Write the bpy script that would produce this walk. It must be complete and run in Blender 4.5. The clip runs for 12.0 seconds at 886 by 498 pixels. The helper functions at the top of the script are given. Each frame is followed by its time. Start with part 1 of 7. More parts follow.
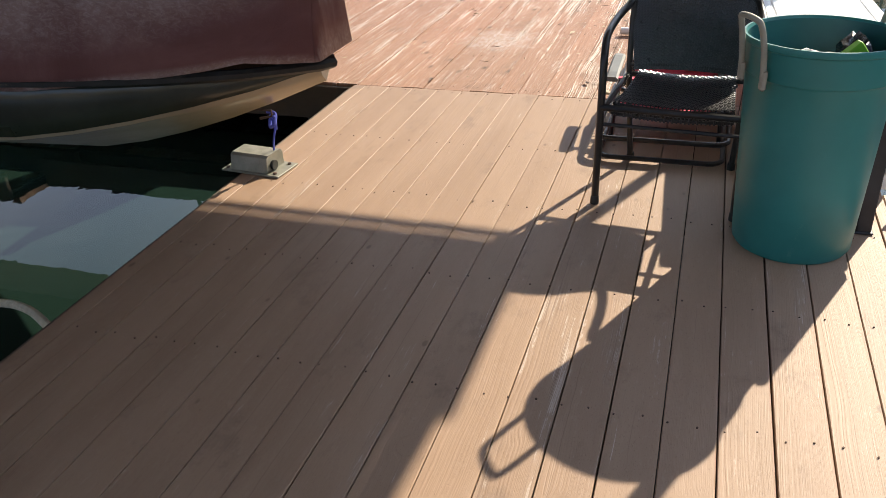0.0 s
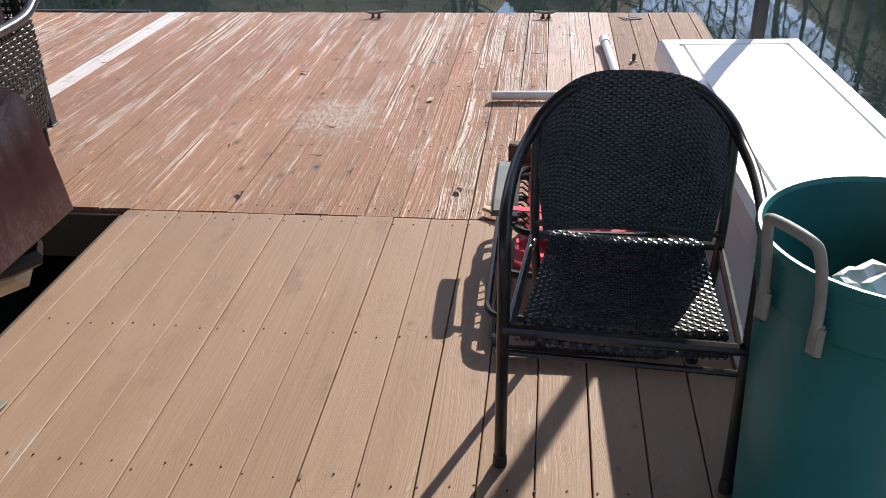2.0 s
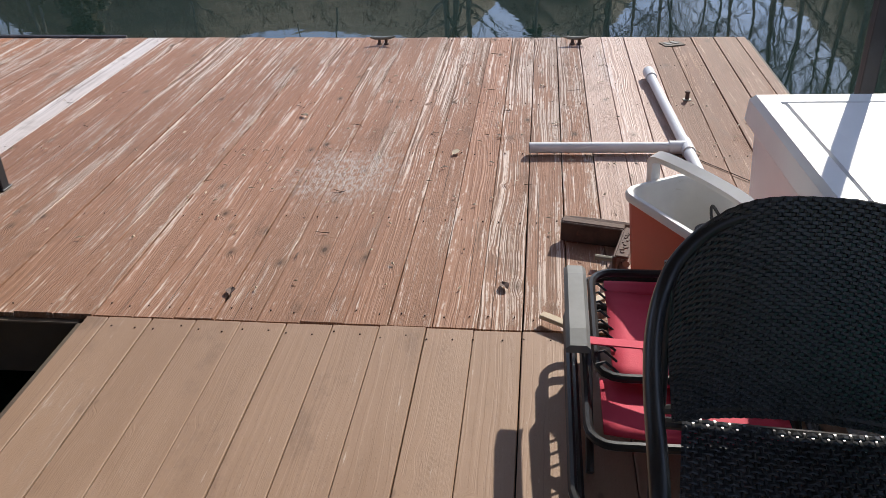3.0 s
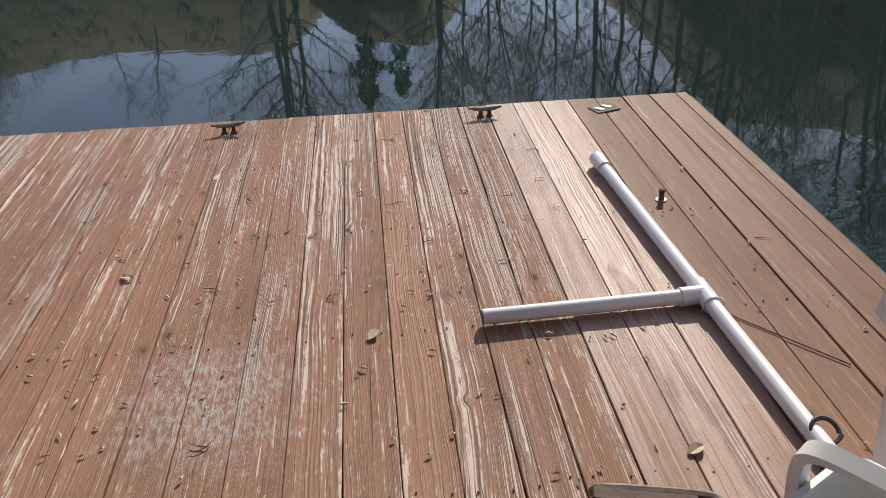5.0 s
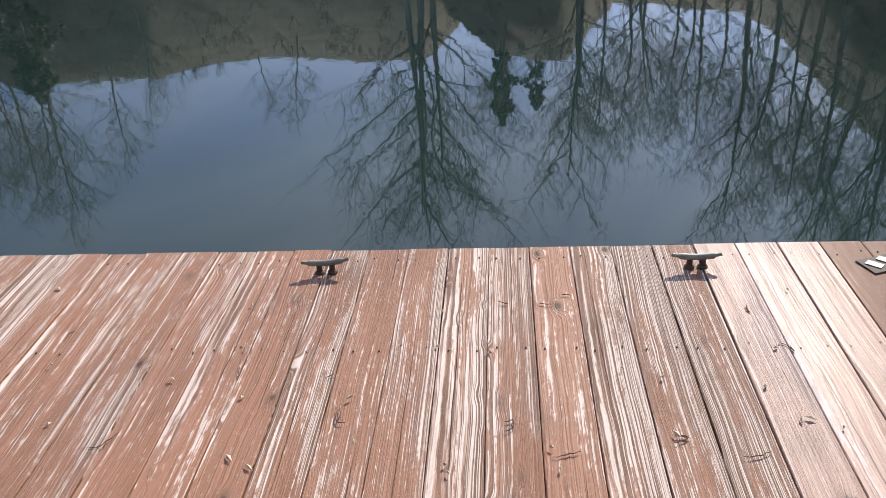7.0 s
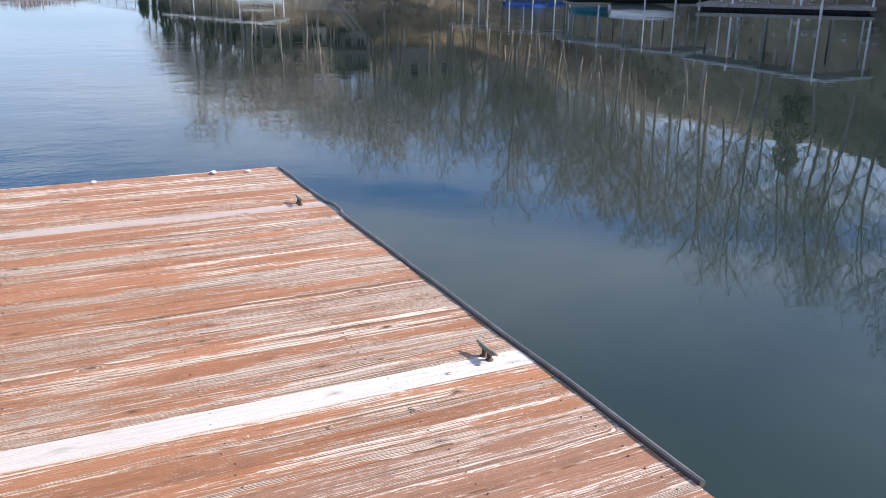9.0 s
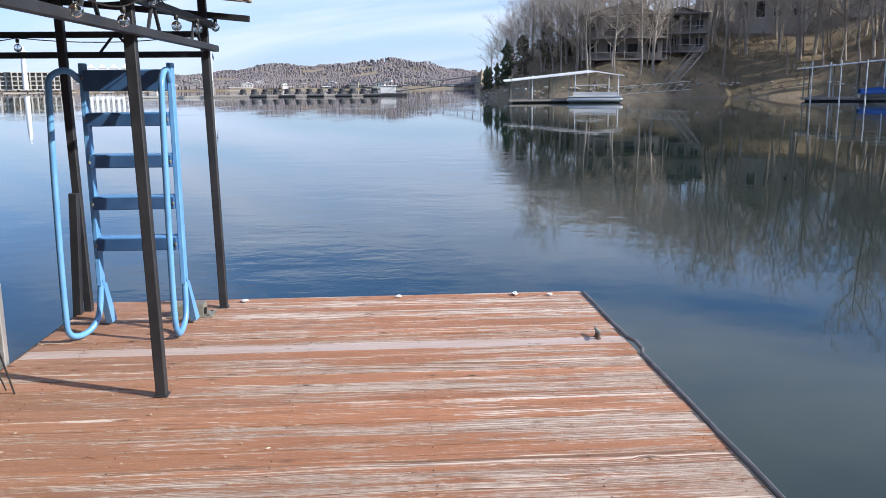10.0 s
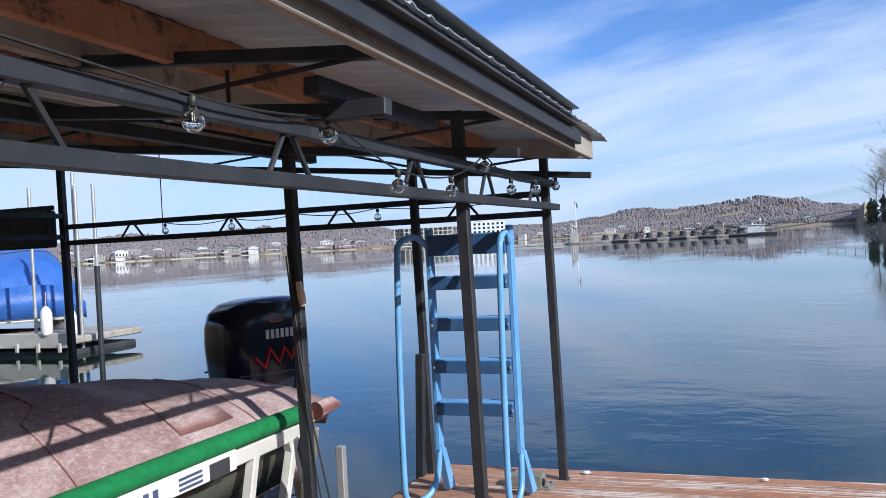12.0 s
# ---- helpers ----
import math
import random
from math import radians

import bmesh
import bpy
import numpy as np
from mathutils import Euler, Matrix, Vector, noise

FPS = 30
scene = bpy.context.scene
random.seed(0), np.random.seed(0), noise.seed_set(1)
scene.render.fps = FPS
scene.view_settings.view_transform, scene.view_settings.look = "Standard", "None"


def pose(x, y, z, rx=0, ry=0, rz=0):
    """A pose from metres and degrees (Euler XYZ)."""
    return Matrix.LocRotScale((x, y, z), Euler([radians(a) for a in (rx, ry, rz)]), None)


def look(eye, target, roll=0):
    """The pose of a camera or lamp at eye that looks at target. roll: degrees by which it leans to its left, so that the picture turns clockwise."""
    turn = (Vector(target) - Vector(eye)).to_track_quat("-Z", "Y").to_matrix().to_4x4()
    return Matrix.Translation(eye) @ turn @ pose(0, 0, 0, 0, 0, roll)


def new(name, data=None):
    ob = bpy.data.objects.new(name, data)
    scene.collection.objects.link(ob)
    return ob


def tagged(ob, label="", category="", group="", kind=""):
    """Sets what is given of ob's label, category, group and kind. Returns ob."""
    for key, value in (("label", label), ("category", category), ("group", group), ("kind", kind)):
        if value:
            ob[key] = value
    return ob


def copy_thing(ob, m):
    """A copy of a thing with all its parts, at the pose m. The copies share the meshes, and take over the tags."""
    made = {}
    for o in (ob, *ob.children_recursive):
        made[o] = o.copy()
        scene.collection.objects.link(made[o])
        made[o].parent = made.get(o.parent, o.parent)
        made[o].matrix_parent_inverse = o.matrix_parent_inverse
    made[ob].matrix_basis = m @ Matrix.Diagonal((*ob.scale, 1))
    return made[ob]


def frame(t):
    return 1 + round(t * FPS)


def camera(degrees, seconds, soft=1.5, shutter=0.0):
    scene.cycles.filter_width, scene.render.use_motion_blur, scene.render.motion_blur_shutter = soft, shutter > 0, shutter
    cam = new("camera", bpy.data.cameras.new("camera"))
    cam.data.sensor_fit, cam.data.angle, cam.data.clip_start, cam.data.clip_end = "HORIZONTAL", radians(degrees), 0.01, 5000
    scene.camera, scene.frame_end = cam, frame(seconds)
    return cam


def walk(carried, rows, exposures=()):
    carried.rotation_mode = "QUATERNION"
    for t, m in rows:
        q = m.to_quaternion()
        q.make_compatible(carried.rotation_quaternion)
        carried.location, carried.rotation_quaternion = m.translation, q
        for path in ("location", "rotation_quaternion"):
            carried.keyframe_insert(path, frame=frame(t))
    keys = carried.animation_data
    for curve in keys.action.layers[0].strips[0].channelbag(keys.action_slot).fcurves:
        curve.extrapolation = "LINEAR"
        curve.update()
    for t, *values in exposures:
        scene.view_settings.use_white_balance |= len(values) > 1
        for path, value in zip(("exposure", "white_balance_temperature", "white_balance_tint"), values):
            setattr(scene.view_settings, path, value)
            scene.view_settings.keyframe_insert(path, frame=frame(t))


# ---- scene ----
cam = camera(55.3, 12.0, 0.8)
PATH = [
    (0, (1.936, -4.415, 1.458), (1.39, -2.739, 0.514), -2.3),
    (0.5, (1.832, -4.045, 1.48), (1.539, -2.327, 0.499), -1.2),
    (1, (1.85, -3.617, 1.447), (1.579, -1.888, 0.479), -2.2),
    (1.5, (1.726, -3.258, 1.467), (1.478, -1.532, 0.487), -1.3),
    (2, (1.656, -2.871, 1.468), (1.423, -1.137, 0.498), -1.8),
    (2.5, (1.571, -2.489, 1.484), (1.332, -0.755, 0.516), -2.1),
    (2.7, (1.5, -2.335, 1.462), (1.266, -0.603, 0.49), -2.1),
    (4.3, (1.135, -1.245, 1.439), (1.228, 0.5, 0.465), -1.7),
    (4.5, (1.109, -1.12, 1.432), (1.255, 0.622, 0.462), -1.9),
    (5, (1.097, -0.697, 1.408), (1.238, 1.046, 0.437), -2.1),
    (5.5, (1.017, -0.337, 1.399), (1.147, 1.41, 0.434), -2.4),
    (6, (0.995, -0.007, 1.39), (1.107, 1.749, 0.439), -2.4),
    (6.5, (1.032, 0.37, 1.378), (1.068, 2.134, 0.437), -2.9),
    (6.7, (1.041, 0.511, 1.369), (1.047, 2.266, 0.41), -3.3),
    (8.3, (0.554, 1.267, 1.384), (-0.825, 2.516, 0.648), 2.4),
    (8.5, (0.451, 1.374, 1.404), (-1.026, 2.519, 0.691), 2.4),
    (9, (0.302, 1.586, 1.445), (-1.411, 2.417, 0.832), 0.8),
    (9.5, (0.113, 1.815, 1.458), (-1.763, 2.274, 0.939), 0.2),
    (10, (-0.114, 1.839, 1.502), (-2.074, 1.966, 1.126), -0.5),
    (10.5, (-0.285, 1.808, 1.546), (-2.26, 1.517, 1.416), -1.3),
    (11, (-0.445, 1.858, 1.569), (-2.35, 1.25, 1.549), -2.0),
    (11.5, (-0.546, 1.895, 1.573), (-2.432, 1.231, 1.554), -2.2),
    (12, (-0.559, 1.907, 1.574), (-2.436, 1.216, 1.559), -3.0),
]
walk(cam, [(t, look(eye, target, roll)) for t, eye, target, roll in PATH], [(0, 1.05, 7450, 8), (0.6, 1.0, 7150, 8), (1.5, 0.78, 6550, 8), (2.5, 0.44, 6550, 10), (4.5, 0.0, 7000, 10), (5.5, 0.10, 7000, 11), (6.5, 0.42, 6750, 11), (8.5, 0.72, 6450, 11), (9.5, 0.66, 6400, 11), (10.5, 0.3, 6250, 9), (11, 0.25, 6000, 9), (12, 0.25, 6000, 9)])

# ---------------------------------------------------------------- light
SUN_EL = 31.0
SUN_AZ = 67.4            # degrees from +x towards +y
world = bpy.data.worlds.new("sky")
scene.world = world
world.use_nodes = True
wn, wl = world.node_tree.nodes, world.node_tree.links
wn.clear()
w_out = wn.new("ShaderNodeOutputWorld")
w_bg = wn.new("ShaderNodeBackground")
w_sky = wn.new("ShaderNodeTexSky")
w_sky.sky_type = "NISHITA"
w_sky.sun_disc = False
w_sky.sun_elevation = radians(SUN_EL)
w_sky.sun_rotation = radians(90 - SUN_AZ)
w_sky.air_density, w_sky.dust_density, w_sky.ozone_density = 1.0, 0.9, 3.5
w_co = wn.new("ShaderNodeTexCoord")
w_sep = wn.new("ShaderNodeSeparateXYZ")
wl.new(w_co.outputs["Generated"], w_sep.inputs[0])
# thin cirrus in a flat layer high above: direction divided by its height
w_h = wn.new("ShaderNodeMath"); w_h.operation = "ADD"; w_h.inputs[1].default_value = 0.13
wl.new(w_sep.outputs[2], w_h.inputs[0])
w_div = wn.new("ShaderNodeVectorMath"); w_div.operation = "DIVIDE"
w_cmb = wn.new("ShaderNodeCombineXYZ")
for k in range(3):
    wl.new(w_h.outputs[0], w_cmb.inputs[k])
wl.new(w_co.outputs["Generated"], w_div.inputs[0])
wl.new(w_cmb.outputs[0], w_div.inputs[1])
w_map = wn.new("ShaderNodeMapping")
w_map.vector_type = "TEXTURE"
w_map.inputs["Rotation"].default_value = (0, 0, radians(52))
w_map.inputs["Scale"].default_value = (6.0, 2.1, 1000.0)
w_map.inputs["Location"].default_value = (0.9, 0.35, 0)
wl.new(w_div.outputs[0], w_map.inputs[0])
w_n = wn.new("ShaderNodeTexNoise")
w_n.inputs["Scale"].default_value, w_n.inputs["Detail"].default_value = 1.7, 8.0
w_n.inputs["Roughness"].default_value, w_n.inputs["Distortion"].default_value = 0.55, 0.6
wl.new(w_map.outputs[0], w_n.inputs["Vector"])
w_r = wn.new("ShaderNodeValToRGB")
w_r.color_ramp.elements[0].position, w_r.color_ramp.elements[1].position = 0.40, 0.60
wl.new(w_n.outputs[0], w_r.inputs[0])
w_mul = wn.new("ShaderNodeMath"); w_mul.operation = "MULTIPLY"; w_mul.inputs[1].default_value = 0.92
wl.new(w_r.outputs[0], w_mul.inputs[0])
w_mix = wn.new("ShaderNodeMixRGB")
wl.new(w_mul.outputs[0], w_mix.inputs[0])
# thin cloud scatters forward, so it is brighter round the sun
w_dot = wn.new("ShaderNodeVectorMath"); w_dot.operation = "DOT_PRODUCT"
wl.new(w_co.outputs["Generated"], w_dot.inputs[0])
w_dot.inputs[1].default_value = (math.cos(radians(SUN_AZ)) * math.cos(radians(SUN_EL)), math.sin(radians(SUN_AZ)) * math.cos(radians(SUN_EL)), math.sin(radians(SUN_EL)))
w_fwd = wn.new("ShaderNodeMapRange")
w_fwd.inputs["From Min"].default_value, w_fwd.inputs["From Max"].default_value = 0.55, 1.0
w_fwd.inputs["To Min"].default_value, w_fwd.inputs["To Max"].default_value = 1.0, 2.1
wl.new(w_dot.outputs["Value"], w_fwd.inputs[0])
w_cl = wn.new("ShaderNodeVectorMath"); w_cl.operation = "SCALE"
w_cl.inputs[0].default_value = (5.0, 5.8, 7.3)
wl.new(w_fwd.outputs[0], w_cl.inputs["Scale"])
wl.new(w_cl.outputs[0], w_mix.inputs[2])
w_tint = wn.new("ShaderNodeMixRGB"); w_tint.blend_type = "MULTIPLY"; w_tint.inputs[0].default_value = 1.0
w_tint.inputs[2].default_value = (0.72, 0.90, 1.25, 1)
wl.new(w_sky.outputs[0], w_tint.inputs[1])
wl.new(w_tint.outputs[0], w_mix.inputs[1])
# pale haze low over the lake
w_hz = wn.new("ShaderNodeMapRange")
w_hz.inputs["From Min"].default_value, w_hz.inputs["From Max"].default_value = 0.0, 0.17
w_hz.inputs["To Min"].default_value, w_hz.inputs["To Max"].default_value = 0.55, 0.0
wl.new(w_sep.outputs[2], w_hz.inputs[0])
w_mix2 = wn.new("ShaderNodeMixRGB")
w_mix2.inputs[2].default_value = (4.7, 5.8, 7.8, 1)
wl.new(w_hz.outputs[0], w_mix2.inputs[0])
wl.new(w_mix.outputs[0], w_mix2.inputs[1])
wl.new(w_mix2.outputs[0], w_bg.inputs[0])
w_bg.inputs[1].default_value = 0.115
wl.new(w_bg.outputs[0], w_out.inputs[0])

sun = new("sun", bpy.data.lights.new("sun", "SUN"))
sun.data.energy, sun.data.angle, sun.data.color = 4.6, radians(0.53), (1.0, 0.95, 0.87)
ca, ce = radians(SUN_AZ), radians(SUN_EL)
sun_dir = Vector((math.cos(ca) * math.cos(ce), math.sin(ca) * math.cos(ce), math.sin(ce)))
sun.matrix_world = look(sun_dir * 60, (0, 0, 0))

# ---------------------------------------------------------------- materials


class Nodes:
    """A principled material and short hands for its nodes."""

    def __init__(self, name, rough=0.6, metal=0.0):
        self.m = bpy.data.materials.new(name)
        self.m.use_nodes = True
        self.t = self.m.node_tree
        self.b = self.t.nodes["Principled BSDF"]
        self.b.inputs["Roughness"].default_value = rough
        self.b.inputs["Metallic"].default_value = metal

    def put(self, value, socket):
        if hasattr(value, "is_output"):
            self.t.links.new(value, socket)
        elif value is not None:
            socket.default_value = value

    def coords(self, scale=(1, 1, 1), jitter=True, kind="Object"):
        n = self.t.nodes
        c = n.new("ShaderNodeTexCoord").outputs[kind]
        if kind == "Object" and jitter:
            info = n.new("ShaderNodeObjectInfo")
            mul = self.math("MULTIPLY", info.outputs["Random"], 91.7)
            add = n.new("ShaderNodeVectorMath")
            self.put(c, add.inputs[0])
            self.put(mul, add.inputs[1])
            c = add.outputs[0]
        mp = n.new("ShaderNodeVectorMath")
        mp.operation = "MULTIPLY"
        self.put(c, mp.inputs[0])
        mp.inputs[1].default_value = scale
        return mp.outputs[0]

    def position(self):
        return self.t.nodes.new("ShaderNodeNewGeometry").outputs["Position"]

    def axis(self, v, k):
        s = self.t.nodes.new("ShaderNodeSeparateXYZ")
        self.put(v, s.inputs[0])
        return s.outputs[k]

    def random(self):
        return self.t.nodes.new("ShaderNodeObjectInfo").outputs["Random"]

    def island(self):
        return self.t.nodes.new("ShaderNodeNewGeometry").outputs["Random Per Island"]

    def noise(self, vec, scale=5.0, detail=4.0, rough=0.55, distort=0.0):
        n = self.t.nodes.new("ShaderNodeTexNoise")
        self.put(vec, n.inputs["Vector"])
        n.inputs["Scale"].default_value, n.inputs["Detail"].default_value = scale, detail
        n.inputs["Roughness"].default_value, n.inputs["Distortion"].default_value = rough, distort
        return n.outputs[0]

    def voronoi(self, vec, scale=5.0, feature="F1"):
        n = self.t.nodes.new("ShaderNodeTexVoronoi")
        n.feature = feature
        self.put(vec, n.inputs["Vector"])
        n.inputs["Scale"].default_value = scale
        return n.outputs["Distance"]

    def math(self, op, a, b=0.0, clamp=False):
        n = self.t.nodes.new("ShaderNodeMath")
        n.operation, n.use_clamp = op, clamp
        self.put(a, n.inputs[0])
        self.put(b, n.inputs[1])
        return n.outputs[0]

    def step(self, v, lo, hi, to0=0.0, to1=1.0):
        n = self.t.nodes.new("ShaderNodeMapRange")
        n.interpolation_type = "SMOOTHSTEP"
        self.put(v, n.inputs[0])
        for k, x in enumerate((lo, hi, to0, to1)):
            n.inputs[k + 1].default_value = x
        return n.outputs[0]

    def mix(self, f, a, b):
        n = self.t.nodes.new("ShaderNodeMix")
        n.data_type = "RGBA"
        self.put(f, n.inputs[0])
        for v, s in ((a, n.inputs[6]), (b, n.inputs[7])):
            self.put((*v, 1) if isinstance(v, tuple) and len(v) == 3 else v, s)
        return n.outputs[2]

    def bump(self, h, strength=0.3, distance=0.004):
        n = self.t.nodes.new("ShaderNodeBump")
        n.inputs["Strength"].default_value, n.inputs["Distance"].default_value = strength, distance
        self.put(h, n.inputs["Height"])
        self.t.links.new(n.outputs[0], self.b.inputs["Normal"])

    def done(self, color=None, rough=None):
        if color is not None:
            self.put((*color, 1) if isinstance(color, tuple) and len(color) == 3 else color, self.b.inputs["Base Color"])
        if rough is not None:
            self.put(rough, self.b.inputs["Roughness"])
        return self.m


def plain(name, a, b, scale=6.0, rough=0.55, metal=0.0, fine=60.0, bump=0.15, dist=0.002, dirt=None, dirt_at=0.6, spec=None):
    """A surface of two close tones, fine grain in its relief, and stains of a third."""
    g = Nodes(name, rough, metal)
    c = g.coords()
    n1 = g.noise(c, scale, 5, 0.6)
    n2 = g.noise(c, fine, 4, 0.6)
    col = g.mix(g.step(n1, 0.3, 0.7), a, b)
    if dirt:
        n3 = g.noise(c, scale * 2.3, 6, 0.7, 0.5)
        col = g.mix(g.step(n3, dirt_at, dirt_at + 0.15), col, dirt)
    g.bump(n2, bump, dist)
    if spec is not None:
        g.b.inputs["Specular IOR Level"].default_value = spec
    return g.done(col, g.math("ADD", rough - 0.08, g.math("MULTIPLY", n1, 0.16)))


def plank_wood(name, paint_a, paint_b, bare_a, bare_b, wear, south_wear=0.0, rough=0.6, tint=0.25, lines=1.0, sheen=0.12):
    """Painted deck boards, the paint worn off along the grain. wear 0..1; south_wear: how much less where the boards start."""
    g = Nodes(name, rough)
    c = g.coords()
    c0 = g.coords(jitter=False)
    tone = g.random()
    tone2 = g.math("FRACT", g.math("MULTIPLY", tone, 37.31))
    tone3 = g.math("FRACT", g.math("MULTIPLY", tone, 211.7))

    def times(vec, s):
        n = g.t.nodes.new("ShaderNodeVectorMath"); n.operation = "MULTIPLY"
        g.put(vec, n.inputs[0]); n.inputs[1].default_value = s
        return n.outputs[0]

    def mul(a, b):
        return g.math("MULTIPLY", a, b)

    def add(a, b):
        return g.math("ADD", a, b)

    # flat-sawn grain: rings round a heart that wanders beneath the board, swept aside by knots
    x0, y0 = g.axis(c0, 0), g.axis(c0, 1)
    across = add(x0, mul(g.math("SUBTRACT", tone2, 0.5), 0.16))
    across = add(across, mul(g.math("SUBTRACT", g.noise(times(c, (0.0, 0.9, 0.0)), 1.0, 2), 0.5), 0.035))
    depth = add(0.012, mul(g.noise(times(c, (0.0, 0.9, 0.0)), 1.0, 2, 0.5), 0.09))
    knot_d = g.voronoi(times(c, (8.5, 4.4, 8.5)), 1.0)
    some = g.step(g.noise(times(c, (4.1, 2.2, 4.1)), 1.0, 1), 0.47, 0.52)
    near = mul(g.step(knot_d, 0.0, 0.34, 1.0, 0.0), some)
    r = g.math("SQRT", add(mul(across, across), mul(depth, depth)))
    r = add(add(r, mul(x0, 1.15)), mul(near, 0.016))
    r = add(r, mul(g.noise(times(c, (20.0, 4.0, 20.0)), 1.0, 3, 0.6), 0.005))
    rings = g.t.nodes.new("ShaderNodeCombineXYZ")
    g.put(mul(r, 270.0), rings.inputs[0]); g.put(mul(y0, 0.55), rings.inputs[1]); g.put(mul(tone, 77.0), rings.inputs[2])
    grain = g.noise(rings.outputs[0], 1.0, 2, 0.55)
    rings2 = g.t.nodes.new("ShaderNodeCombineXYZ")
    g.put(mul(r, 420.0), rings2.inputs[0]); g.put(mul(y0, 9.0), rings2.inputs[1]); g.put(mul(tone, 31.0), rings2.inputs[2])
    hair = g.noise(rings2.outputs[0], 1.0, 2, 0.6)
    patch = g.noise(times(c, (7.0, 1.1, 7.0)), 1.0, 4, 0.6, 0.4)
    flake = g.noise(times(c, (95.0, 26.0, 95.0)), 1.0, 4, 0.7)
    streak = g.noise(times(c, (75.0, 2.6, 75.0)), 1.0, 3, 0.65)
    speck = g.noise(times(c, (330.0, 120.0, 330.0)), 1.0, 3, 0.7)
    knot = mul(g.step(knot_d, 0.05, 0.10, 1.0, 0.0), some)
    collar = mul(g.step(knot_d, 0.08, 0.24, 1.0, 0.0), some)
    # how far the paint is gone here, 0..1, most of it at the board's edges
    gone = add(mul(patch, 1.45), mul(g.math("SUBTRACT", tone3, 0.5), 0.34))
    gone = add(gone, mul(g.math("SUBTRACT", streak, 0.5), 0.5))
    gone = add(gone, mul(g.math("ABSOLUTE", x0), 2.4))
    gone = add(gone, mul(g.math("SUBTRACT", flake, 0.5), 0.35))
    if south_wear:
        y = g.axis(g.position(), 1)
        wob = mul(g.math("SUBTRACT", patch, 0.5), 0.5)
        gone = add(gone, g.step(add(y, wob), 2.0, 2.5, -south_wear * 0.6, 0.04))
        gone = add(gone, g.step(y, 0.0, 1.2, -south_wear, 0.0))
    gone = g.step(gone, 1.08 - wear * 0.50, 1.46 - wear * 0.50)
    paint = g.mix(g.step(patch, 0.3, 0.7), paint_a, paint_b)
    if south_wear:
        # the tan paint of the walkway runs on over the first metre
        paint = g.mix(g.step(y, 0.3, 1.6, 0.6, 0.0), paint, (0.345, 0.205, 0.138))
    paint = g.mix(mul(tone, tint), paint, tuple(v * 1.22 for v in paint_b))
    paint = g.mix(mul(g.step(hair, 0.50, 0.34), 0.35 * lines), paint, tuple(v * 0.62 for v in paint_a))
    paint = g.mix(mul(g.step(flake, 0.58, 0.66), 0.16 + 0.3 * lines * wear), paint, tuple((p + q) / 2 for p, q in zip(paint_b, bare_b)))
    # stripped wood: pale hard rings between dark soft furrows
    wood = g.mix(g.step(hair, 0.35, 0.62), bare_a, tuple((p + 2 * q) / 3 for p, q in zip(bare_a, bare_b)))
    col = g.mix(mul(gone, g.step(grain, 0.36, 0.50, 0.20, 0.68)), paint, wood)
    ridge = mul(g.step(grain, 0.515, 0.545), g.step(add(gone, add(mul(g.math("SUBTRACT", flake, 0.5), 1.5), mul(g.math("SUBTRACT", streak, 0.5), 3.2))), 0.22 + 0.3 * (1 - lines), 0.62 + 0.4 * (1 - lines)))
    col = g.mix(mul(ridge, 0.92), col, g.mix(g.step(hair, 0.3, 0.6), tuple(v * 0.82 for v in bare_b), bare_b))
    furrow = mul(g.step(grain, 0.475, 0.43), add(mul(gone, 0.54), 0.16 * lines))
    col = g.mix(furrow, col, (0.105, 0.066, 0.048))
    col = g.mix(mul(g.step(speck, 0.62, 0.68), 0.55 * wear), col, bare_b)
    col = g.mix(mul(g.step(speck, 0.40, 0.34), 0.30), col, (0.11, 0.075, 0.055))
    col = g.mix(mul(collar, 0.5 * lines), col, tuple(v * 0.55 for v in bare_a))
    col = g.mix(mul(knot, 0.35 + 0.4 * lines), col, (0.055, 0.033, 0.022))
    # drying cracks along some boards
    line = g.math("ABSOLUTE", add(add(x0, mul(g.math("SUBTRACT", tone3, 0.5), 0.07)), mul(g.math("SUBTRACT", g.noise(times(c, (0.0, 5.0, 0.0)), 1.0, 3, 0.6), 0.5), 0.014)))
    crack = mul(g.step(line, 0.0006, 0.0016, 1.0, 0.0), g.step(g.noise(times(c, (0.0, 0.8, 0.0)), 1.0, 1), 0.52, 0.58))
    crack = mul(crack, min(1.0, wear * 1.2) * 0.85)
    col = g.mix(crack, col, (0.03, 0.02, 0.015))
    stain = g.step(g.noise(times(c, (1.0, 0.6, 1.0)), 4.2, 6, 0.72), 0.55, 0.70)
    col = g.mix(mul(stain, 0.34), col, (0.13, 0.088, 0.066))
    if south_wear:
        # powdery grey splash where something was spilled
        p = g.position()
        n = g.t.nodes.new("ShaderNodeVectorMath"); n.operation = "SUBTRACT"
        g.put(p, n.inputs[0]); n.inputs[1].default_value = (0.62, 1.10, 0.0)
        m = g.t.nodes.new("ShaderNodeVectorMath"); m.operation = "LENGTH"
        g.put(times(n.outputs[0], (1.0, 0.85, 0.0)), m.inputs[0])
        far = add(m.outputs["Value"], mul(g.math("SUBTRACT", g.noise(times(p, (9.0, 9.0, 9.0)), 1.0, 5, 0.75), 0.5), 0.55))
        splash = mul(g.step(far, 0.04, 0.34, 1.0, 0.0), g.step(flake, 0.40, 0.60))
        col = g.mix(mul(splash, 0.75), col, (0.52, 0.47, 0.43))
    h = add(mul(g.step(grain, 0.42, 0.56), 0.8), mul(hair, 0.35))
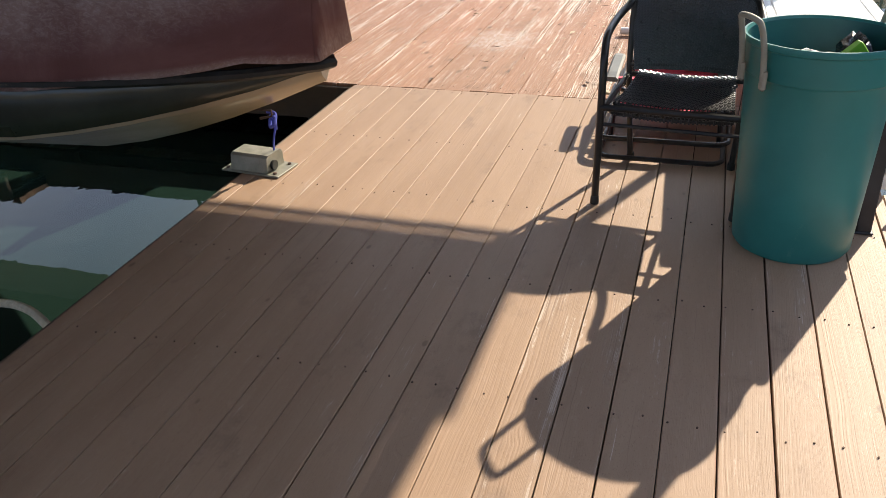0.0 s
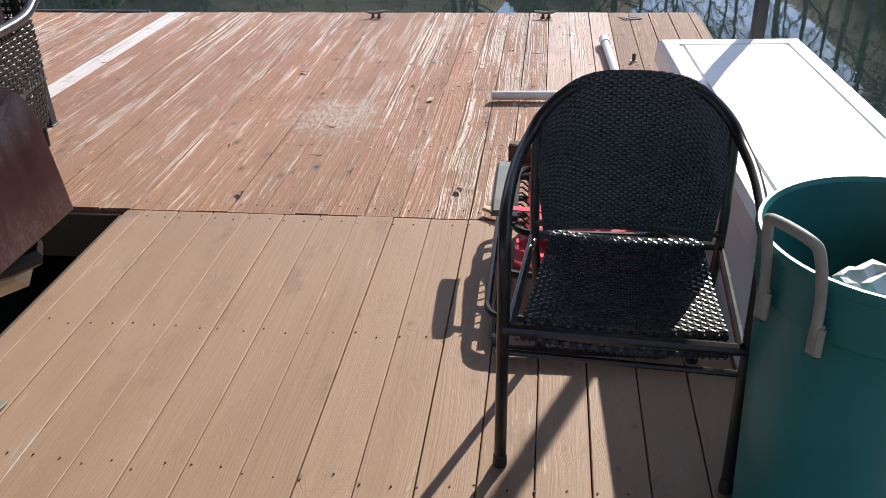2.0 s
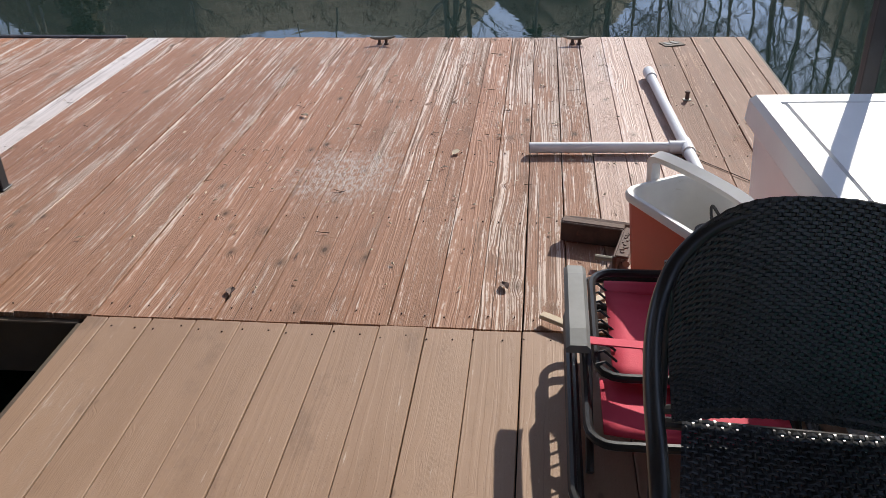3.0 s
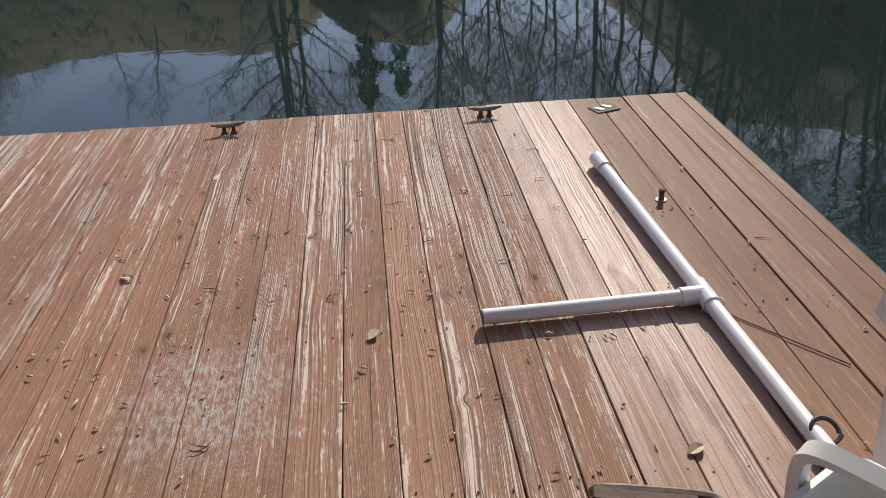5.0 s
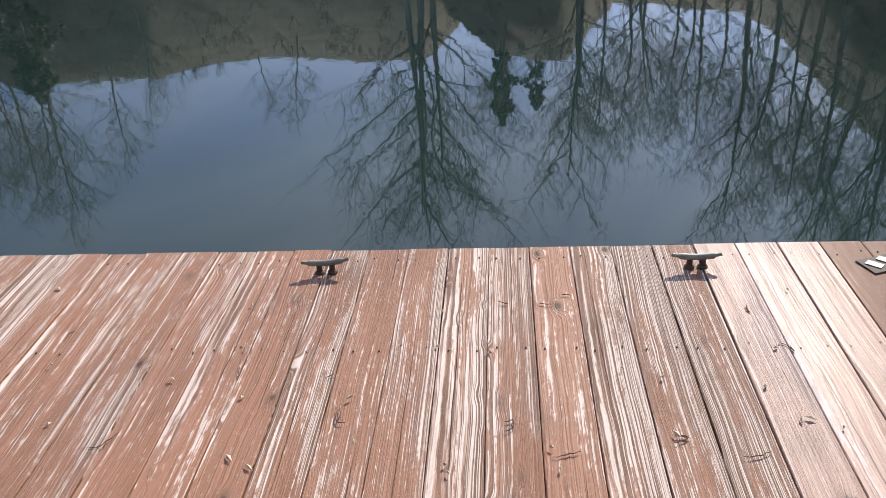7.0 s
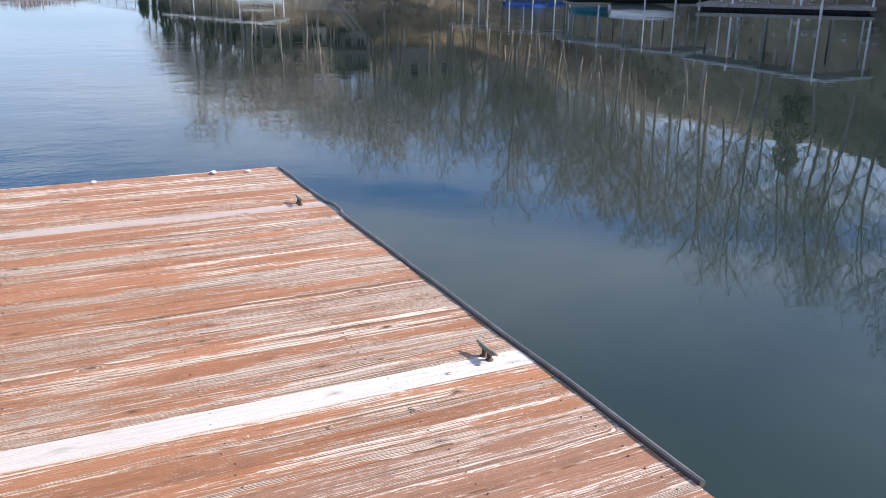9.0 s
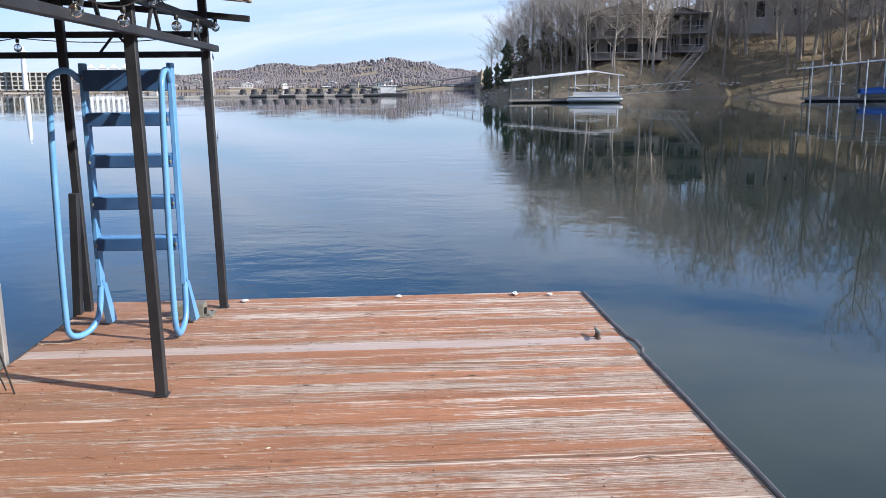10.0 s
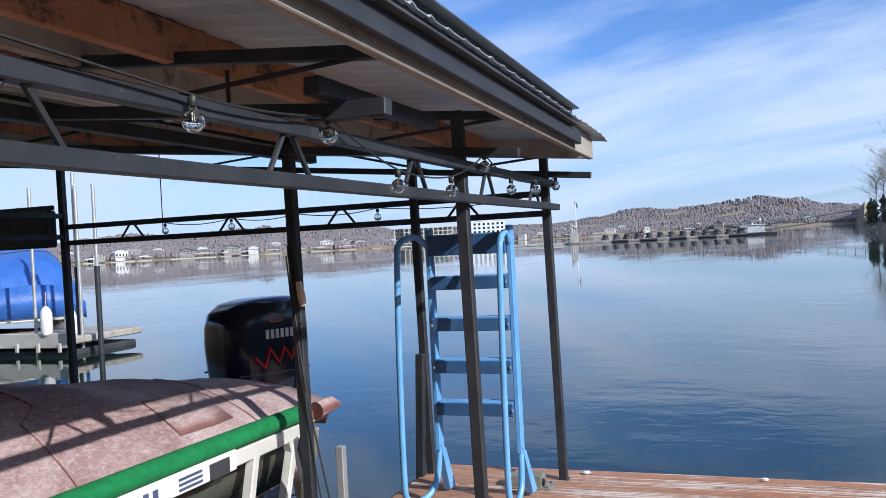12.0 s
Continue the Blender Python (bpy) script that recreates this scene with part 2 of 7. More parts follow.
    h = add(h, mul(g.math("SUBTRACT", flake, 0.5), 0.5))
    h = g.math("SUBTRACT", h, mul(crack, 1.5))
    g.bump(h, 0.05 + wear * 0.75, 0.0026)
    g.b.inputs["Specular IOR Level"].default_value = sheen
    return g.done(col, add(rough, mul(gone, 0.2)))


M_walk = plank_wood("walkway_boards", (0.308, 0.198, 0.132), (0.357, 0.236, 0.162), (0.30, 0.21, 0.155), (0.54, 0.43, 0.355), 0.18, 0, 0.56, 0.25, 0.12, 0.25)
M_deck = plank_wood("worn_deck_boards", (0.315, 0.158, 0.098), (0.385, 0.198, 0.127), (0.24, 0.155, 0.108), (0.74, 0.61, 0.525), 0.82, 0.12, 0.58)
M_deck_east = plank_wood("brown_deck_boards", (0.165, 0.080, 0.049), (0.225, 0.112, 0.070), (0.17, 0.098, 0.066), (0.42, 0.265, 0.19), 0.36, 0.06, 0.6)
M_deck_west = plank_wood("sunburnt_deck_boards", (0.375, 0.162, 0.084), (0.46, 0.212, 0.114), (0.25, 0.15, 0.095), (0.72, 0.61, 0.52), 0.92, 0.12, 0.58, 0.35)
M_light = plank_wood("pale_deck_boards", (0.37, 0.22, 0.165), (0.44, 0.285, 0.225), (0.31, 0.20, 0.155), (0.63, 0.51, 0.46), 0.60, 0.08, 0.5, 0.1, 0.7, 0.3)
M_white = plank_wood("whitened_boards", (0.64, 0.57, 0.54), (0.72, 0.66, 0.63), (0.48, 0.38, 0.32), (0.78, 0.73, 0.70), 0.62, 0, 0.6, 0.05, 0.6)
M_white_worn = plank_wood("half_whitened_boards", (0.50, 0.36, 0.30), (0.60, 0.49, 0.45), (0.36, 0.26, 0.20), (0.74, 0.67, 0.63), 0.66, 0, 0.6, 0.1, 0.8)
M_grey = plank_wood("grey_old_boards", (0.34, 0.29, 0.24), (0.42, 0.36, 0.30), (0.30, 0.26, 0.21), (0.50, 0.45, 0.38), 0.8, 0, 0.75, 0.2)
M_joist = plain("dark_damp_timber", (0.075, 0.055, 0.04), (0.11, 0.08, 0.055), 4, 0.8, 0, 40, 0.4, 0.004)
M_purlin = plain("stained_timber", (0.38, 0.155, 0.08), (0.48, 0.225, 0.125), 3, 0.6, 0, 30, 0.4, 0.003, (0.07, 0.042, 0.035), 0.50)
M_purlin_grey = plain("grey_timber", (0.28, 0.255, 0.22), (0.39, 0.355, 0.31), 3, 0.7, 0, 30, 0.4, 0.003, (0.15, 0.11, 0.085), 0.54)
M_steel = plain("black_painted_steel", (0.020, 0.022, 0.027), (0.034, 0.036, 0.043), 8, 0.5, 0, 70, 0.35, 0.002, (0.15, 0.125, 0.11), 0.63)
M_eave = plain("weathered_black_channel", (0.05, 0.053, 0.06), (0.085, 0.09, 0.10), 8, 0.5, 0.2, 70, 0.25, 0.002, (0.42, 0.42, 0.43), 0.71)
M_roof = plain("galvanised_sheet", (0.46, 0.53, 0.60), (0.60, 0.67, 0.74), 3, 0.42, 0.15, 25, 0.1, 0.002, (0.30, 0.25, 0.20), 0.66)
M_alu = plain("dull_aluminium", (0.55, 0.55, 0.54), (0.68, 0.68, 0.67), 5, 0.42, 0.7, 40, 0.15, 0.001, (0.34, 0.31, 0.27), 0.62)
M_alu_white = plain("whitened_frame", (0.58, 0.56, 0.52), (0.70, 0.68, 0.64), 5, 0.5, 0.15, 40, 0.2, 0.001, (0.33, 0.27, 0.2), 0.6)
M_blue = plain("blue_painted_metal", (0.13, 0.34, 0.66), (0.17, 0.41, 0.74), 6, 0.33, 0, 70, 0.12, 0.001, (0.42, 0.60, 0.80), 0.66)
M_blue_deep = plain("blue_step_tread", (0.03, 0.085, 0.20), (0.05, 0.12, 0.26), 6, 0.4, 0, 90, 0.3, 0.001)
M_teal = plain("teal_plastic", (0.013, 0.165, 0.165), (0.02, 0.205, 0.20), 3, 0.42, 0, 110, 0.12, 0.001, (0.07, 0.23, 0.21), 0.63)
M_teal_shaded = plain("teal_plastic_shaded", (0.010, 0.11, 0.115), (0.016, 0.14, 0.14), 3, 0.5, 0, 90, 0.12, 0.001)
M_putty = plain("faded_grey_plastic", (0.27, 0.265, 0.225), (0.35, 0.34, 0.29), 12, 0.55, 0, 80, 0.2, 0.001, (0.10, 0.20, 0.17), 0.62)
M_bag = plain("black_bag", (0.010, 0.010, 0.011), (0.02, 0.02, 0.021), 14, 0.25, 0, 30, 0.6, 0.006)
M_white_bag = plain("white_paper", (0.74, 0.74, 0.73), (0.84, 0.84, 0.83), 14, 0.6, 0, 25, 0.7, 0.006)
M_green_can = plain("green_carton", (0.10, 0.30, 0.02), (0.14, 0.36, 0.03), 14, 0.4, 0, 50, 0.1, 0.001)
M_wicker = plain("black_resin_wicker", (0.020, 0.021, 0.023), (0.036, 0.037, 0.040), 25, 0.30, 0, 160, 0.3, 0.001, spec=0.6)
M_frame = plain("black_chair_tube", (0.014, 0.014, 0.015), (0.03, 0.028, 0.027), 12, 0.32, 0.1, 90, 0.2, 0.001, (0.12, 0.09, 0.075), 0.68)
M_white_box = plain("white_gelcoat", (0.74, 0.74, 0.74), (0.80, 0.80, 0.79), 3, 0.38, 0, 60, 0.06, 0.001, (0.56, 0.53, 0.49), 0.68)
M_red = plain("red_plastic", (0.40, 0.025, 0.012), (0.48, 0.04, 0.018), 4, 0.36, 0, 80, 0.1, 0.001, (0.30, 0.04, 0.03), 0.66)
M_cool_white = plain("white_plastic", (0.70, 0.69, 0.67), (0.78, 0.77, 0.75), 6, 0.4, 0, 80, 0.1, 0.001, (0.50, 0.46, 0.40), 0.66)
M_pvc = plain("white_pipe", (0.72, 0.71, 0.70), (0.80, 0.79, 0.78), 5, 0.32, 0, 60, 0.06, 0.001, (0.52, 0.48, 0.43), 0.66)
M_rust = plain("rusty_iron", (0.075, 0.045, 0.035), (0.13, 0.08, 0.06), 18, 0.75, 0.25, 60, 0.6, 0.004, (0.22, 0.10, 0.06), 0.6)
M_rust_pale = plain("dusty_rust", (0.20, 0.145, 0.115), (0.31, 0.24, 0.20), 18, 0.8, 0.1, 60, 0.6, 0.004, (0.12, 0.07, 0.05), 0.6)
M_moss = plain("mossy_timber", (0.13, 0.14, 0.05), (0.22, 0.20, 0.11), 9, 0.9, 0, 40, 0.7, 0.004, (0.30, 0.26, 0.2), 0.56)
M_galv = plain("weathered_zinc", (0.21, 0.205, 0.165), (0.31, 0.295, 0.245), 14, 0.6, 0.35, 60, 0.4, 0.002, (0.14, 0.10, 0.06), 0.62)
M_red_cloth = plain("red_sling_cloth", (0.62, 0.035, 0.075), (0.72, 0.06, 0.11), 5, 0.75, 0, 220, 0.4, 0.001)
M_grey_plastic = plain("grey_armrest", (0.12, 0.125, 0.12), (0.17, 0.175, 0.17), 8, 0.5, 0, 80, 0.2, 0.001)
M_hull_dark = plain("dark_metalflake_hull", (0.055, 0.06, 0.05), (0.08, 0.085, 0.07), 3, 0.22, 0.1, 200, 0.05, 0.001)
M_hull_gold = plain("pale_hull_band", (0.36, 0.30, 0.20), (0.44, 0.37, 0.26), 2, 0.25, 0.05, 120, 0.05, 0.001)
M_rubber = plain("black_rubber", (0.012, 0.013, 0.013), (0.025, 0.026, 0.025), 10, 0.5, 0, 80, 0.2, 0.001)
M_rubber_worn = plain("weathered_hose", (0.09, 0.085, 0.085), (0.16, 0.15, 0.15), 10, 0.6, 0, 60, 0.3, 0.001)
M_turf = plain("green_carpet", (0.004, 0.17, 0.045), (0.01, 0.24, 0.07), 20, 0.95, 0, 260, 1.0, 0.006)
M_cowl = plain("glossy_black_cowl", (0.010, 0.014, 0.028), (0.014, 0.018, 0.034), 3, 0.13, 0, 60, 0.01, 0.0005)
M_cowl_grey = plain("satin_engine_grey", (0.045, 0.048, 0.055), (0.07, 0.072, 0.08), 6, 0.35, 0.3, 60, 0.05, 0.001)
M_letter = plain("pale_lettering", (0.62, 0.64, 0.66), (0.7, 0.72, 0.74), 10, 0.4, 0, 60, 0.02, 0.0005)
M_red_letter = plain("red_lettering", (0.55, 0.02, 0.025), (0.65, 0.03, 0.03), 10, 0.4, 0, 60, 0.02, 0.0005)
M_badge = plain("copper_badge", (0.34, 0.10, 0.05), (0.42, 0.14, 0.07), 30, 0.3, 0.5, 60, 0.05, 0.0005)
M_blue_letter = plain("dark_blue_lettering", (0.05, 0.07, 0.14), (0.07, 0.09, 0.18), 10, 0.5, 0, 60, 0.02, 0.0005)
M_rope_blue = plain("blue_rope", (0.06, 0.08, 0.42), (0.10, 0.13, 0.55), 40, 0.8, 0, 200, 0.8, 0.003)
M_rope = plain("pale_rope", (0.42, 0.36, 0.26), (0.54, 0.47, 0.35), 40, 0.85, 0, 200, 0.8, 0.003)
M_cord = plain("black_cord", (0.015, 0.015, 0.016), (0.03, 0.03, 0.03), 40, 0.6, 0, 120, 0.2, 0.001)
M_stickwood = plain("pale_lath", (0.50, 0.40, 0.27), (0.60, 0.49, 0.34), 10, 0.65, 0, 60, 0.3, 0.001)
M_fender = plain("white_fender_vinyl", (0.66, 0.65, 0.62), (0.76, 0.75, 0.72), 6, 0.45, 0, 60, 0.1, 0.001, (0.45, 0.40, 0.33), 0.62)
M_tarp = plain("blue_tarp", (0.025, 0.095, 0.34), (0.035, 0.125, 0.42), 3, 0.45, 0, 12, 0.7, 0.02)
M_teal_tarp = plain("teal_tarp", (0.01, 0.16, 0.22), (0.02, 0.2, 0.27), 3, 0.5, 0, 12, 0.5, 0.02)
M_concrete = plain("pale_dock_concrete", (0.40, 0.38, 0.34), (0.50, 0.48, 0.43), 2, 0.8, 0, 30, 0.4, 0.004, (0.22, 0.21, 0.18), 0.58)
M_float = plain("dark_float", (0.03, 0.032, 0.035), (0.05, 0.05, 0.055), 3, 0.6, 0, 30, 0.3, 0.003)
M_bark = plain("grey_bark", (0.27, 0.23, 0.195), (0.39, 0.34, 0.29), 2, 0.9, 0, 14, 0.8, 0.03)
M_brush = plain("dark_brush", (0.13, 0.095, 0.07), (0.19, 0.14, 0.105), 2, 0.9, 0, 14, 0.4, 0.01)
M_twig = plain("brown_twigs", (0.36, 0.305, 0.25), (0.47, 0.40, 0.335), 2, 0.9, 0, 14, 0.4, 0.01)
M_house_wall = plain("weathered_siding", (0.26, 0.235, 0.21), (0.34, 0.31, 0.28), 0.5, 0.8, 0, 6, 0.3, 0.01)
M_house_pale = plain("pale_siding", (0.52, 0.50, 0.46), (0.64, 0.62, 0.58), 0.4, 0.8, 0, 6, 0.3, 0.01)
M_house_roof = plain("grey_shingles", (0.10, 0.095, 0.09), (0.16, 0.15, 0.145), 0.6, 0.9, 0, 5, 0.5, 0.02)
M_white_paint = plain("white_metal_roof", (0.72, 0.73, 0.74), (0.80, 0.81, 0.82), 0.8, 0.4, 0, 10, 0.1, 0.01)
M_pane_dark = plain("dark_window_pane", (0.018, 0.022, 0.027), (0.03, 0.035, 0.04), 0.8, 0.1, 0, 10, 0.02, 0.001)

# cedar leaves and far woods, tone by clump
g = Nodes("cedar_leaves", 0.85)
M_cedar = g.done(g.mix(g.island(), (0.06, 0.08, 0.045), (0.13, 0.145, 0.08)))
g = Nodes("brown_cedar_leaves", 0.85)
M_cedar_brown = g.done(g.mix(g.island(), (0.13, 0.11, 0.07), (0.23, 0.185, 0.12)))
g = Nodes("far_bare_woods", 0.95)
M_woods = g.done(g.mix(g.island(), (0.185, 0.162, 0.163), (0.202, 0.177, 0.177)))

# ground: leaf litter, brown grass, stones by the water
g = Nodes("bank_soil", 0.95)
c = g.coords(jitter=False)
col = g.mix(g.step(g.noise(c, 0.35, 6, 0.65), 0.35, 0.65), (0.20, 0.16, 0.10), (0.29, 0.215, 0.145))
col = g.mix(g.step(g.noise(c, 2.2, 5, 0.7), 0.5, 0.7), col, (0.175, 0.17, 0.08))
zz = g.axis(g.position(), 2)
col = g.mix(g.step(zz, -0.4, 0.2, 0.45, 0.0), col, (0.21, 0.185, 0.15))
g.bump(g.noise(c, 3.0, 6, 0.7), 0.9, 0.3)
M_ground = g.done(col)

# lake water: clear surface over a dim green body
g = Nodes("lake_water", 0.03)
p = g.position()
def scaled(vec, s):
    n = g.t.nodes.new("ShaderNodeVectorMath"); n.operation = "MULTIPLY"
    g.put(vec, n.inputs[0]); n.inputs[1].default_value = s
    return n.outputs[0]
swell = g.noise(scaled(p, (0.75, 0.5, 1)), 1.0, 2, 0.5, 0.3)
ripple = g.noise(scaled(p, (3.4, 2.6, 1)), 1.0, 3, 0.5, 0.4)
ruffled = g.step(g.noise(scaled(p, (0.045, 0.12, 1)), 1.0, 3, 0.5), 0.48, 0.68, 0.22, 1.4)
h = g.math("ADD", g.math("MULTIPLY", swell, 1.0), g.math("MULTIPLY", ripple, 0.30))
h = g.math("MULTIPLY", h, ruffled)
g.bump(h, 0.5, 0.020)
g.b.inputs["IOR"].default_value = 1.333
g.b.inputs["Specular IOR Level"].default_value = 0.5
M_water = g.done(g.mix(g.noise(scaled(p, (0.3, 0.3, 1)), 1.0, 2), (0.0075, 0.019, 0.0145), (0.011, 0.025, 0.0195)), 0.02)

g = Nodes("clear_bulb_glass", 0.04)
g.b.inputs["Transmission Weight"].default_value = 1.0
g.b.inputs["IOR"].default_value = 1.25
M_glass = g.done((0.95, 0.94, 0.90))

# boat cover: faded maroon cloth with pale wear
g = Nodes("maroon_boat_cover", 0.8)
c = g.coords()
n1 = g.noise(c, 1.6, 6, 0.65, 0.6)
n2 = g.noise(g.coords((0.6, 1.5, 1.0)), 42.0, 10, 0.85, 0.8)
n3 = g.noise(c, 300.0, 2, 0.5)
col = g.mix(g.step(n1, 0.35, 0.65), (0.155, 0.058, 0.055), (0.21, 0.092, 0.085))
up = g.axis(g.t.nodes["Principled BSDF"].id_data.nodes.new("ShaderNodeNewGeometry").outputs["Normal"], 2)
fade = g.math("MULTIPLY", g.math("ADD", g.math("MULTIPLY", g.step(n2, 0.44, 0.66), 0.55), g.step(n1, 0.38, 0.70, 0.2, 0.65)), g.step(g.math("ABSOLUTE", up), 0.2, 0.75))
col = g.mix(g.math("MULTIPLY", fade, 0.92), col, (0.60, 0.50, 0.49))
g.bump(g.math("ADD", g.math("MULTIPLY", n1, 3.0), g.math("MULTIPLY", n3, 0.3)), 0.5, 0.012)
M_cover = g.done(col)

# ---------------------------------------------------------------- shaping


class Geo:
    """Vertices and faces of one part."""

    def __init__(self):
        self.v, self.f = [], []

    def add(self, verts, faces):
        k = len(self.v)
        self.v += [tuple(p) for p in verts]
        self.f += [tuple(i + k for i in f) for f in faces]
        return self

    def box(self, c, s, m=None, ch=0.0):
        """A box about c with sizes s; ch chamfers its upright and upper edges."""
        x, y, z = s[0] / 2, s[1] / 2, s[2] / 2
        k = min(ch, x * 0.9, y * 0.9, z * 0.9)
        if k <= 0:
            vs = [(sx * x, sy * y, sz * z) for sz in (-1, 1) for sx, sy in ((-1, -1), (1, -1), (1, 1), (-1, 1))]
            fs = [(3, 2, 1, 0), (4, 5, 6, 7), (0, 1, 5, 4), (1, 2, 6, 5), (2, 3, 7, 6), (3, 0, 4, 7)]
        else:
            vs = []
            for zz, i in ((-z, k), (-z + k, 0), (z - k, 0), (z, k)):
                o = k
                xx, yy = x - i, y - i
                vs += [(-xx + o, -yy, zz), (xx - o, -yy, zz), (xx, -yy + o, zz), (xx, yy - o, zz), (xx - o, yy, zz), (-xx + o, yy, zz), (-xx, yy - o, zz), (-xx, -yy + o, zz)]
            fs = [tuple(range(7, -1, -1)), tuple(range(24, 32))]
            for r in range(3):
                for i in range(8):
                    j = (i + 1) % 8
                    fs.append((r * 8 + i, r * 8 + j, r * 8 + 8 + j, r * 8 + 8 + i))
        m = m or Matrix.Identity(3)
        return self.add([Vector(c) + m @ Vector(p) for p in vs], fs)

    def tube(self, pts, r, n=8, closed=False, flat=1.0):
        """A round bar along points; r may be a list. flat squeezes it upright."""
        P = [Vector(p) for p in pts]
        R = r if isinstance(r, (list, tuple)) else [r] * len(P)
        vs, fs = [], []
        prev = None
        for i, p in enumerate(P):
            a = P[(i - 1) % len(P)] if (i or closed) else p
            b = P[(i + 1) % len(P)] if (i < len(P) - 1 or closed) else p
            t = (b - a).normalized() if (b - a).length > 1e-9 else Vector((0, 0, 1))
            if prev is None:
                u = t.orthogonal().normalized()
            else:
                u = (prev - t * prev.dot(t))
                u = u.normalized() if u.length > 1e-6 else t.orthogonal().normalized()
            prev = u
            w = t.cross(u)
            for k in range(n):
                a2 = 2 * math.pi * k / n
                q = u * math.cos(a2) * R[i] + w * math.sin(a2) * R[i]
                if flat != 1.0:
                    q.z *= flat
                vs.append(p + q)
        m = len(P)
        for i in range(m if closed else m - 1):
            j = (i + 1) % m
            for k in range(n):
                l = (k + 1) % n
                fs.append((i * n + k, i * n + l, j * n + l, j * n + k))
        if not closed:
            fs.append(tuple(range(n - 1, -1, -1)))
            fs.append(tuple((m - 1) * n + k for k in range(n)))
        return self.add(vs, fs)

    def lathe(self, c, prof, n=32, m=None, cap=True):
        m = m or Matrix.Identity(3)
        vs = [Vector(c) + m @ Vector((r * math.cos(2 * math.pi * k / n), r * math.sin(2 * math.pi * k / n), z)) for r, z in prof for k in range(n)]
        fs = [(i * n + k, i * n + (k + 1) % n, (i + 1) * n + (k + 1) % n, (i + 1) * n + k) for i in range(len(prof) - 1) for k in range(n)]
        if cap:
            fs.append(tuple(range(n - 1, -1, -1)))
            fs.append(tuple((len(prof) - 1) * n + k for k in range(n)))
        return self.add(vs, fs)

    def loft(self, rings, close_ends=True):
        """Skin over rings of equally many points."""
        n = len(rings[0])
        vs = [p for ring in rings for p in ring]
        fs = [(i * n + k, i * n + (k + 1) % n, (i + 1) * n + (k + 1) % n, (i + 1) * n + k) for i in range(len(rings) - 1) for k in range(n)]
        if close_ends:
            fs.append(tuple(range(n - 1, -1, -1)))
            fs.append(tuple((len(rings) - 1) * n + k for k in range(n)))
        return self.add(vs, fs)

    def sheet(self, rows):
        n = len(rows[0])
        return self.add([p for r in rows for p in r], [(i * n + k, i * n + k + 1, (i + 1) * n + k + 1, (i + 1) * n + k) for i in range(len(rows) - 1) for k in range(n - 1)])

    def mesh(self, name, mat, smooth=False):
        me = bpy.data.meshes.new(name)
        me.from_pydata(self.v, [], self.f)
        me.materials.append(mat)
        if smooth:
            me.polygons.foreach_set("use_smooth", [True] * len(me.polygons))
            me.set_sharp_from_angle(angle=radians(38))
        me.update()
        return me


def thing(name, at=(0, 0, 0), label="", category="", group="", kind="", rz=0.0):
    ob = new(name)
    ob.empty_display_size = 0.1
    ob.matrix_basis = pose(*at, 0, 0, rz)
    return tagged(ob, label, category, group, kind)


def part(name, geo, mat, parent, label="", smooth=True, solid=0.0):
    ob = new(name, geo.mesh(name, mat, smooth))
    ob.parent = parent
    if solid:
        s = ob.modifiers.new("thickness", "SOLIDIFY")
        s.thickness, s.offset = solid, 0
    if label:
        ob["label"] = label
    return ob


def single(name, geo, mat, label="", category="", group="", kind="", smooth=True, at=(0, 0, 0), rz=0.0):
    ob = new(name, geo.mesh(name, mat, smooth))
    ob.matrix_basis = pose(*at, 0, 0, rz)
    return tagged(ob, label, category, group, kind)


def arc(p0, p1, p2, n=8):
    """A soft bend from p0 to p2 that leans on p1."""
    a, b, c = Vector(p0), Vector(p1), Vector(p2)
    return [a * (1 - t) ** 2 + b * 2 * t * (1 - t) + c * t * t for t in (i / n for i in range(n + 1))]


def smooth_path(pts, n=6):
    """A curve through the points."""
    P = [Vector(p) for p in pts]
    P = [P[0] * 2 - P[1]] + P + [P[-1] * 2 - P[-2]]
    res = []
    for i in range(1, len(P) - 2):
        for k in range(n):
            t = k / n
            a, b, c, d = P[i - 1:i + 3]
            res.append(0.5 * (2 * b + (c - a) * t + (2 * a - 5 * b + 4 * c - d) * t * t + (3 * b - a - 3 * c + d) * t ** 3))
    res.append(P[-2])
    return res


rng = random.Random(7)
WATER = -0.44

# ---------------------------------------------------------------- lake, ground, far shore
YS, YN = 0.0, 3.25            # far deck: its slip side and its lake side
X_END, X_EAST = -6.18, 2.665


def shore(a):
    """Distance from the dock to the shore at the compass angle a (degrees from +x towards +y)."""
    knots = ((0, 26), (40, 34), (62, 42), (90, 47), (112, 50), (122, 60), (130, 74), (138, 92), (146, 122), (152, 136), (157, 138), (164, 122), (170.0, 132), (173.0, 152), (173.9, 900), (185, 960), (200, 800), (214, 700), (228, 720), (244, 600), (250, 90), (275, 40), (300, 26), (330, 22), (360, 26))
    for (a0, r0), (a1, r1) in zip(knots, knots[1:]):
        if a0 <= a <= a1:
            k = (a - a0) / (a1 - a0)
            return r0 + (r1 - r0) * k
    return 26


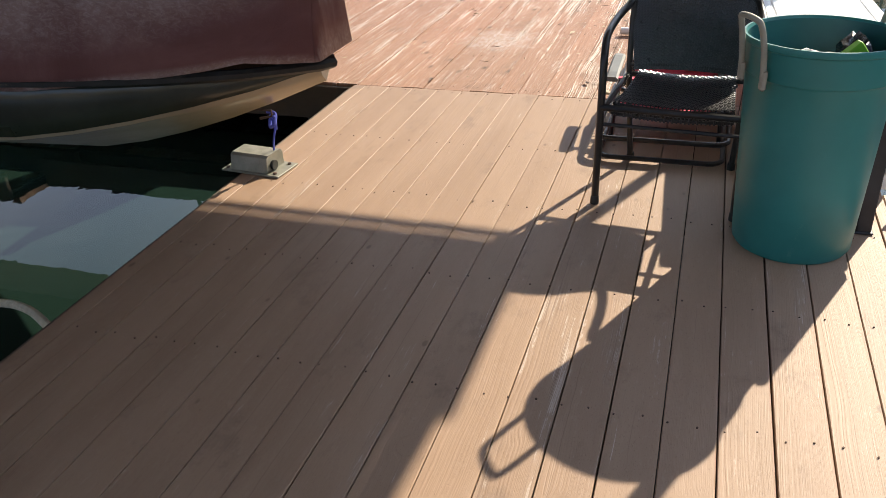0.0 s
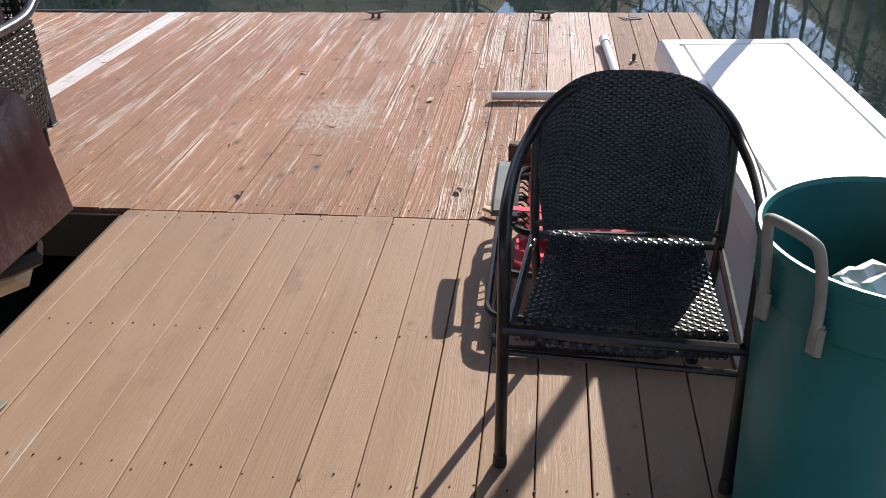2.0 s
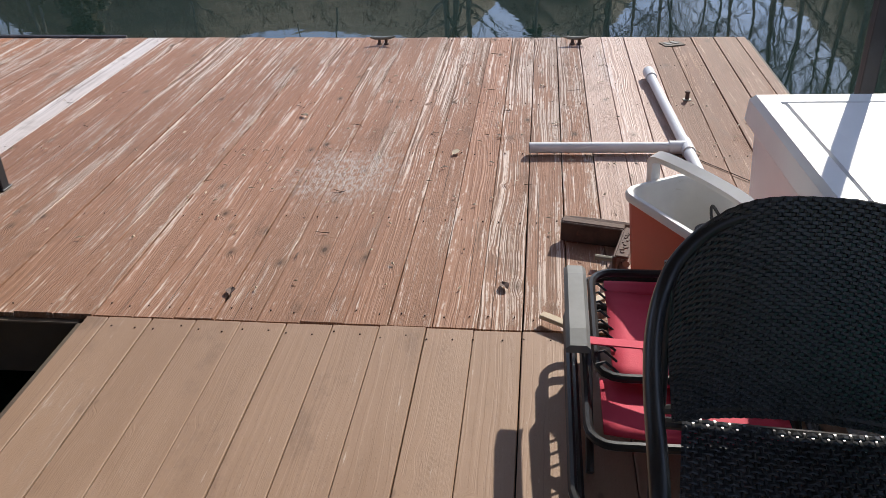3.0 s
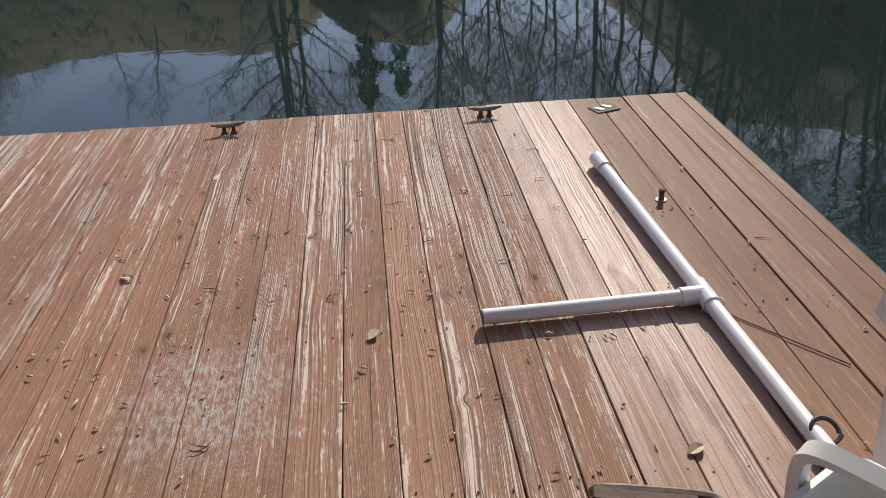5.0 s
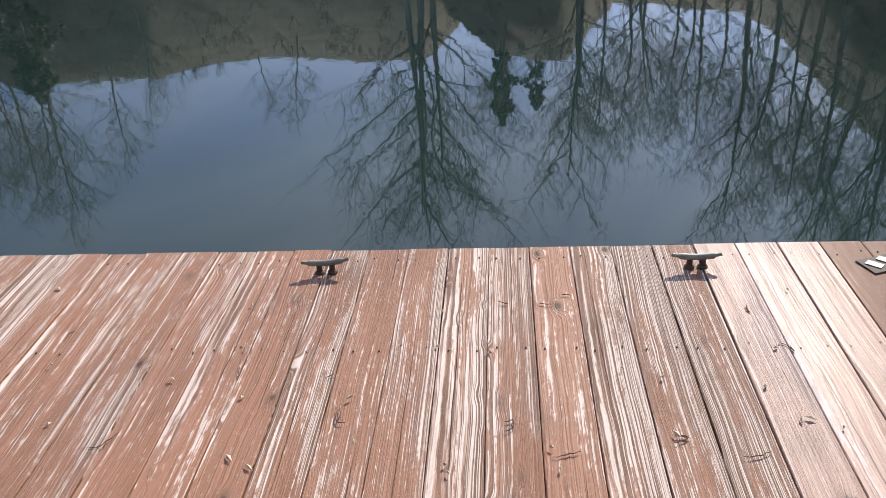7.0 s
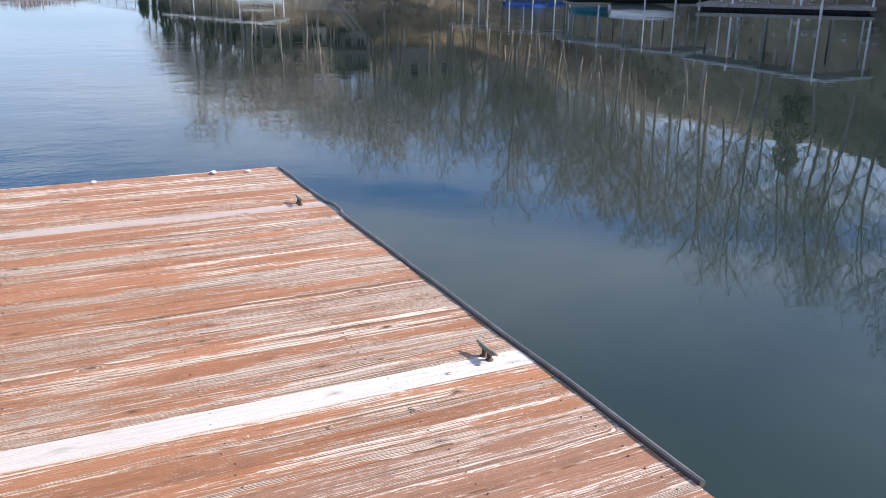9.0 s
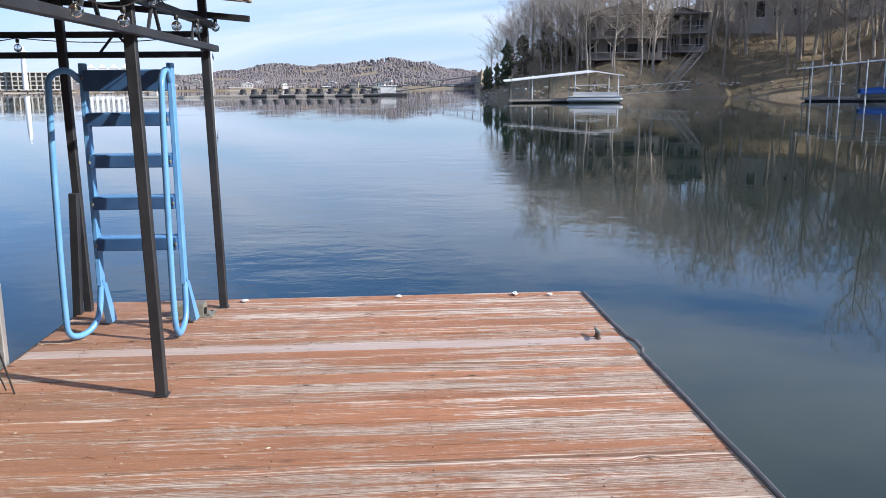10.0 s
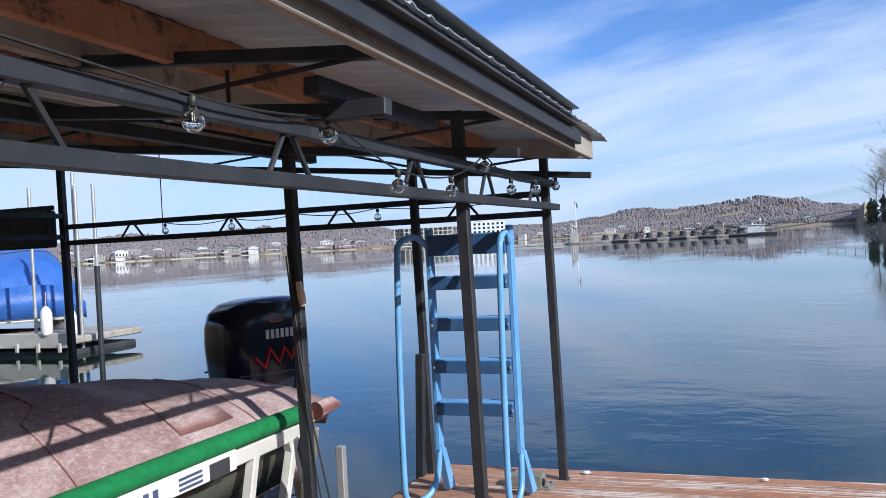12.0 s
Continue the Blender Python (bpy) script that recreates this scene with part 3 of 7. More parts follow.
def land(x, y):
    a, r = math.degrees(math.atan2(y, x)) % 360, math.hypot(x, y)
    d = r - shore(a)
    wob = noise.noise(Vector((x * 0.03, y * 0.03, 1.7)))
    if d < 0:
        return WATER + max(-5.0, d * 0.25)
    if shore(a) > 300:
        ridge = 15 + 25 * math.exp(-((a - 182.0) / 8.0) ** 2) + 13 * math.exp(-((a - 214) / 14) ** 2) + 6 * noise.noise(Vector((a * 0.21, 3.1, 0)))
        return WATER + min(2.0, d * 0.4) + ridge * min(1.0, d / 330) * (0.85 + 0.3 * wob) + max(0, min(1, (d - 500) / 700)) * 10
    # unseen south hill, added to cut the sky light from that side
    if a > 246:
        top = 24.0
    elif a < 120:
        top = 31.0 - 5.0 * max(0.0, 1 - abs(a - 92) / 2.5) - 9.0 * max(0.0, min(1.0, (85 - a) / 3)) + 15.0 * max(0.0, min(1.0, (73 - a) / 8))
    elif a < 157:
        top = 31.0 - 9.0 * min(1.0, (a - 120) / 6)
    else:
        top = (10 + max(0, 172 - a) * 0.8) * max(0.0, min(1.0, (173.0 - a) / 3.0))
    return WATER + min(1.0, d * 0.9) + top * (1 - math.exp(-d / 30)) * (0.95 + 0.25 * wob)


geo = Geo()
angles = []
a = 0.0
while a < 360:
    angles.append(a)
    a += 0.5 if 84 <= a <= 180 else 2.0
radii = [12, 16, 20, 24, 28, 32, 36, 40, 44, 48, 52, 57, 62, 68, 75, 83, 92, 102, 109, 115, 122, 130, 138, 146, 156, 168, 180, 200, 230, 300, 400, 520, 600, 660, 700, 740, 780, 830, 880, 930, 980, 1040, 1120, 1220, 1350, 1600, 2000, 2800, 4200]
n = len(angles)
vs = [(r * math.cos(radians(a)), r * math.sin(radians(a)), land(r * math.cos(radians(a)), r * math.sin(radians(a)))) for r in radii for a in angles]
fs = [(i * n + k, i * n + (k + 1) % n, (i + 1) * n + (k + 1) % n, (i + 1) * n + k) for i in range(len(radii) - 1) for k in range(n)]
vs.append((0, 0, -5.5))
fs += [(k, (k + 1) % n, len(vs) - 1) for k in range(n)]
geo.add(vs, fs)
single("ground", geo, M_ground, "wooded hills of brown leaf litter round the lake", "ground", kind="structure")

geo = Geo()
geo.add([(-4200, -4200, WATER), (4200, -4200, WATER), (4200, 4200, WATER), (-4200, 4200, WATER)], [(0, 1, 2, 3)])
single("water", geo, M_water, "calm dark green lake water with light ripples", "water", kind="structure", smooth=False)

# ---------------------------------------------------------------- deck
def plank_mesh(name, mat, w, length, th=0.038, ch=0.0022):
    prof = [(-w / 2, -th), (w / 2, -th), (w / 2, -ch), (w / 2 - ch, 0), (-w / 2 + ch, 0), (-w / 2, -ch)]
    geo = Geo()
    geo.loft([[(x, y, z) for x, z in prof] for y in (-length / 2, length / 2)])
    return geo.mesh(name, mat)


def lay(mesh, x, y, z, parent, tilt=0.0, turn=0.0):
    ob = new("plank", mesh)
    ob.parent = parent
    ob.matrix_basis = pose(x, y, z, 0, tilt, turn)
    return ob


# seams of the far deck, from its east side to its west end
seams = [0.551 + 0.1372 * k for k in range(15, -1, -1)]
for x0, x1, k in ((0.551, -1.052, 12), (-1.052, -2.27, 9), (-2.27, -4.873, 19), (-4.873, X_END, 9)):
    seams += [x0 + (x1 - x0) * i / k for i in range(1, k + 1)]
seams.insert(0, X_EAST)

# framing below the boards
geo = Geo()
for y in (0.12, 0.7, 1.35, 2.0, 2.65, 3.17):
    geo.box((-1.76, y, -0.14), (8.8, 0.045, 0.19))
for x in (-6.14, -4.3, -2.2, 0.0, 2.62):
    geo.box((x, 1.6, -0.15), (0.045, 3.1, 0.2))
geo.box((-5.0, -0.2, -0.14), (2.3, 0.045, 0.19))
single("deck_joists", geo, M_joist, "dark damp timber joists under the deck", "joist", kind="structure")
geo = Geo()
for y in (-4.6, -3.3, -2.0, -0.8, -0.05):
    geo.box((1.33, y, -0.14), (2.6, 0.045, 0.19))
for x in (0.03, 0.9, 1.8, 2.62):
    geo.box((x, -2.9, -0.16), (0.045, 5.7, 0.2))
single("walkway_joists", geo, M_joist, "dark damp timber joists under the walkway", "joist", kind="structure")
for i, (x, y, lx, ly) in enumerate(((-5.0, 1.7, 1.8, 2.4), (-2.6, 1.7, 1.8, 2.4), (0.4, 1.7, 2.0, 2.4), (1.35, -2.6, 2.0, 3.2))):
    geo = Geo().box((x, y, -0.46), (lx, ly, 0.42), None, 0.03)
    single("dock_float", geo, M_float, "dark plastic float under the timber dock", "dock float", "floats under the dock", "structure")

# ---------------------------------------------------------------- roof over the slip
SLOPE = 0.093


def roof_z(y):
    return 2.20 + SLOPE * (1.0 - y)


X_R = 2.57                     # east end of the roof
X_L = -6.0                    # west end
# roof lengthened unseen to the south, to keep sky light off the shaded walkway
Y_BACK = -8.4
TILT = Matrix.Rotation(-0.0137, 3, "Y")


def roof_at(x, y, z):
    """The roof hangs a little lower towards the lake end."""
    return Vector((x, y, z + 0.0137 * x - 0.018))


def roof_bar(name, x0, x1, y, z, wy, hz, mat, label="", ch=0.003):
    return part(name, Geo().box(roof_at((x0 + x1) / 2, y, z), (x1 - x0, wy, hz), TILT, ch), mat, roof, label, False)


roof = thing("boat_slip_roof", (0, 0, 0), "black steel-framed boat slip roof with galvanised sheets over the dock", "roof")
geo = Geo()
rows = []
xs = []
x = X_L
while x < X_R:
    xs += [(x, 0.0), (x + 0.10, 0.0), (x + 0.115, 0.007), (x + 0.135, 0.007)]
    x += 0.15
for y in (1.06, 0.5, -0.5, -1.5, -2.6, -3.6, -5.2, -6.8, Y_BACK):
    rows.append([roof_at(px, y, roof_z(y) + 0.09 + pz + rng.uniform(-0.003, 0.003) - (0.02 * max(0.0, 1 - (px - X_L) / 0.25) if y > 1 else 0)) for px, pz in xs])
geo.sheet(rows)
part("roof_sheet", geo, M_roof, roof, "dull galvanised corrugated sheet", False, 0.002)
# unseen extension over the walkway, added to place the roof's shadow edge
geo = Geo()
x = 0.0
xs = []
while x < X_R + 0.2:
    xs += [(x, 0.0), (x + 0.10, 0.0), (x + 0.115, 0.019), (x + 0.135, 0.019)]
    x += 0.15
geo.sheet([[(px, y, 2.23 + pz) for px, pz in xs] for y in (1.62, 1.3, 0.7)])
part("roof_sheet", geo, M_roof, roof, "dull galvanised corrugated sheet", False, 0.002)
# board added to keep the extension's shadow edge straight
part("eave_board", Geo().box((1.35, 1.625, 2.215), (2.75, 0.03, 0.07), None, 0.003), M_purlin_grey, roof, "grey weathered board", False)
# unseen rail, added to cast the thin shadow line ahead of that edge
part("gutter_rail", Geo().tube([(0.0, 1.765, 2.23), (2.75, 1.765, 2.23)], 0.02, 8), M_steel, roof)
for x in (0.1, 1.4, 2.7):
    part("gutter_bracket", Geo().box((x, 1.69, 2.225), (0.02, 0.17, 0.015)), M_steel, roof, "", False)
# eave: dark angle below, deeper channel above, both ending short of the corner
roof_bar("eave_channel", -5.0, 2.75, 1.03, 2.290, 0.014, 0.085, M_eave, "weathered black steel channel along the eave", 0.002)
roof_bar("eave_channel", -5.0, 2.75, 1.052, 2.330, 0.045, 0.010, M_eave, "", 0.002)
roof_bar("eave_channel", -5.0, 2.75, 1.046, 2.248, 0.040, 0.010, M_eave, "", 0.002)
roof_bar("eave_angle", -5.25, 2.75, 1.018, 2.208, 0.030, 0.075, M_steel, "black steel angle under the eave")
roof_bar("eave_board", X_L + 0.18, 2.75, 0.975, 2.205, 0.036, 0.13, M_purlin_grey, "grey weathered board", 0.004)
for y, mat, h in ((0.24, M_purlin, 0.13), (-0.12, M_purlin_grey, 0.13), (-0.75, M_purlin, 0.13), (-1.5, M_purlin_grey, 0.13), (-2.3, M_purlin, 0.13), (-3.1, M_purlin_grey, 0.13), (-3.9, M_purlin, 0.13), (-4.8, M_purlin_grey, 0.13), (-5.8, M_purlin, 0.13), (-6.8, M_purlin_grey, 0.13), (-7.8, M_purlin, 0.13)):
    roof_bar("purlin", X_L + 0.08, 2.74, y, roof_z(y) + 0.085 - h / 2, 0.04, h, mat, "stained timber purlin" if mat is M_purlin else "grey timber purlin")
# end boards of the gable
for x in (X_L + 0.10, 2.75):
    geo = Geo()
    geo.loft([[roof_at(x - 0.02, y, roof_z(y) + dz) for dz in (-0.05, 0.075)] + [roof_at(x + 0.02, y, roof_z(y) + dz) for dz in (0.075, -0.05)] for y in (0.95, Y_BACK)])
    part("gable_board", geo, M_purlin_grey, roof, "grey timber gable board", False)


def truss(parent, p0, p1, drop, bays, end0=0.0, end1=0.0, s=0.04, rod=0.009):
    """Two square chords and zigzag rods from p0 to p1; the lower chord hangs drop below."""
    a, b = Vector(p0), Vector(p1)
    d = (b - a)
    u = d.normalized()
    rot = u.to_track_quat("Y", "Z").to_matrix()
    for k, name in ((0.0, "upper_chord"), (-drop, "lower_chord")):
        q0, q1 = a - u * end0, b + u * end1
        c = (q0 + q1) / 2 + Vector((0, 0, k))
        part(name, Geo().box(c, (s, (q1 - q0).length, s), rot, 0.003), M_steel, parent, "", False)
    g2 = Geo()
    if isinstance(bays, float):
        # lone pairs of rods, spread downwards, at even steps
        for i in range(int(d.length / bays)):
            p = a + u * (bays * (i + 0.62))
            for k in (-1, 1):
                g2.tube([p + u * k * 0.012, p + u * k * 0.12 - Vector((0, 0, drop))], rod, 6)
    else:
        pts = []
        for i in range(bays + 1):
            p = a + d * i / bays
            pts.append(p + Vector((0, 0, -drop if i % 2 else 0.0)))
        for q0, q1 in zip(pts, pts[1:]):
            g2.tube([q0, q1], rod, 6)
    part("web_rods", g2, M_steel, parent)


# rafters along y, one over each pair of posts and one between
for x in (-5.96, -4.2, -2.75, -0.84, 0.9, 2.6):
    truss(roof, (x, 0.95, 2.12), (x, Y_BACK + 0.2, 2.12 + SLOPE * (0.95 - Y_BACK - 0.2)), 0.165, 9)
# long trusses along x
truss(roof, (-5.93, 0.72, 1.91), (2.6, 0.72, 1.91), 0.145, 0.92, 0.03, 0.0)
truss(roof, (-5.93, -3.35, 1.95), (2.6, -3.35, 1.95), 0.17, 0.92)
# cross truss at the open end of the slip
truss(roof, (-5.98, 0.64, 1.86), (-5.98, -3.35, 1.86), 0.13, 0.92)
part("tie_tube", Geo().box((-3.05, 0.80, 2.02), (0.9, 0.05, 0.05), None, 0.003), M_steel, roof, "", False)
part("hanger", Geo().tube([(-2.95, 0.30, 2.18), (-2.95, 0.30, 2.0)], 0.008, 6), M_steel, roof)
part("splice_plate", Geo().box((-2.75, 0.86, 1.965), (0.05, 0.2, 0.05), None, 0.003), M_steel, roof, "", False)
part("cross_brace", Geo().box((-3.5, -0.3, 2.06), (2.2, 0.05, 0.05), None, 0.003), M_steel, roof, "", False)


def post(x, y, z0, z1, s=0.052, label="black square steel post of the slip roof"):
    t = thing("roof_post", (x, y, z0), label, "post", "posts of the slip roof")
    lean = Matrix.Rotation(radians(POST_LEAN), 3, "X")
    part("shaft", Geo().box(lean @ Vector((0, 0, (z1 - z0) / 2)), (s, s, z1 - z0), lean, 0.004), M_steel, t, "", False)
    part("base_plate", Geo().box((0, 0, 0.004), (s * 1.3, s * 1.3, 0.008), None, 0.002), M_steel, t, "", False)
    if -2 < y < -1:
        part("rub_strip", Geo().box((0.046, 0.0, 0.45), (0.036, 0.06, 0.44), lean, 0.008), M_fender, t, "weathered white rub strip", False)
    return t


POST_LEAN = 0.8                # the posts lean a little towards the slip
# the pair at y -8.2 stands under the added south length
for x, y, z0 in ((-5.94, 0.658, 0.0), (-4.215, 0.672, 0.0), (-5.94, -0.262, WATER - 0.4), (-4.25, -0.236, WATER - 0.4), (-0.83, 0.88, 0.0), (2.545, 0.885, 0.0), (2.55, -1.36, 0.0), (-5.96, -3.35, WATER - 0.4), (-2.6, -3.35, WATER - 0.4), (0.3, -3.35, 0.0), (-5.96, -8.2, WATER - 0.4), (-2.6, -8.2, WATER - 0.4)):
    post(x, y + 0.02 - math.tan(radians(POST_LEAN)) * z0, z0, 2.17 if y > -1 else (2.40 if y > -4 else 2.85) if y < -3 else 2.38)

# ---------------------------------------------------------------- big things on the dock
# dock box
t = thing("dock_box", (2.42, -0.16, 0.0), "large white moulded dock storage box with closed lid", "dock box", rz=2.6)
g1 = Geo()
ring = lambda hx, hy, z: [(-hx, -hy, z), (hx, -hy, z), (hx, hy, z), (-hx, hy, z)]
g1.loft([ring(0.24, 0.79, 0.0), ring(0.262, 0.81, 0.43)])
part("body", g1, M_white_box, t, "", False)
g1 = Geo()
g1.loft([ring(0.285, 0.835, 0.415), ring(0.29, 0.84, 0.425), ring(0.285, 0.835, 0.495), ring(0.27, 0.82, 0.515), ring(0.215, 0.745, 0.518), ring(0.21, 0.74, 0.511), ring(0.20, 0.73, 0.511), ring(0.195, 0.725, 0.519), ring(0.05, 0.1, 0.533)])
part("lid", g1, M_white_box, t, "", False)
part("hinge", Geo().tube([(0.287, -0.4, 0.43), (0.287, -0.3, 0.43)], 0.008, 8), M_galv, t)
part("hinge", Geo().tube([(0.287, 0.4, 0.43), (0.287, 0.3, 0.43)], 0.008, 8), M_galv, t)
part("latch", Geo().box((-0.289, 0.0, 0.43), (0.012, 0.05, 0.07), None, 0.003), M_galv, t, "small zinc latch", False)

# bin
t = thing("trash_bin", (2.295, -1.465, 0.0), "tall teal plastic rubbish bin with rope-like handles, half full", "trash bin", rz=211)
g1 = Geo()
prof = [(0.0, 0.012), (0.172, 0.012), (0.188, 0.0), (0.198, 0.015), (0.209, 0.25), (0.221, 0.50), (0.227, 0.60), (0.229, 0.605), (0.234, 0.61), (0.237, 0.66), (0.239, 0.70), (0.246, 0.705), (0.248, 0.715), (0.245, 0.725), (0.238, 0.725), (0.232, 0.715)]
g1.lathe((0, 0, 0), prof, 56, cap=False)
part("shell", g1, M_teal, t)
# inner wall of the same plastic, the bin's inside shade put into a darker teal
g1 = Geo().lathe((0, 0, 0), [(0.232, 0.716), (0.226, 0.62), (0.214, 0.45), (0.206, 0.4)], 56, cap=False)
part("lining", g1, M_teal_shaded, t)
for sgn in (-1, 1):
    pts = smooth_path([(sgn * q, yy, zz) for q, yy, zz in ((0.243, -0.060, 0.60), (0.252, -0.060, 0.70), (0.268, -0.056, 0.775), (0.278, -0.038, 0.797), (0.278, 0.038, 0.797), (0.268, 0.056, 0.775), (0.252, 0.060, 0.70), (0.243, 0.060, 0.60))], 5)
    h = part("handle", Geo().tube(pts, 0.0095, 10), M_putty, t, "faded grey plastic handle")
    for yy in (-0.061, 0.061):
        part("handle_boss", Geo().box((sgn * 0.243, yy, 0.615), (0.016, 0.030, 0.065), None, 0.006), M_putty, h)
g1 = Geo()
rows = []
for i in range(13):
    rr = 0.212 * i / 12
    rows.append([(rr * math.cos(2 * math.pi * k / 36), rr * math.sin(2 * math.pi * k / 36), 0.50 + 0.05 * noise.noise(Vector((rr * 14 * math.cos(2 * math.pi * k / 36), rr * 14 * math.sin(2 * math.pi * k / 36), 2)))) for k in range(37)])
g1.sheet(rows)
t.scale = (1.02, 1.02, 1.03)
single("rubbish_bag", g1, M_bag, "crumpled black bag of rubbish inside the teal bin", "bag", at=(2.295, -1.465, 0.0))


def crumple(name, c, s, mat, label, cat, seed):
    bm = bmesh.new()
    bmesh.ops.create_icosphere(bm, subdivisions=3, radius=1.0)
    for v in bm.verts:
        d = v.co.normalized()
        k = 1 + 0.45 * noise.noise(d * 2.3 + Vector((seed, 0, 0))) + 0.2 * noise.noise(d * 6 + Vector((0, seed, 0)))
        v.co = Vector((d.x * s[0] * k, d.y * s[1] * k, d.z * s[2] * k))
    me = bpy.data.meshes.new(name)
    bm.to_mesh(me); bm.free()
    me.materials.append(mat)
    ob = new(name, me)
    ob.matrix_basis = pose(*c)
    return tagged(ob, label, cat)


crumple("paper_towel", (2.255, -1.505, 0.645), (0.075, 0.055, 0.05), M_white_bag, "crumpled white paper on the rubbish in the bin", "paper", 3.0)
crumple("bag_fold", (2.40, -1.395, 0.62), (0.06, 0.10, 0.10), M_bag, "fold of a black rubbish bag in the bin", "bag", 5.0)
single("green_carton", Geo().box((0, 0, 0), (0.09, 0.035, 0.14), Matrix.Rotation(0.9, 3, "Y"), 0.004), M_green_can, "bright green carton sticking out of the bin", "carton", at=(2.37, -1.505, 0.655), rz=20)


# wicker chairs
def weave(points, nu, nv, w, amp, mat, name, parent, keep=None):
    """Flat strands over a surface points(u, v), woven over and under."""
    geo = Geo()

    def strand(path, width_dir, r):
        vs, fs = [], []
        for p, nrm, side in path:
            vs += [p - side * r - nrm * 0.0012, p + side * r - nrm * 0.0012, p + side * r * 0.6 + nrm * 0.0016, p - side * r * 0.6 + nrm * 0.0016]
        for i in range(len(path) - 1):
            for k in range(4):
                l = (k + 1) % 4
                fs.append((i * 4 + k, i * 4 + l, i * 4 + 4 + l, i * 4 + 4 + k))
        geo.add(vs, fs)

    def frame_at(u, v):
        e = 0.004
        p = points(u, v)
        du = (points(min(1, u + e), v) - points(max(0, u - e), v)).normalized()
        dv = (points(u, min(1, v + e)) - points(u, max(0, v - e))).normalized()
        return p, du, dv, du.cross(dv).normalized()

    for j in range(nv):
        v = (j + 0.5) / nv
        path = []
        for i in range(nu * 2 + 1):
            u = i / (nu * 2)
            p, du, dv, nr = frame_at(u, v)
            s = math.sin(math.pi * u * nu + math.pi * j)
            path.append((p + nr * amp * s, nr, dv))
        strand(path, None, w)
    for i in range(nu):
        u = (i + 0.5) / nu
        path = []
        for j in range(nv * 2 + 1):
            v = j / (nv * 2)
            p, du, dv, nr = frame_at(u, v)
            s = -math.sin(math.pi * v * nv + math.pi * i)
            path.append((p + nr * amp * s * 0.6, nr, du))
        strand(path, None, w * 0.62)
    return tagged(part(name, geo, mat, parent, "woven black resin wicker", True), kind="stuff")


def wicker_chair(name):
    t = thing(name, (0, 0, 0), "black woven resin wicker armchair standing on the deck boards", "chair", "wicker chairs")

    def back(u, v):
        x = (u - 0.5) * (0.425 + 0.075 * v)
        top = 0.828 - 0.125 * (abs(u - 0.5) * 2) ** 3.4
        z = 0.432 + (top - 0.432) * v
        y = 0.418 + 0.10 * (z - 0.43) / 0.43 + 0.035 * (1 - (2 * u - 1) ** 2)
        return Vector((x, y, z))

    def seat(u, v):
        x = (u - 0.5) * (0.445 - 0.06 * v)
        y = -0.005 + 0.45 * v
        z = 0.425 - 0.018 * math.sin(math.pi * v) - 0.012 * math.sin(math.pi * u) - 0.05 * max(0, 0.08 - v) / 0.08
        return Vector((x, y, z))

    weave(back, 44, 62, 0.0046, 0.0020, M_wicker, "backrest", t)
    weave(seat, 30, 38, 0.0058, 0.0024, M_wicker, "seat", t)
    # arch with arms and front legs in one bent tube
    half = [(-0.265, 0.0, 0.0), (-0.262, 0.005, 0.30), (-0.26, 0.008, 0.50), (-0.262, 0.03, 0.60), (-0.268, 0.09, 0.645), (-0.272, 0.22, 0.66), (-0.268, 0.34, 0.672), (-0.252, 0.44, 0.69), (-0.226, 0.49, 0.728)]
    arch = [(-0.168, 0.525, 0.776), (-0.08, 0.55, 0.797), (0.0, 0.556, 0.802)]
    pts = half + arch + [(-x, y, z) for x, y, z in reversed((half + arch)[:-1])]
    part("arm_tube", Geo().tube(smooth_path(pts, 5), 0.0145, 10), M_frame, t, "bent black metal tube")
    # rear legs and stay rails
    for sx in (-1, 1):
        part("rear_leg", Geo().tube(smooth_path([(sx * 0.215, 0.50, 0.0), (sx * 0.225, 0.46, 0.22), (sx * 0.235, 0.435, 0.42), (sx * 0.24, 0.47, 0.62), (sx * 0.238, 0.49, 0.72)], 5), 0.0125, 10), M_frame, t)
        part("seat_rail", Geo().tube([(sx * 0.245, 0.0, 0.405), (sx * 0.238, 0.45, 0.405)], 0.011, 8), M_frame, t)
        for q in ((sx * 0.265, 0.0, 0.0), (sx * 0.215, 0.50, 0.0)):
            part("foot_cap", Geo().lathe(q, [(0.017, 0.0), (0.018, 0.004), (0.0165, 0.03), (0.0145, 0.034)], 12), M_rubber, t)
    part("front_rail", Geo().tube([(-0.262, 0.0, 0.40), (0.262, 0.0, 0.40)], 0.0135, 8), M_frame, t)
    part("rear_rail", Geo().tube([(-0.238, 0.445, 0.405), (0.238, 0.445, 0.405)], 0.0115, 8), M_frame, t)
    part("back_rail", Geo().tube(smooth_path([(-0.236, 0.43, 0.447), (0, 0.465, 0.447), (0.236, 0.43, 0.447)], 6), 0.009, 8), M_frame, t)
    part("stretcher", Geo().tube([(-0.262, 0.01, 0.33), (0.262, 0.01, 0.33)], 0.008, 8), M_frame, t)
    return t


chair = wicker_chair("wicker_chair")
chair.matrix_basis = pose(1.835, -1.335, 0.0, 0, 0, -4.5)

# cooler, lid off
t = thing("cooler", (1.87, 0.10, 0.0), "open red cooler with white rim and white carry handle", "cooler", rz=-59)


def rrect(hx, hy, z, r=0.05, n=5):
    pts = []
    for cx, cy, a0 in ((hx - r, hy - r, 0), (-hx + r, hy - r, 90), (-hx + r, -hy + r, 180), (hx - r, -hy + r, 270)):
        for k in range(n + 1):
            a = radians(a0 + 90 * k / n)
            pts.append((cx + r * math.cos(a), cy + r * math.sin(a), z))
    return pts


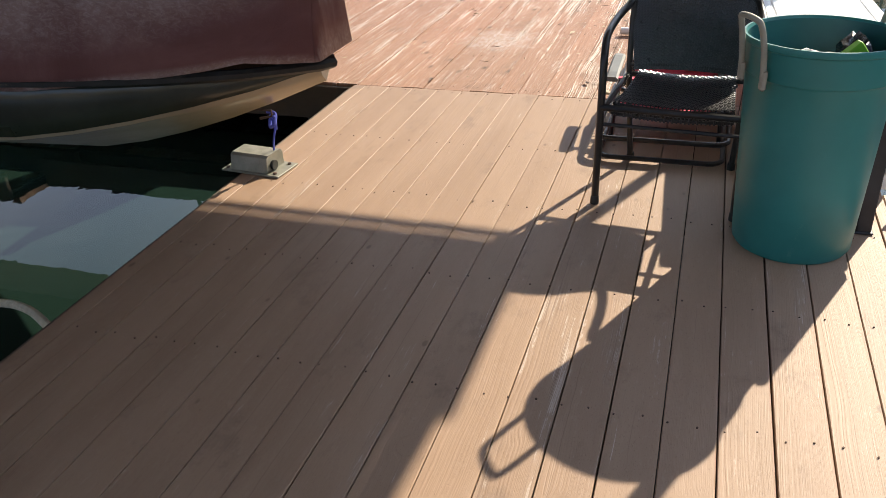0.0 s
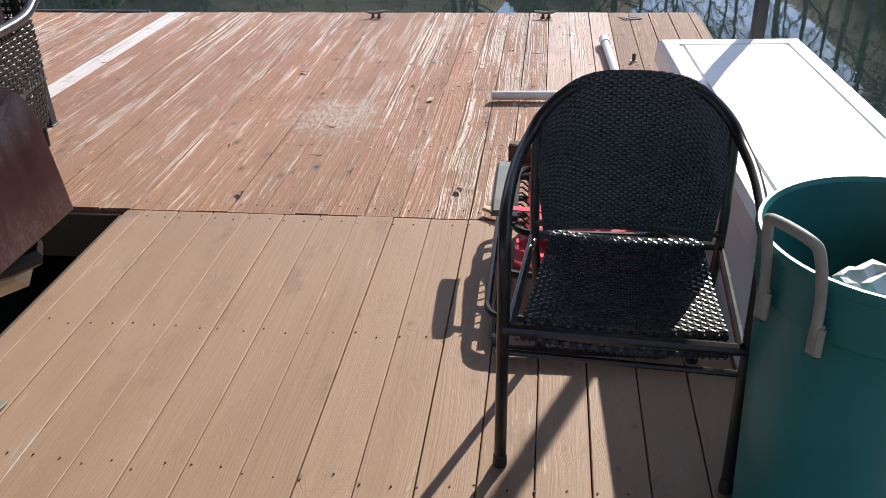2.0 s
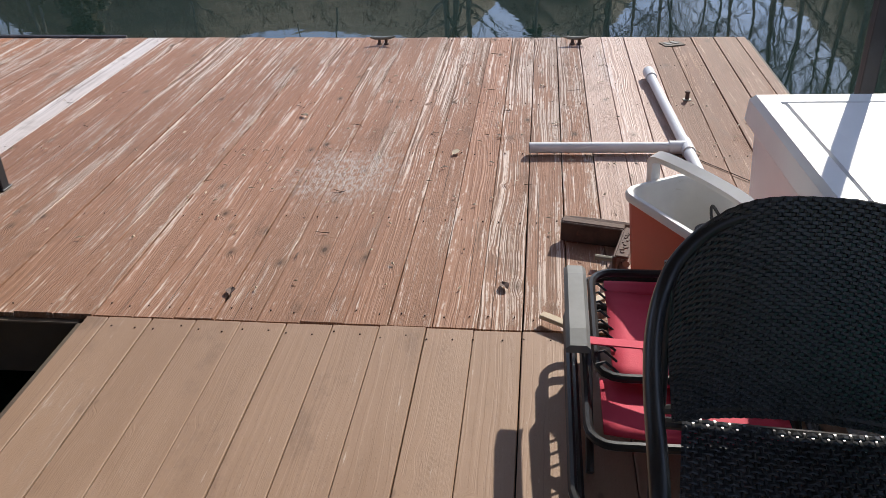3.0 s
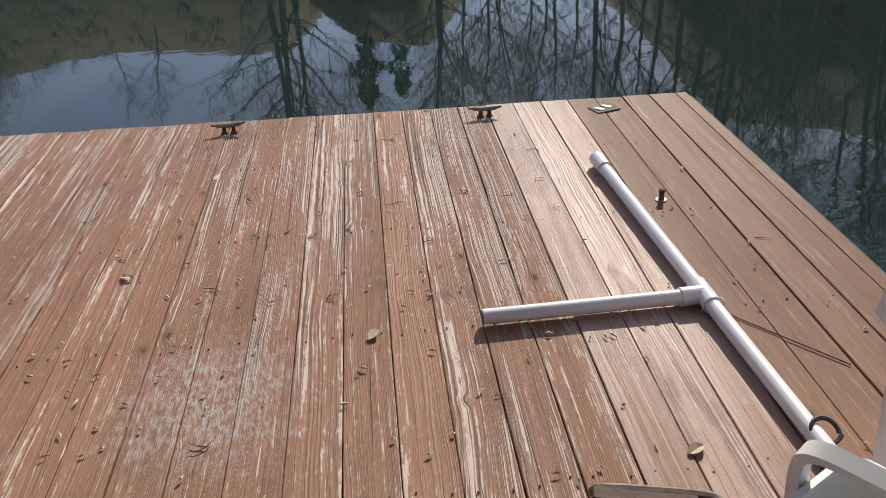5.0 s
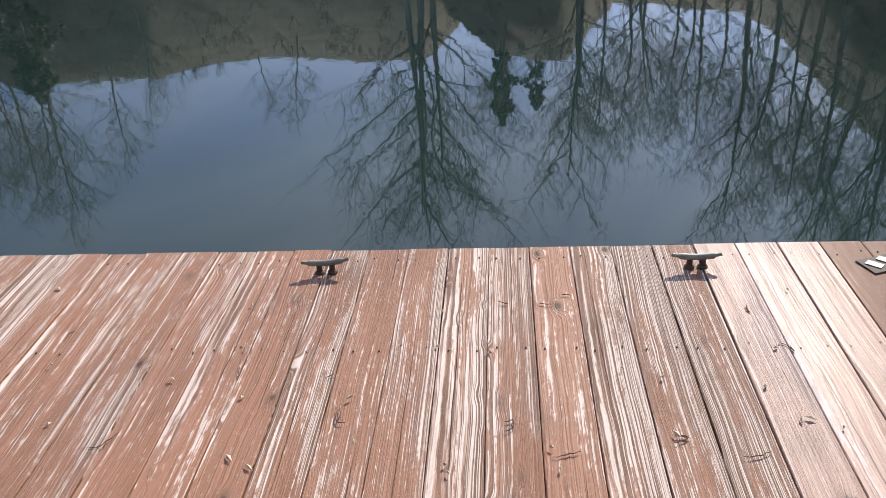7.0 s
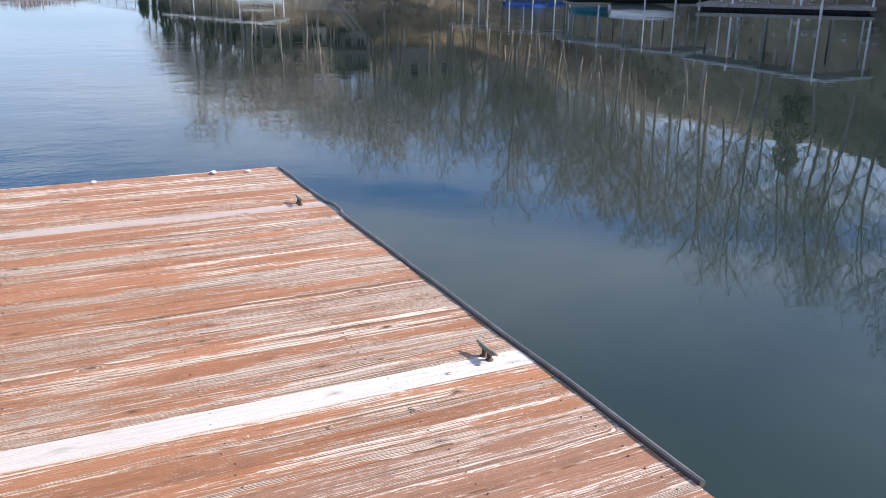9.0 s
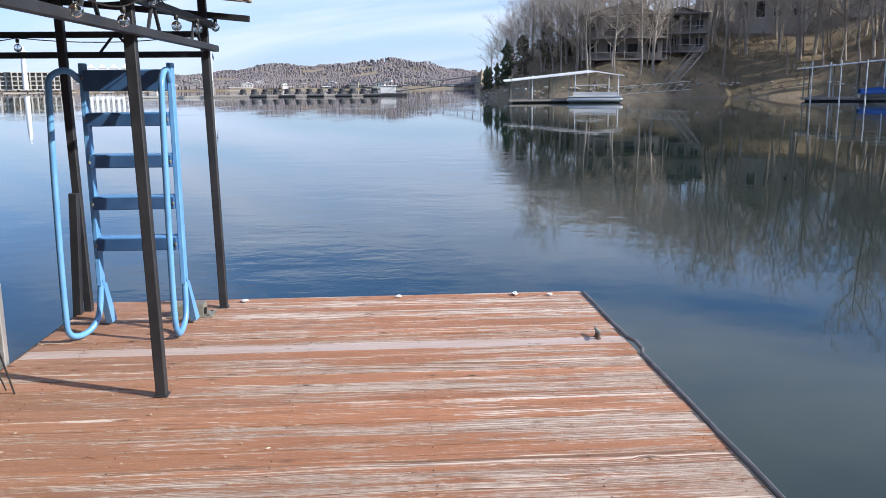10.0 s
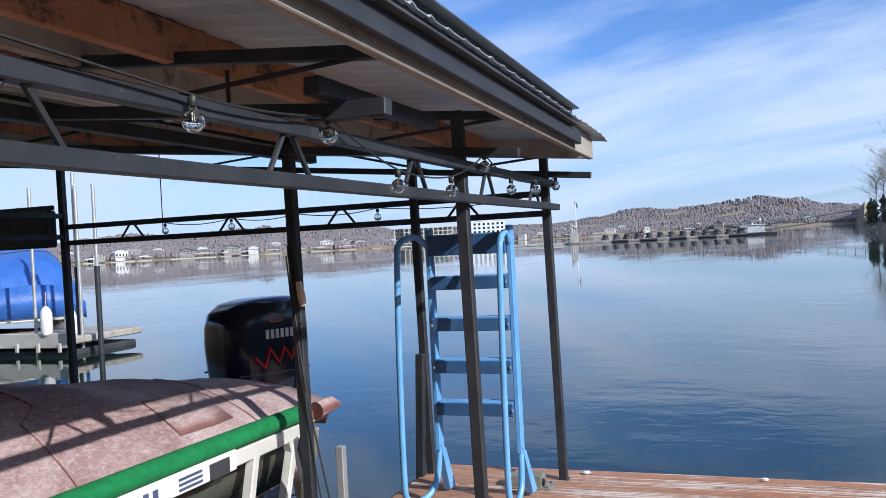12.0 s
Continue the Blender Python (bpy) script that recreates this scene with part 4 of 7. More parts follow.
g1 = Geo().loft([rrect(0.165, 0.098, 0.0), rrect(0.172, 0.104, 0.01), rrect(0.199, 0.126, 0.347)], False)
g1.add(rrect(0.165, 0.098, 0.0), [tuple(range(23, -1, -1))])
part("body", g1, M_red, t, "red plastic body")
g1 = Geo().loft([rrect(0.199, 0.126, 0.345), rrect(0.206, 0.133, 0.349), rrect(0.208, 0.135, 0.366), rrect(0.204, 0.131, 0.374), rrect(0.192, 0.119, 0.374), rrect(0.189, 0.116, 0.366)], False)
part("rim", g1, M_cool_white, t, "white plastic rim")
g1 = Geo().loft([rrect(0.189, 0.116, 0.366), rrect(0.165, 0.092, 0.06), rrect(0.150, 0.08, 0.05)], False)
g1.add(rrect(0.150, 0.08, 0.05), [tuple(range(24))])
part("liner", g1, M_cool_white, t, "white plastic liner")
pts = smooth_path([(-0.218, 0.0, 0.33), (-0.222, 0.0, 0.40), (-0.205, -0.012, 0.447), (-0.15, -0.004, 0.457), (0.0, 0.012, 0.453), (0.15, -0.002, 0.457), (0.205, -0.012, 0.447), (0.222, 0.0, 0.40), (0.218, 0.0, 0.33)], 6)
g1 = Geo()
vs = []
for i, p in enumerate(pts):
    a = pts[max(0, i - 1)]; b = pts[min(len(pts) - 1, i + 1)]
    tg = (b - a).normalized(); sd = tg.cross(Vector((0, 1, 0.4))).normalized(); up = sd.cross(tg)
    vs.append([p + sd * 0.011 + up * 0.016, p - sd * 0.011 + up * 0.016, p - sd * 0.011 - up * 0.016, p + sd * 0.011 - up * 0.016])
g1.loft(vs)
part("handle", g1, M_cool_white, t, "white swing handle")

# bilge pump standing in the cooler
t2 = thing("bilge_pump", (1.913, 0.126, 0.055), "small white and black pump with cable lying in the cooler", "pump", rz=30)
part("motor", Geo().lathe((0, 0, 0.06), [(0.028, 0), (0.03, 0.02), (0.03, 0.09), (0.026, 0.1)], 20), M_cool_white, t2)
part("cap", Geo().lathe((0, 0, 0.16), [(0.036, 0), (0.04, 0.004), (0.04, 0.022), (0.02, 0.03), (0.012, 0.03)], 20), M_rubber, t2)
part("base", Geo().lathe((0, 0, 0), [(0.04, 0), (0.04, 0.055), (0.03, 0.062)], 16), M_rubber, t2)
t2.scale = (1.2, 1.2, 1.25)
part("cable", Geo().tube(smooth_path([(0, 0, 0.19), (0.01, 0.02, 0.235), (0.03, -0.01, 0.20), (0.06, -0.04, 0.20), (0.10, -0.05, 0.24)], 6), 0.004, 6), M_cord, t2)

# ---------------------------------------------------------------- the covered boat on its lift
BY = -1.25
boat = thing("boat", (0, 0, 0), "fishing boat under faded maroon cover on a slip lift", "boat")


def beam(x):
    k = max(0.0, min(1.0, (0.44 - x) / 2.6))
    return 0.71 * (1 - (1 - k) ** 2.2) ** 0.75 + 0.012


def sheer(x):
    return 0.50 + 0.10 * max(0.0, min(1.0, (0.4 - x) / 5.2))


def keel(x):
    return 0.02 if x < -0.9 else 0.02 + 0.40 * ((x + 0.9) / 1.32) ** 1.5


stations = [-4.85 + 5.27 * i / 22 for i in range(23)]
rings = []
for x in stations:
    b, s, k = beam(x), sheer(x), keel(x)
    ch = k + (s - k) * 0.42
    half = [(0.0, k), (0.45 * b, k + (ch - k) * 0.55), (0.80 * b, ch), (0.86 * b, ch + 0.012), (0.95 * b, ch + (s - ch) * 0.55), (b, s)]
    ring = [(x, BY + y, z) for y, z in half] + [(x, BY, s + 0.02)] + [(x, BY - y, z) for y, z in reversed(half[1:])]
    rings.append(ring)
part("hull", Geo().loft(rings), M_hull_gold, boat, "pale gold lower hull")
for sg in (-1, 1):
    rows = []
    for x in stations:
        b, s, k = beam(x), sheer(x), keel(x)
        ch = k + (s - k) * 0.42
        rows.append([(x, BY + sg * (0.87 * b + 0.004), ch + 0.03), (x, BY + sg * (0.95 * b + 0.004), ch + (s - ch) * 0.55), (x, BY + sg * (b + 0.004), s)])
    part("side_band", Geo().sheet(rows), M_hull_dark, boat, "dark glossy topsides", True, 0.003)
rail = [(x, BY + beam(x) + 0.012, sheer(x)) for x in stations] + [(0.455, BY, sheer(0.45))] + [(x, BY - beam(x) - 0.012, sheer(x)) for x in reversed(stations)]
rr = part("rub_rail", Geo().tube(rail, 0.024, 8), M_rubber, boat, "black rubber rub rail")
part("rail_insert", Geo().tube([(p[0], BY + (p[1] - BY) * 1.028, p[2]) for p in rail], 0.007, 6), M_hull_gold, rr)
# cover
rows = []
for i in range(41):
    x = -4.98 + 5.44 * i / 40
    b = beam(min(x, 0.2)) + 0.03 if x < 0.2 else beam(0.2) * (1 - 0.55 * (x - 0.2) / 0.4) + 0.03
    s = sheer(x) + 0.05 * max(0.0, min(1.0, (x + 0.6)))
    crest = 0.86 + 0.22 * math.sin(math.pi * min(1, max(0, (x + 5.2) / 6.2))) - 0.10 * max(0, (x + 0.4)) - 0.085 * max(0.0, min(1.0, (-3.5 - x) / 1.2)) + 0.05 * max(0.0, min(1.0, (x - 0.15) / 0.2))
    row = []
    for j in range(25):
        u = -1 + 2 * j / 24
        a = abs(u)
        if a > 0.86:
            y, z = b, s - 0.02 + (0.10 * (1 - a) / 0.14)
        else:
            q = a / 0.86
            y = b * q
            z = s + 0.08 + (crest - s - 0.08) * (1 - q ** (2.6 + 3.5 * max(0.0, min(1.0, (x + 0.1) / 0.5))))
        w = 0.014 * noise.noise(Vector((x * 2.2, u * 3, 0.3))) + 0.006 * noise.noise(Vector((x * 9, u * 8, 1.3)))
        if x > -0.3:
            w *= 1.0 + 2.2 * min(1.0, (x + 0.3) / 0.5)
        sag = 0.012 * math.sin(x * 7.0) * (1 - a)
        row.append((x, BY + math.copysign(y, u), z + w + sag))
    rows.append(row)
cov = Geo().sheet(rows)
for end in (0, 40):
    row = rows[end]
    base = [(p[0] + (0.02 if end else -0.02), p[1] * 0.96 + BY * 0.04, sheer(p[0]) + (0.05 if end else -0.06)) for p in row]
    cov.sheet([row, base])
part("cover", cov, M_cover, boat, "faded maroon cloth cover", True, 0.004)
for x0, lean in ((-4.35, 0.1), (-3.25, 0.45), (-1.9, 0.1)):
    pts = []
    for j in range(13, 25):
        k = min(40, max(0, int(round((x0 + 4.98) / 5.44 * 40 + (j - 13) * lean * 0.4))))
        p = Vector(rows[k][j])
        pts.append(p + Vector((0, 0.002, 0.004)))
    part("cover_seam", Geo().tube(pts, 0.007, 6, flat=0.6), M_cover, boat)
patch = []
for i in range(4):
    k = 6 + i
    patch.append([Vector(rows[k][j]) + Vector((0, 0.004, 0.007)) for j in (18, 19, 20, 21)])
part("cover_pocket", Geo().sheet(patch), M_cover, boat, "sewn patch of faded maroon cloth", True, 0.004)
part("stern_corner", Geo().tube([(-4.80, -0.47, 0.66), (-4.92, -0.44, 0.675), (-5.0, -0.42, 0.66)], [0.05, 0.045, 0.008], 10), M_cover, boat)
part("bow_eye", Geo().tube([(0.08, BY, 0.27), (0.14, BY, 0.27), (0.14, BY, 0.245), (0.08, BY, 0.23)], 0.006, 6), M_rust, boat)

# outboard engine
eng = thing("outboard_engine", (-5.52, BY - 0.05, -0.075), "glossy black outboard engine at the boat's stern", "outboard engine", rz=-24)
rings = []
for z, hx, hy, ox in ((0.64, 0.23, 0.175, -0.01), (0.66, 0.262, 0.198, 0.0), (0.80, 0.285, 0.210, 0.003), (0.95, 0.295, 0.215, 0.005), (1.08, 0.295, 0.210, 0.005), (1.17, 0.28, 0.200, -0.005), (1.225, 0.24, 0.172, -0.03), (1.25, 0.16, 0.115, -0.06), (1.256, 0.05, 0.04, -0.07)):
    rings.append([(x + ox, y, zz) for x, y, zz in rrect(hx, hy, z, min(hx, hy) * 0.62, 6)])
part("cowl", Geo().loft(rings), M_cowl, eng, "glossy black cowl")
part("lower_cowl", Geo().loft([[(x - 0.03, y, zz) for x, y, zz in rrect(hx, hy, z, hy * 0.6, 6)] for z, hx, hy in ((0.55, 0.12, 0.10), (0.62, 0.17, 0.13), (0.685, 0.215, 0.165))]), M_cowl_grey, eng)
part("leg", Geo().loft([[(x - 0.04, y, zz) for x, y, zz in rrect(hx, hy, z, hy * 0.7, 5)] for z, hx, hy in ((-0.25, 0.09, 0.03), (0.1, 0.10, 0.05), (0.4, 0.11, 0.075), (0.57, 0.12, 0.09))]), M_cowl, eng)
part("cavitation_plate", Geo().loft([[(x - 0.12, y, zz) for x, y, zz in rrect(0.22, 0.11, z, 0.09, 6)] for z in (-0.03, -0.015)]), M_cowl, eng)
part("gear_case", Geo().tube([(0.16, 0, -0.27), (0.1, 0, -0.27), (-0.12, 0, -0.27), (-0.2, 0, -0.27)], [0.008, 0.05, 0.055, 0.03], 14), M_cowl, eng)
pr = part("propeller_hub", Geo().tube([(-0.2, 0, -0.27), (-0.3, 0, -0.27)], [0.04, 0.028], 12), M_alu, eng, "dull metal hub")
for k in range(3):
    a = 2.1 * k + 0.4
    rot = Matrix.Rotation(a, 3, "X")
    rows_b = [[rot @ Vector((-0.25 + 0.05 * math.sin(s_) * q, 0.03 + 0.11 * q, (s_ - 0.5) * (0.05 + 0.1 * math.sin(math.pi * min(1, q * 0.9))))) + Vector((0, 0, -0.27)) for s_ in (0, 0.25, 0.5, 0.75, 1)] for q in (0, 0.3, 0.6, 0.85, 1)]
    part("blade", Geo().sheet(rows_b), M_alu, pr, "", True, 0.005)
part("bracket", Geo().box((0.22, 0, 0.42), (0.22, 0.22, 0.34), None, 0.02), M_cowl_grey, eng)
part("steering_arm", Geo().tube(smooth_path([(0.26, -0.16, 0.66), (0.34, -0.2, 0.70), (0.42, -0.26, 0.68)], 5), 0.022, 8), M_cowl_grey, eng)
eng.scale = (1.1, 1.1, 1.07)
# marks on the sides, as bars and strokes
for sg in (-1, 1):
    yy = sg * 0.2165
    for i in range(6):
        part("mark_bar", Geo().box((-0.02 - sg * (0.035 * i - 0.09), yy, 1.035), (0.022, 0.003, 0.055)), M_letter, eng, "pale lettering bar", False)
    st = [(0.17, 0.90), (0.10, 0.86), (0.06, 0.93), (0.0, 0.87), (-0.04, 0.93), (-0.09, 0.88), (-0.13, 0.94), (-0.19, 0.90)]
    part("mark_stroke", Geo().tube([(x * sg, yy, z + (z - 0.9) * 0.6) for x, z in st], 0.016, 6), M_red_letter, eng, "red script stroke")
    part("badge", Geo().tube([(0.05 * math.cos(a), sg * 0.205, 1.125 + 0.018 * math.sin(a)) for a in (2 * math.pi * k / 16 for k in range(16))], 0.006, 6, True), M_badge, eng, "copper-coloured oval badge")
    part("trim_line", Geo().tube([(0.26, sg * 0.2, 0.80), (0.0, sg * 0.212, 0.79), (-0.24, sg * 0.195, 0.80)], 0.006, 6), M_cowl_grey, eng)

# lift: carpeted bunk, rails and braces
lift = thing("boat_lift", (0, 0, 0), "floating boat lift with green carpeted bunk and pale metal braces", "boat lift")
bunk = [(-4.60, -0.455, 0.65), (-4.55, -0.455, 0.68), (-4.3, -0.455, 0.69), (-2.0, -0.455, 0.71), (-0.9, -0.455, 0.69)]
part("carpeted_bunk", Geo().tube(smooth_path(bunk, 8), [0.03] * 3 + [0.056] * 30, 12, flat=0.8), M_turf, lift, "bright green carpeted bunk")
part("bunk_rail", Geo().box((-2.75, -0.455, 0.615), (3.7, 0.05, 0.075), Matrix.Rotation(-0.008, 3, "Y"), 0.006), M_alu_white, lift, "pale metal rail", False)
sign = part("name_board", Geo().box((-3.40, -0.424, 0.615), (1.05, 0.012, 0.095), Matrix.Rotation(-0.008, 3, "Y"), 0.003), M_cool_white, lift, "white board with blue lettering", False)
for i in range(8):
    part("letter_bar", Geo().box((-3.35 + i * 0.058, -0.4165, 0.605 + 0.0005 * i), (0.03, 0.004, 0.055)), M_blue_letter, sign, "", False)
for i in range(3):
    part("text_line", Geo().box((-3.58, -0.4165, 0.585 + 0.022 * i), (0.16, 0.004, 0.011)), M_blue_letter, sign, "", False)
part("picture_patch", Geo().box((-3.79, -0.4165, 0.603), (0.15, 0.004, 0.07)), M_cowl_grey, sign, "", False)
for x0, x1 in ((-4.12, -3.80), (-2.9, -2.6), (-4.45, -4.75), (-4.50, -4.10)):
    d = Vector((x1 - x0, 0.02, -0.95))
    part("brace", Geo().box(Vector((x0, -0.455, 0.58)) + d / 2, (0.05, 0.05, d.length), d.to_track_quat("Z", "Y").to_matrix(), 0.004), M_alu_white, lift, "", False)
for x0 in (-4.45,):
    part("cross_arm", Geo().box((x0, BY, -0.42), (0.08, 1.7, 0.08), None, 0.006), M_alu_white, lift, "", False)
for yy in (-0.42,):
    part("float_tank", Geo().tube([(-4.7, yy, -0.5), (-4.6, yy, -0.5), (-2.6, yy, -0.5), (-2.5, yy, -0.5)], [0.05, 0.13, 0.13, 0.05], 16), M_alu_white, lift, "pale metal float tank")
part("stern_brace", Geo().box((-4.53, -0.42, 0.2), (0.05, 0.05, 0.95), Matrix.Rotation(-0.28, 3, "X") @ Matrix.Rotation(0.2, 3, "Y"), 0.004), M_galv, lift, "weathered metal brace", False)

# rope from the bow eye
geo = Geo()
geo.tube(smooth_path([(0.13, BY, 0.25), (0.14, BY + 0.01, 0.19), (0.13, BY, 0.12), (0.125, BY, 0.03), (0.115, BY + 0.02, -0.06), (0.10, BY + 0.05, -0.3)], 6), 0.0045, 6)
geo.tube(smooth_path([(0.115, BY, 0.265), (0.145, BY + 0.02, 0.25), (0.155, BY - 0.02, 0.215), (0.125, BY, 0.195), (0.12, BY + 0.02, 0.225), (0.15, BY, 0.24), (0.145, BY + 0.01, 0.18)], 5), 0.008, 7)
single("bow_rope", geo, M_rope_blue, "frayed blue rope hanging from the boat's bow", "rope")
single("mooring_rope", Geo().tube(smooth_path([(-1.3, -2.25, -0.5), (-0.85, -2.28, -0.27), (-0.5, -2.334, -0.16), (-0.25, -2.443, -0.085), (-0.02, -2.59, -0.03)], 8), 0.016, 8), M_rope, "pale stiff rope looping from the dock edge to the water", "rope")

# float bracket on the walkway edge
def edge_bracket(x, y, rz):
    t = thing("edge_bracket", (x, y, 0.0), "weathered zinc roller bracket bolted to the deck edge", "bracket", "brackets on the deck edge", rz=rz)
    part("flange", Geo().box((0, 0, 0.006), (0.30, 0.17, 0.008), None, 0.002), M_galv, t, "", False)
    rings = [[(xx, yy, zz) for yy, zz in ((-0.07, 0.01), (-0.06, 0.075), (-0.045, 0.085), (0.05, 0.085), (0.065, 0.07), (0.07, 0.01))] for xx in (-0.105, 0.085)]
    part("housing", Geo().loft(rings), M_galv, t, "", False)
    part("roller", Geo().tube([(0.0875, -0.02, 0.035), (0.10, -0.02, 0.035)], 0.022, 12), M_rubber, t)
    for xx in (-0.13, 0.12):
        for yy in (-0.06, 0.06):
            part("bolt", Geo().lathe((xx, yy, 0.010), [(0.009, 0), (0.009, 0.006), (0.005, 0.008)], 6), M_rust, t)
    return t


edge_bracket(0.055, -1.27, -6)

# ---------------------------------------------------------------- ladder
lad = thing("swim_ladder", (0, 0, 0), "light blue painted metal swim ladder folded up on the deck edge", "ladder")
Y0, Y1 = 0.03, 0.545
XF = -5.42
for y in (Y0, Y1):
    part("side_rail", Geo().box((XF, y, 0.98), (0.075, 0.03, 1.36), None, 0.004), M_blue, lad, "", False)
    sg = -1 if y == Y0 else 1
    part("foot_brace", Geo().loft([[(XF + 0.03, y - 0.02, 0.34), (XF + 0.03, y + 0.02, 0.34), (XF - 0.05, y + 0.02, 0.30), (XF - 0.05, y - 0.02, 0.30)], [(XF - 0.12, y - 0.02 + sg * 0.01, 0.02), (XF - 0.12, y + 0.02 + sg * 0.01, 0.02), (XF - 0.22, y + 0.02 + sg * 0.01, 0.02), (XF - 0.22, y - 0.02 + sg * 0.01, 0.02)]]), M_blue, lad, "", False)
    yo = y + sg * (0.12 if y == Y0 else 0.0)
    pts = smooth_path([(XF, y, 0.33), (XF + 0.06, y + sg * 0.01, 0.12), (XF + 0.15, yo * 0.5 + y * 0.5, 0.035), (XF + 0.26, yo, 0.06), (XF + 0.30, yo, 0.25), (XF + 0.28, yo, 0.9), (XF + 0.24, yo, 1.45), (XF + 0.20, yo, 1.575), (XF + 0.10, yo * 0.5 + y * 0.5, 1.615), (XF + 0.02, y, 1.55)], 7)
    part("hand_rail", Geo().tube(pts, 0.019, 10), M_blue, lad, "bent blue tube rail")
for i, z in enumerate((0.565, 0.82, 1.075, 1.325, 1.575)):
    hgt = 0.075 if i < 4 else 0.12
    st = part("step", Geo().box((XF + 0.01, (Y0 + Y1) / 2, z - (0 if i < 4 else 0.02)), (0.13, Y1 - Y0 - 0.03, hgt), None, 0.004), M_blue_deep, lad, "", False)
    for k in range(5):
        part("tread_rib", Geo().box((XF - 0.04 + 0.024 * k, (Y0 + Y1) / 2, z + hgt / 2 + 0.003 - (0 if i < 4 else 0.02)), (0.012, Y1 - Y0 - 0.04, 0.006)), M_blue, st, "", False)
    for y in (Y0 + 0.018, Y1 - 0.018):
        part("bolt", Geo().lathe((XF + 0.078, y, z - 0.008), [(0.008, 0.0), (0.008, 0.012), (0.004, 0.015)], 8), M_galv, st)
edge_bracket(-5.76, 0.50, 90)
# pole stub at the slip edge
single("ladder_stub", Geo().box((-4.80, -0.33, 0.05), (0.05, 0.045, 0.82), None, 0.004), M_alu, "short dull aluminium channel upright at the slip edge", "upright", smooth=False)
geo = Geo().box((-5.86, -0.27, 0.38), (0.055, 0.055, 0.9), Matrix.Rotation(-0.05, 3, "X"), 0.004)
single("pile_stub", geo, M_steel, "short black square tube beside the end post", "post", smooth=False)

# ---------------------------------------------------------------- deck edge hardware
def cleat(x):
    t = thing("cleat", (x, 3.09, 0.0), "galvanised dock cleat bolted near the lake edge", "cleat", "cleats along the deck edge", rz=rng.uniform(-8, 8))
    part("horn", Geo().tube(smooth_path([(-0.078, 0, 0.047), (-0.045, 0, 0.041), (0, 0, 0.038), (0.045, 0, 0.041), (0.078, 0, 0.047)], 5), [0.006] * 4 + [0.0105] * 13 + [0.006] * 4, 10), M_galv, t)
    for sx in (-1, 1):
        part("leg", Geo().lathe((sx * 0.021, 0, 0.0), [(0.017, 0.0), (0.017, 0.005), (0.010, 0.012), (0.009, 0.038)], 12), M_rust, t)
    return t


for x in (1.627, 0.427, -2.385, -4.985):
    cleat(x)
# hose along the edge
geo = Geo()
pts = []
for i in range(60):
    x = -6.1 + 4.76 * i / 59
    pts.append((x, YN + 0.014 + 0.010 * noise.noise(Vector((x * 1.7, 0, 0))) + (0.05 if -4.9 < x < -4.65 else 0) * 0.5, 0.004 + 0.006 * noise.noise(Vector((x * 2.1, 4, 0)))))
geo.tube(pts, 0.0125, 8)
single("edge_hose", geo, M_rubber_worn, "weathered dark hose fixed along the deck edge", "hose")
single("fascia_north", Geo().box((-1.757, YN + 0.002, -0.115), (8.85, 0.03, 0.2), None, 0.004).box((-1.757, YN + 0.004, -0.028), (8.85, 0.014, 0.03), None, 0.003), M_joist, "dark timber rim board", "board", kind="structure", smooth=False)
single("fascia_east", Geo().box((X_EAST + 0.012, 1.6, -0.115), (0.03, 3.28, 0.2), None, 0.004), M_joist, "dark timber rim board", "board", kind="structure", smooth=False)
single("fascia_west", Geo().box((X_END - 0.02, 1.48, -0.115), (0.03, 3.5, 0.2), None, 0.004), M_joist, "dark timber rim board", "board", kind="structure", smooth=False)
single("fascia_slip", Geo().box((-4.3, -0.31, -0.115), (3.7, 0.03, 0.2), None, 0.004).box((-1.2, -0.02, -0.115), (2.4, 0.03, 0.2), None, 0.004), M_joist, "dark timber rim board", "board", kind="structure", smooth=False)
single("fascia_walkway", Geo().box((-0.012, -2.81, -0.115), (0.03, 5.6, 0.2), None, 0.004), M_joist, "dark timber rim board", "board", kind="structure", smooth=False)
# white scraps on the west edge
for x, y in ((-6.08, 0.8), (-6.1, 2.75), (-6.1, 1.9), (-6.05, 3.0)):
    crumple("paint_scrap", (x, y, 0.012), (0.03 if y in (0.8, 2.75) else 0.013, 0.022, 0.009), M_white_bag, "white scrap lying at the deck's end", "scrap", x + y)

# ---------------------------------------------------------------- pipe tee
pipe = thing("pipe_tee", (0, 0, 0), "white plastic pipe with a tee lying on the deck", "pipe")
R = 0.0235
tee = Vector((2.045, 1.372, R + 0.008))
top = Vector((1.995, 2.37, R + 0.012))
low = tee + (tee - top).normalized() * 0.98
part("main_pipe", Geo().tube([top, tee, low], R, 20), M_pvc, pipe)
end = Vector((1.372, 1.352, R + 0.006))
part("branch_pipe", Geo().tube([end, tee], R, 20), M_pvc, pipe)
u = (tee - top).normalized(); v = (tee - end).normalized()
part("tee_fitting", Geo().tube([tee - u * 0.06, tee + u * 0.06], R + 0.006, 20).tube([tee - v * 0.075, tee], R + 0.006, 20), M_pvc, pipe)
part("coupling", Geo().tube([top - u * 0.06, top - u * 0.055, top + u * 0.05], R + 0.0065, 20), M_pvc, pipe)
# darker discs on the capped ends give the open mouths their inner shade
part("pipe_mouth", Geo().tube([top - u * 0.064, top - u * 0.0605], R - 0.002, 20), M_grey_plastic, pipe)
part("branch_mouth", Geo().tube([end - v * 0.003, end + v * 0.002], R - 0.003, 20), M_grey_plastic, pipe)
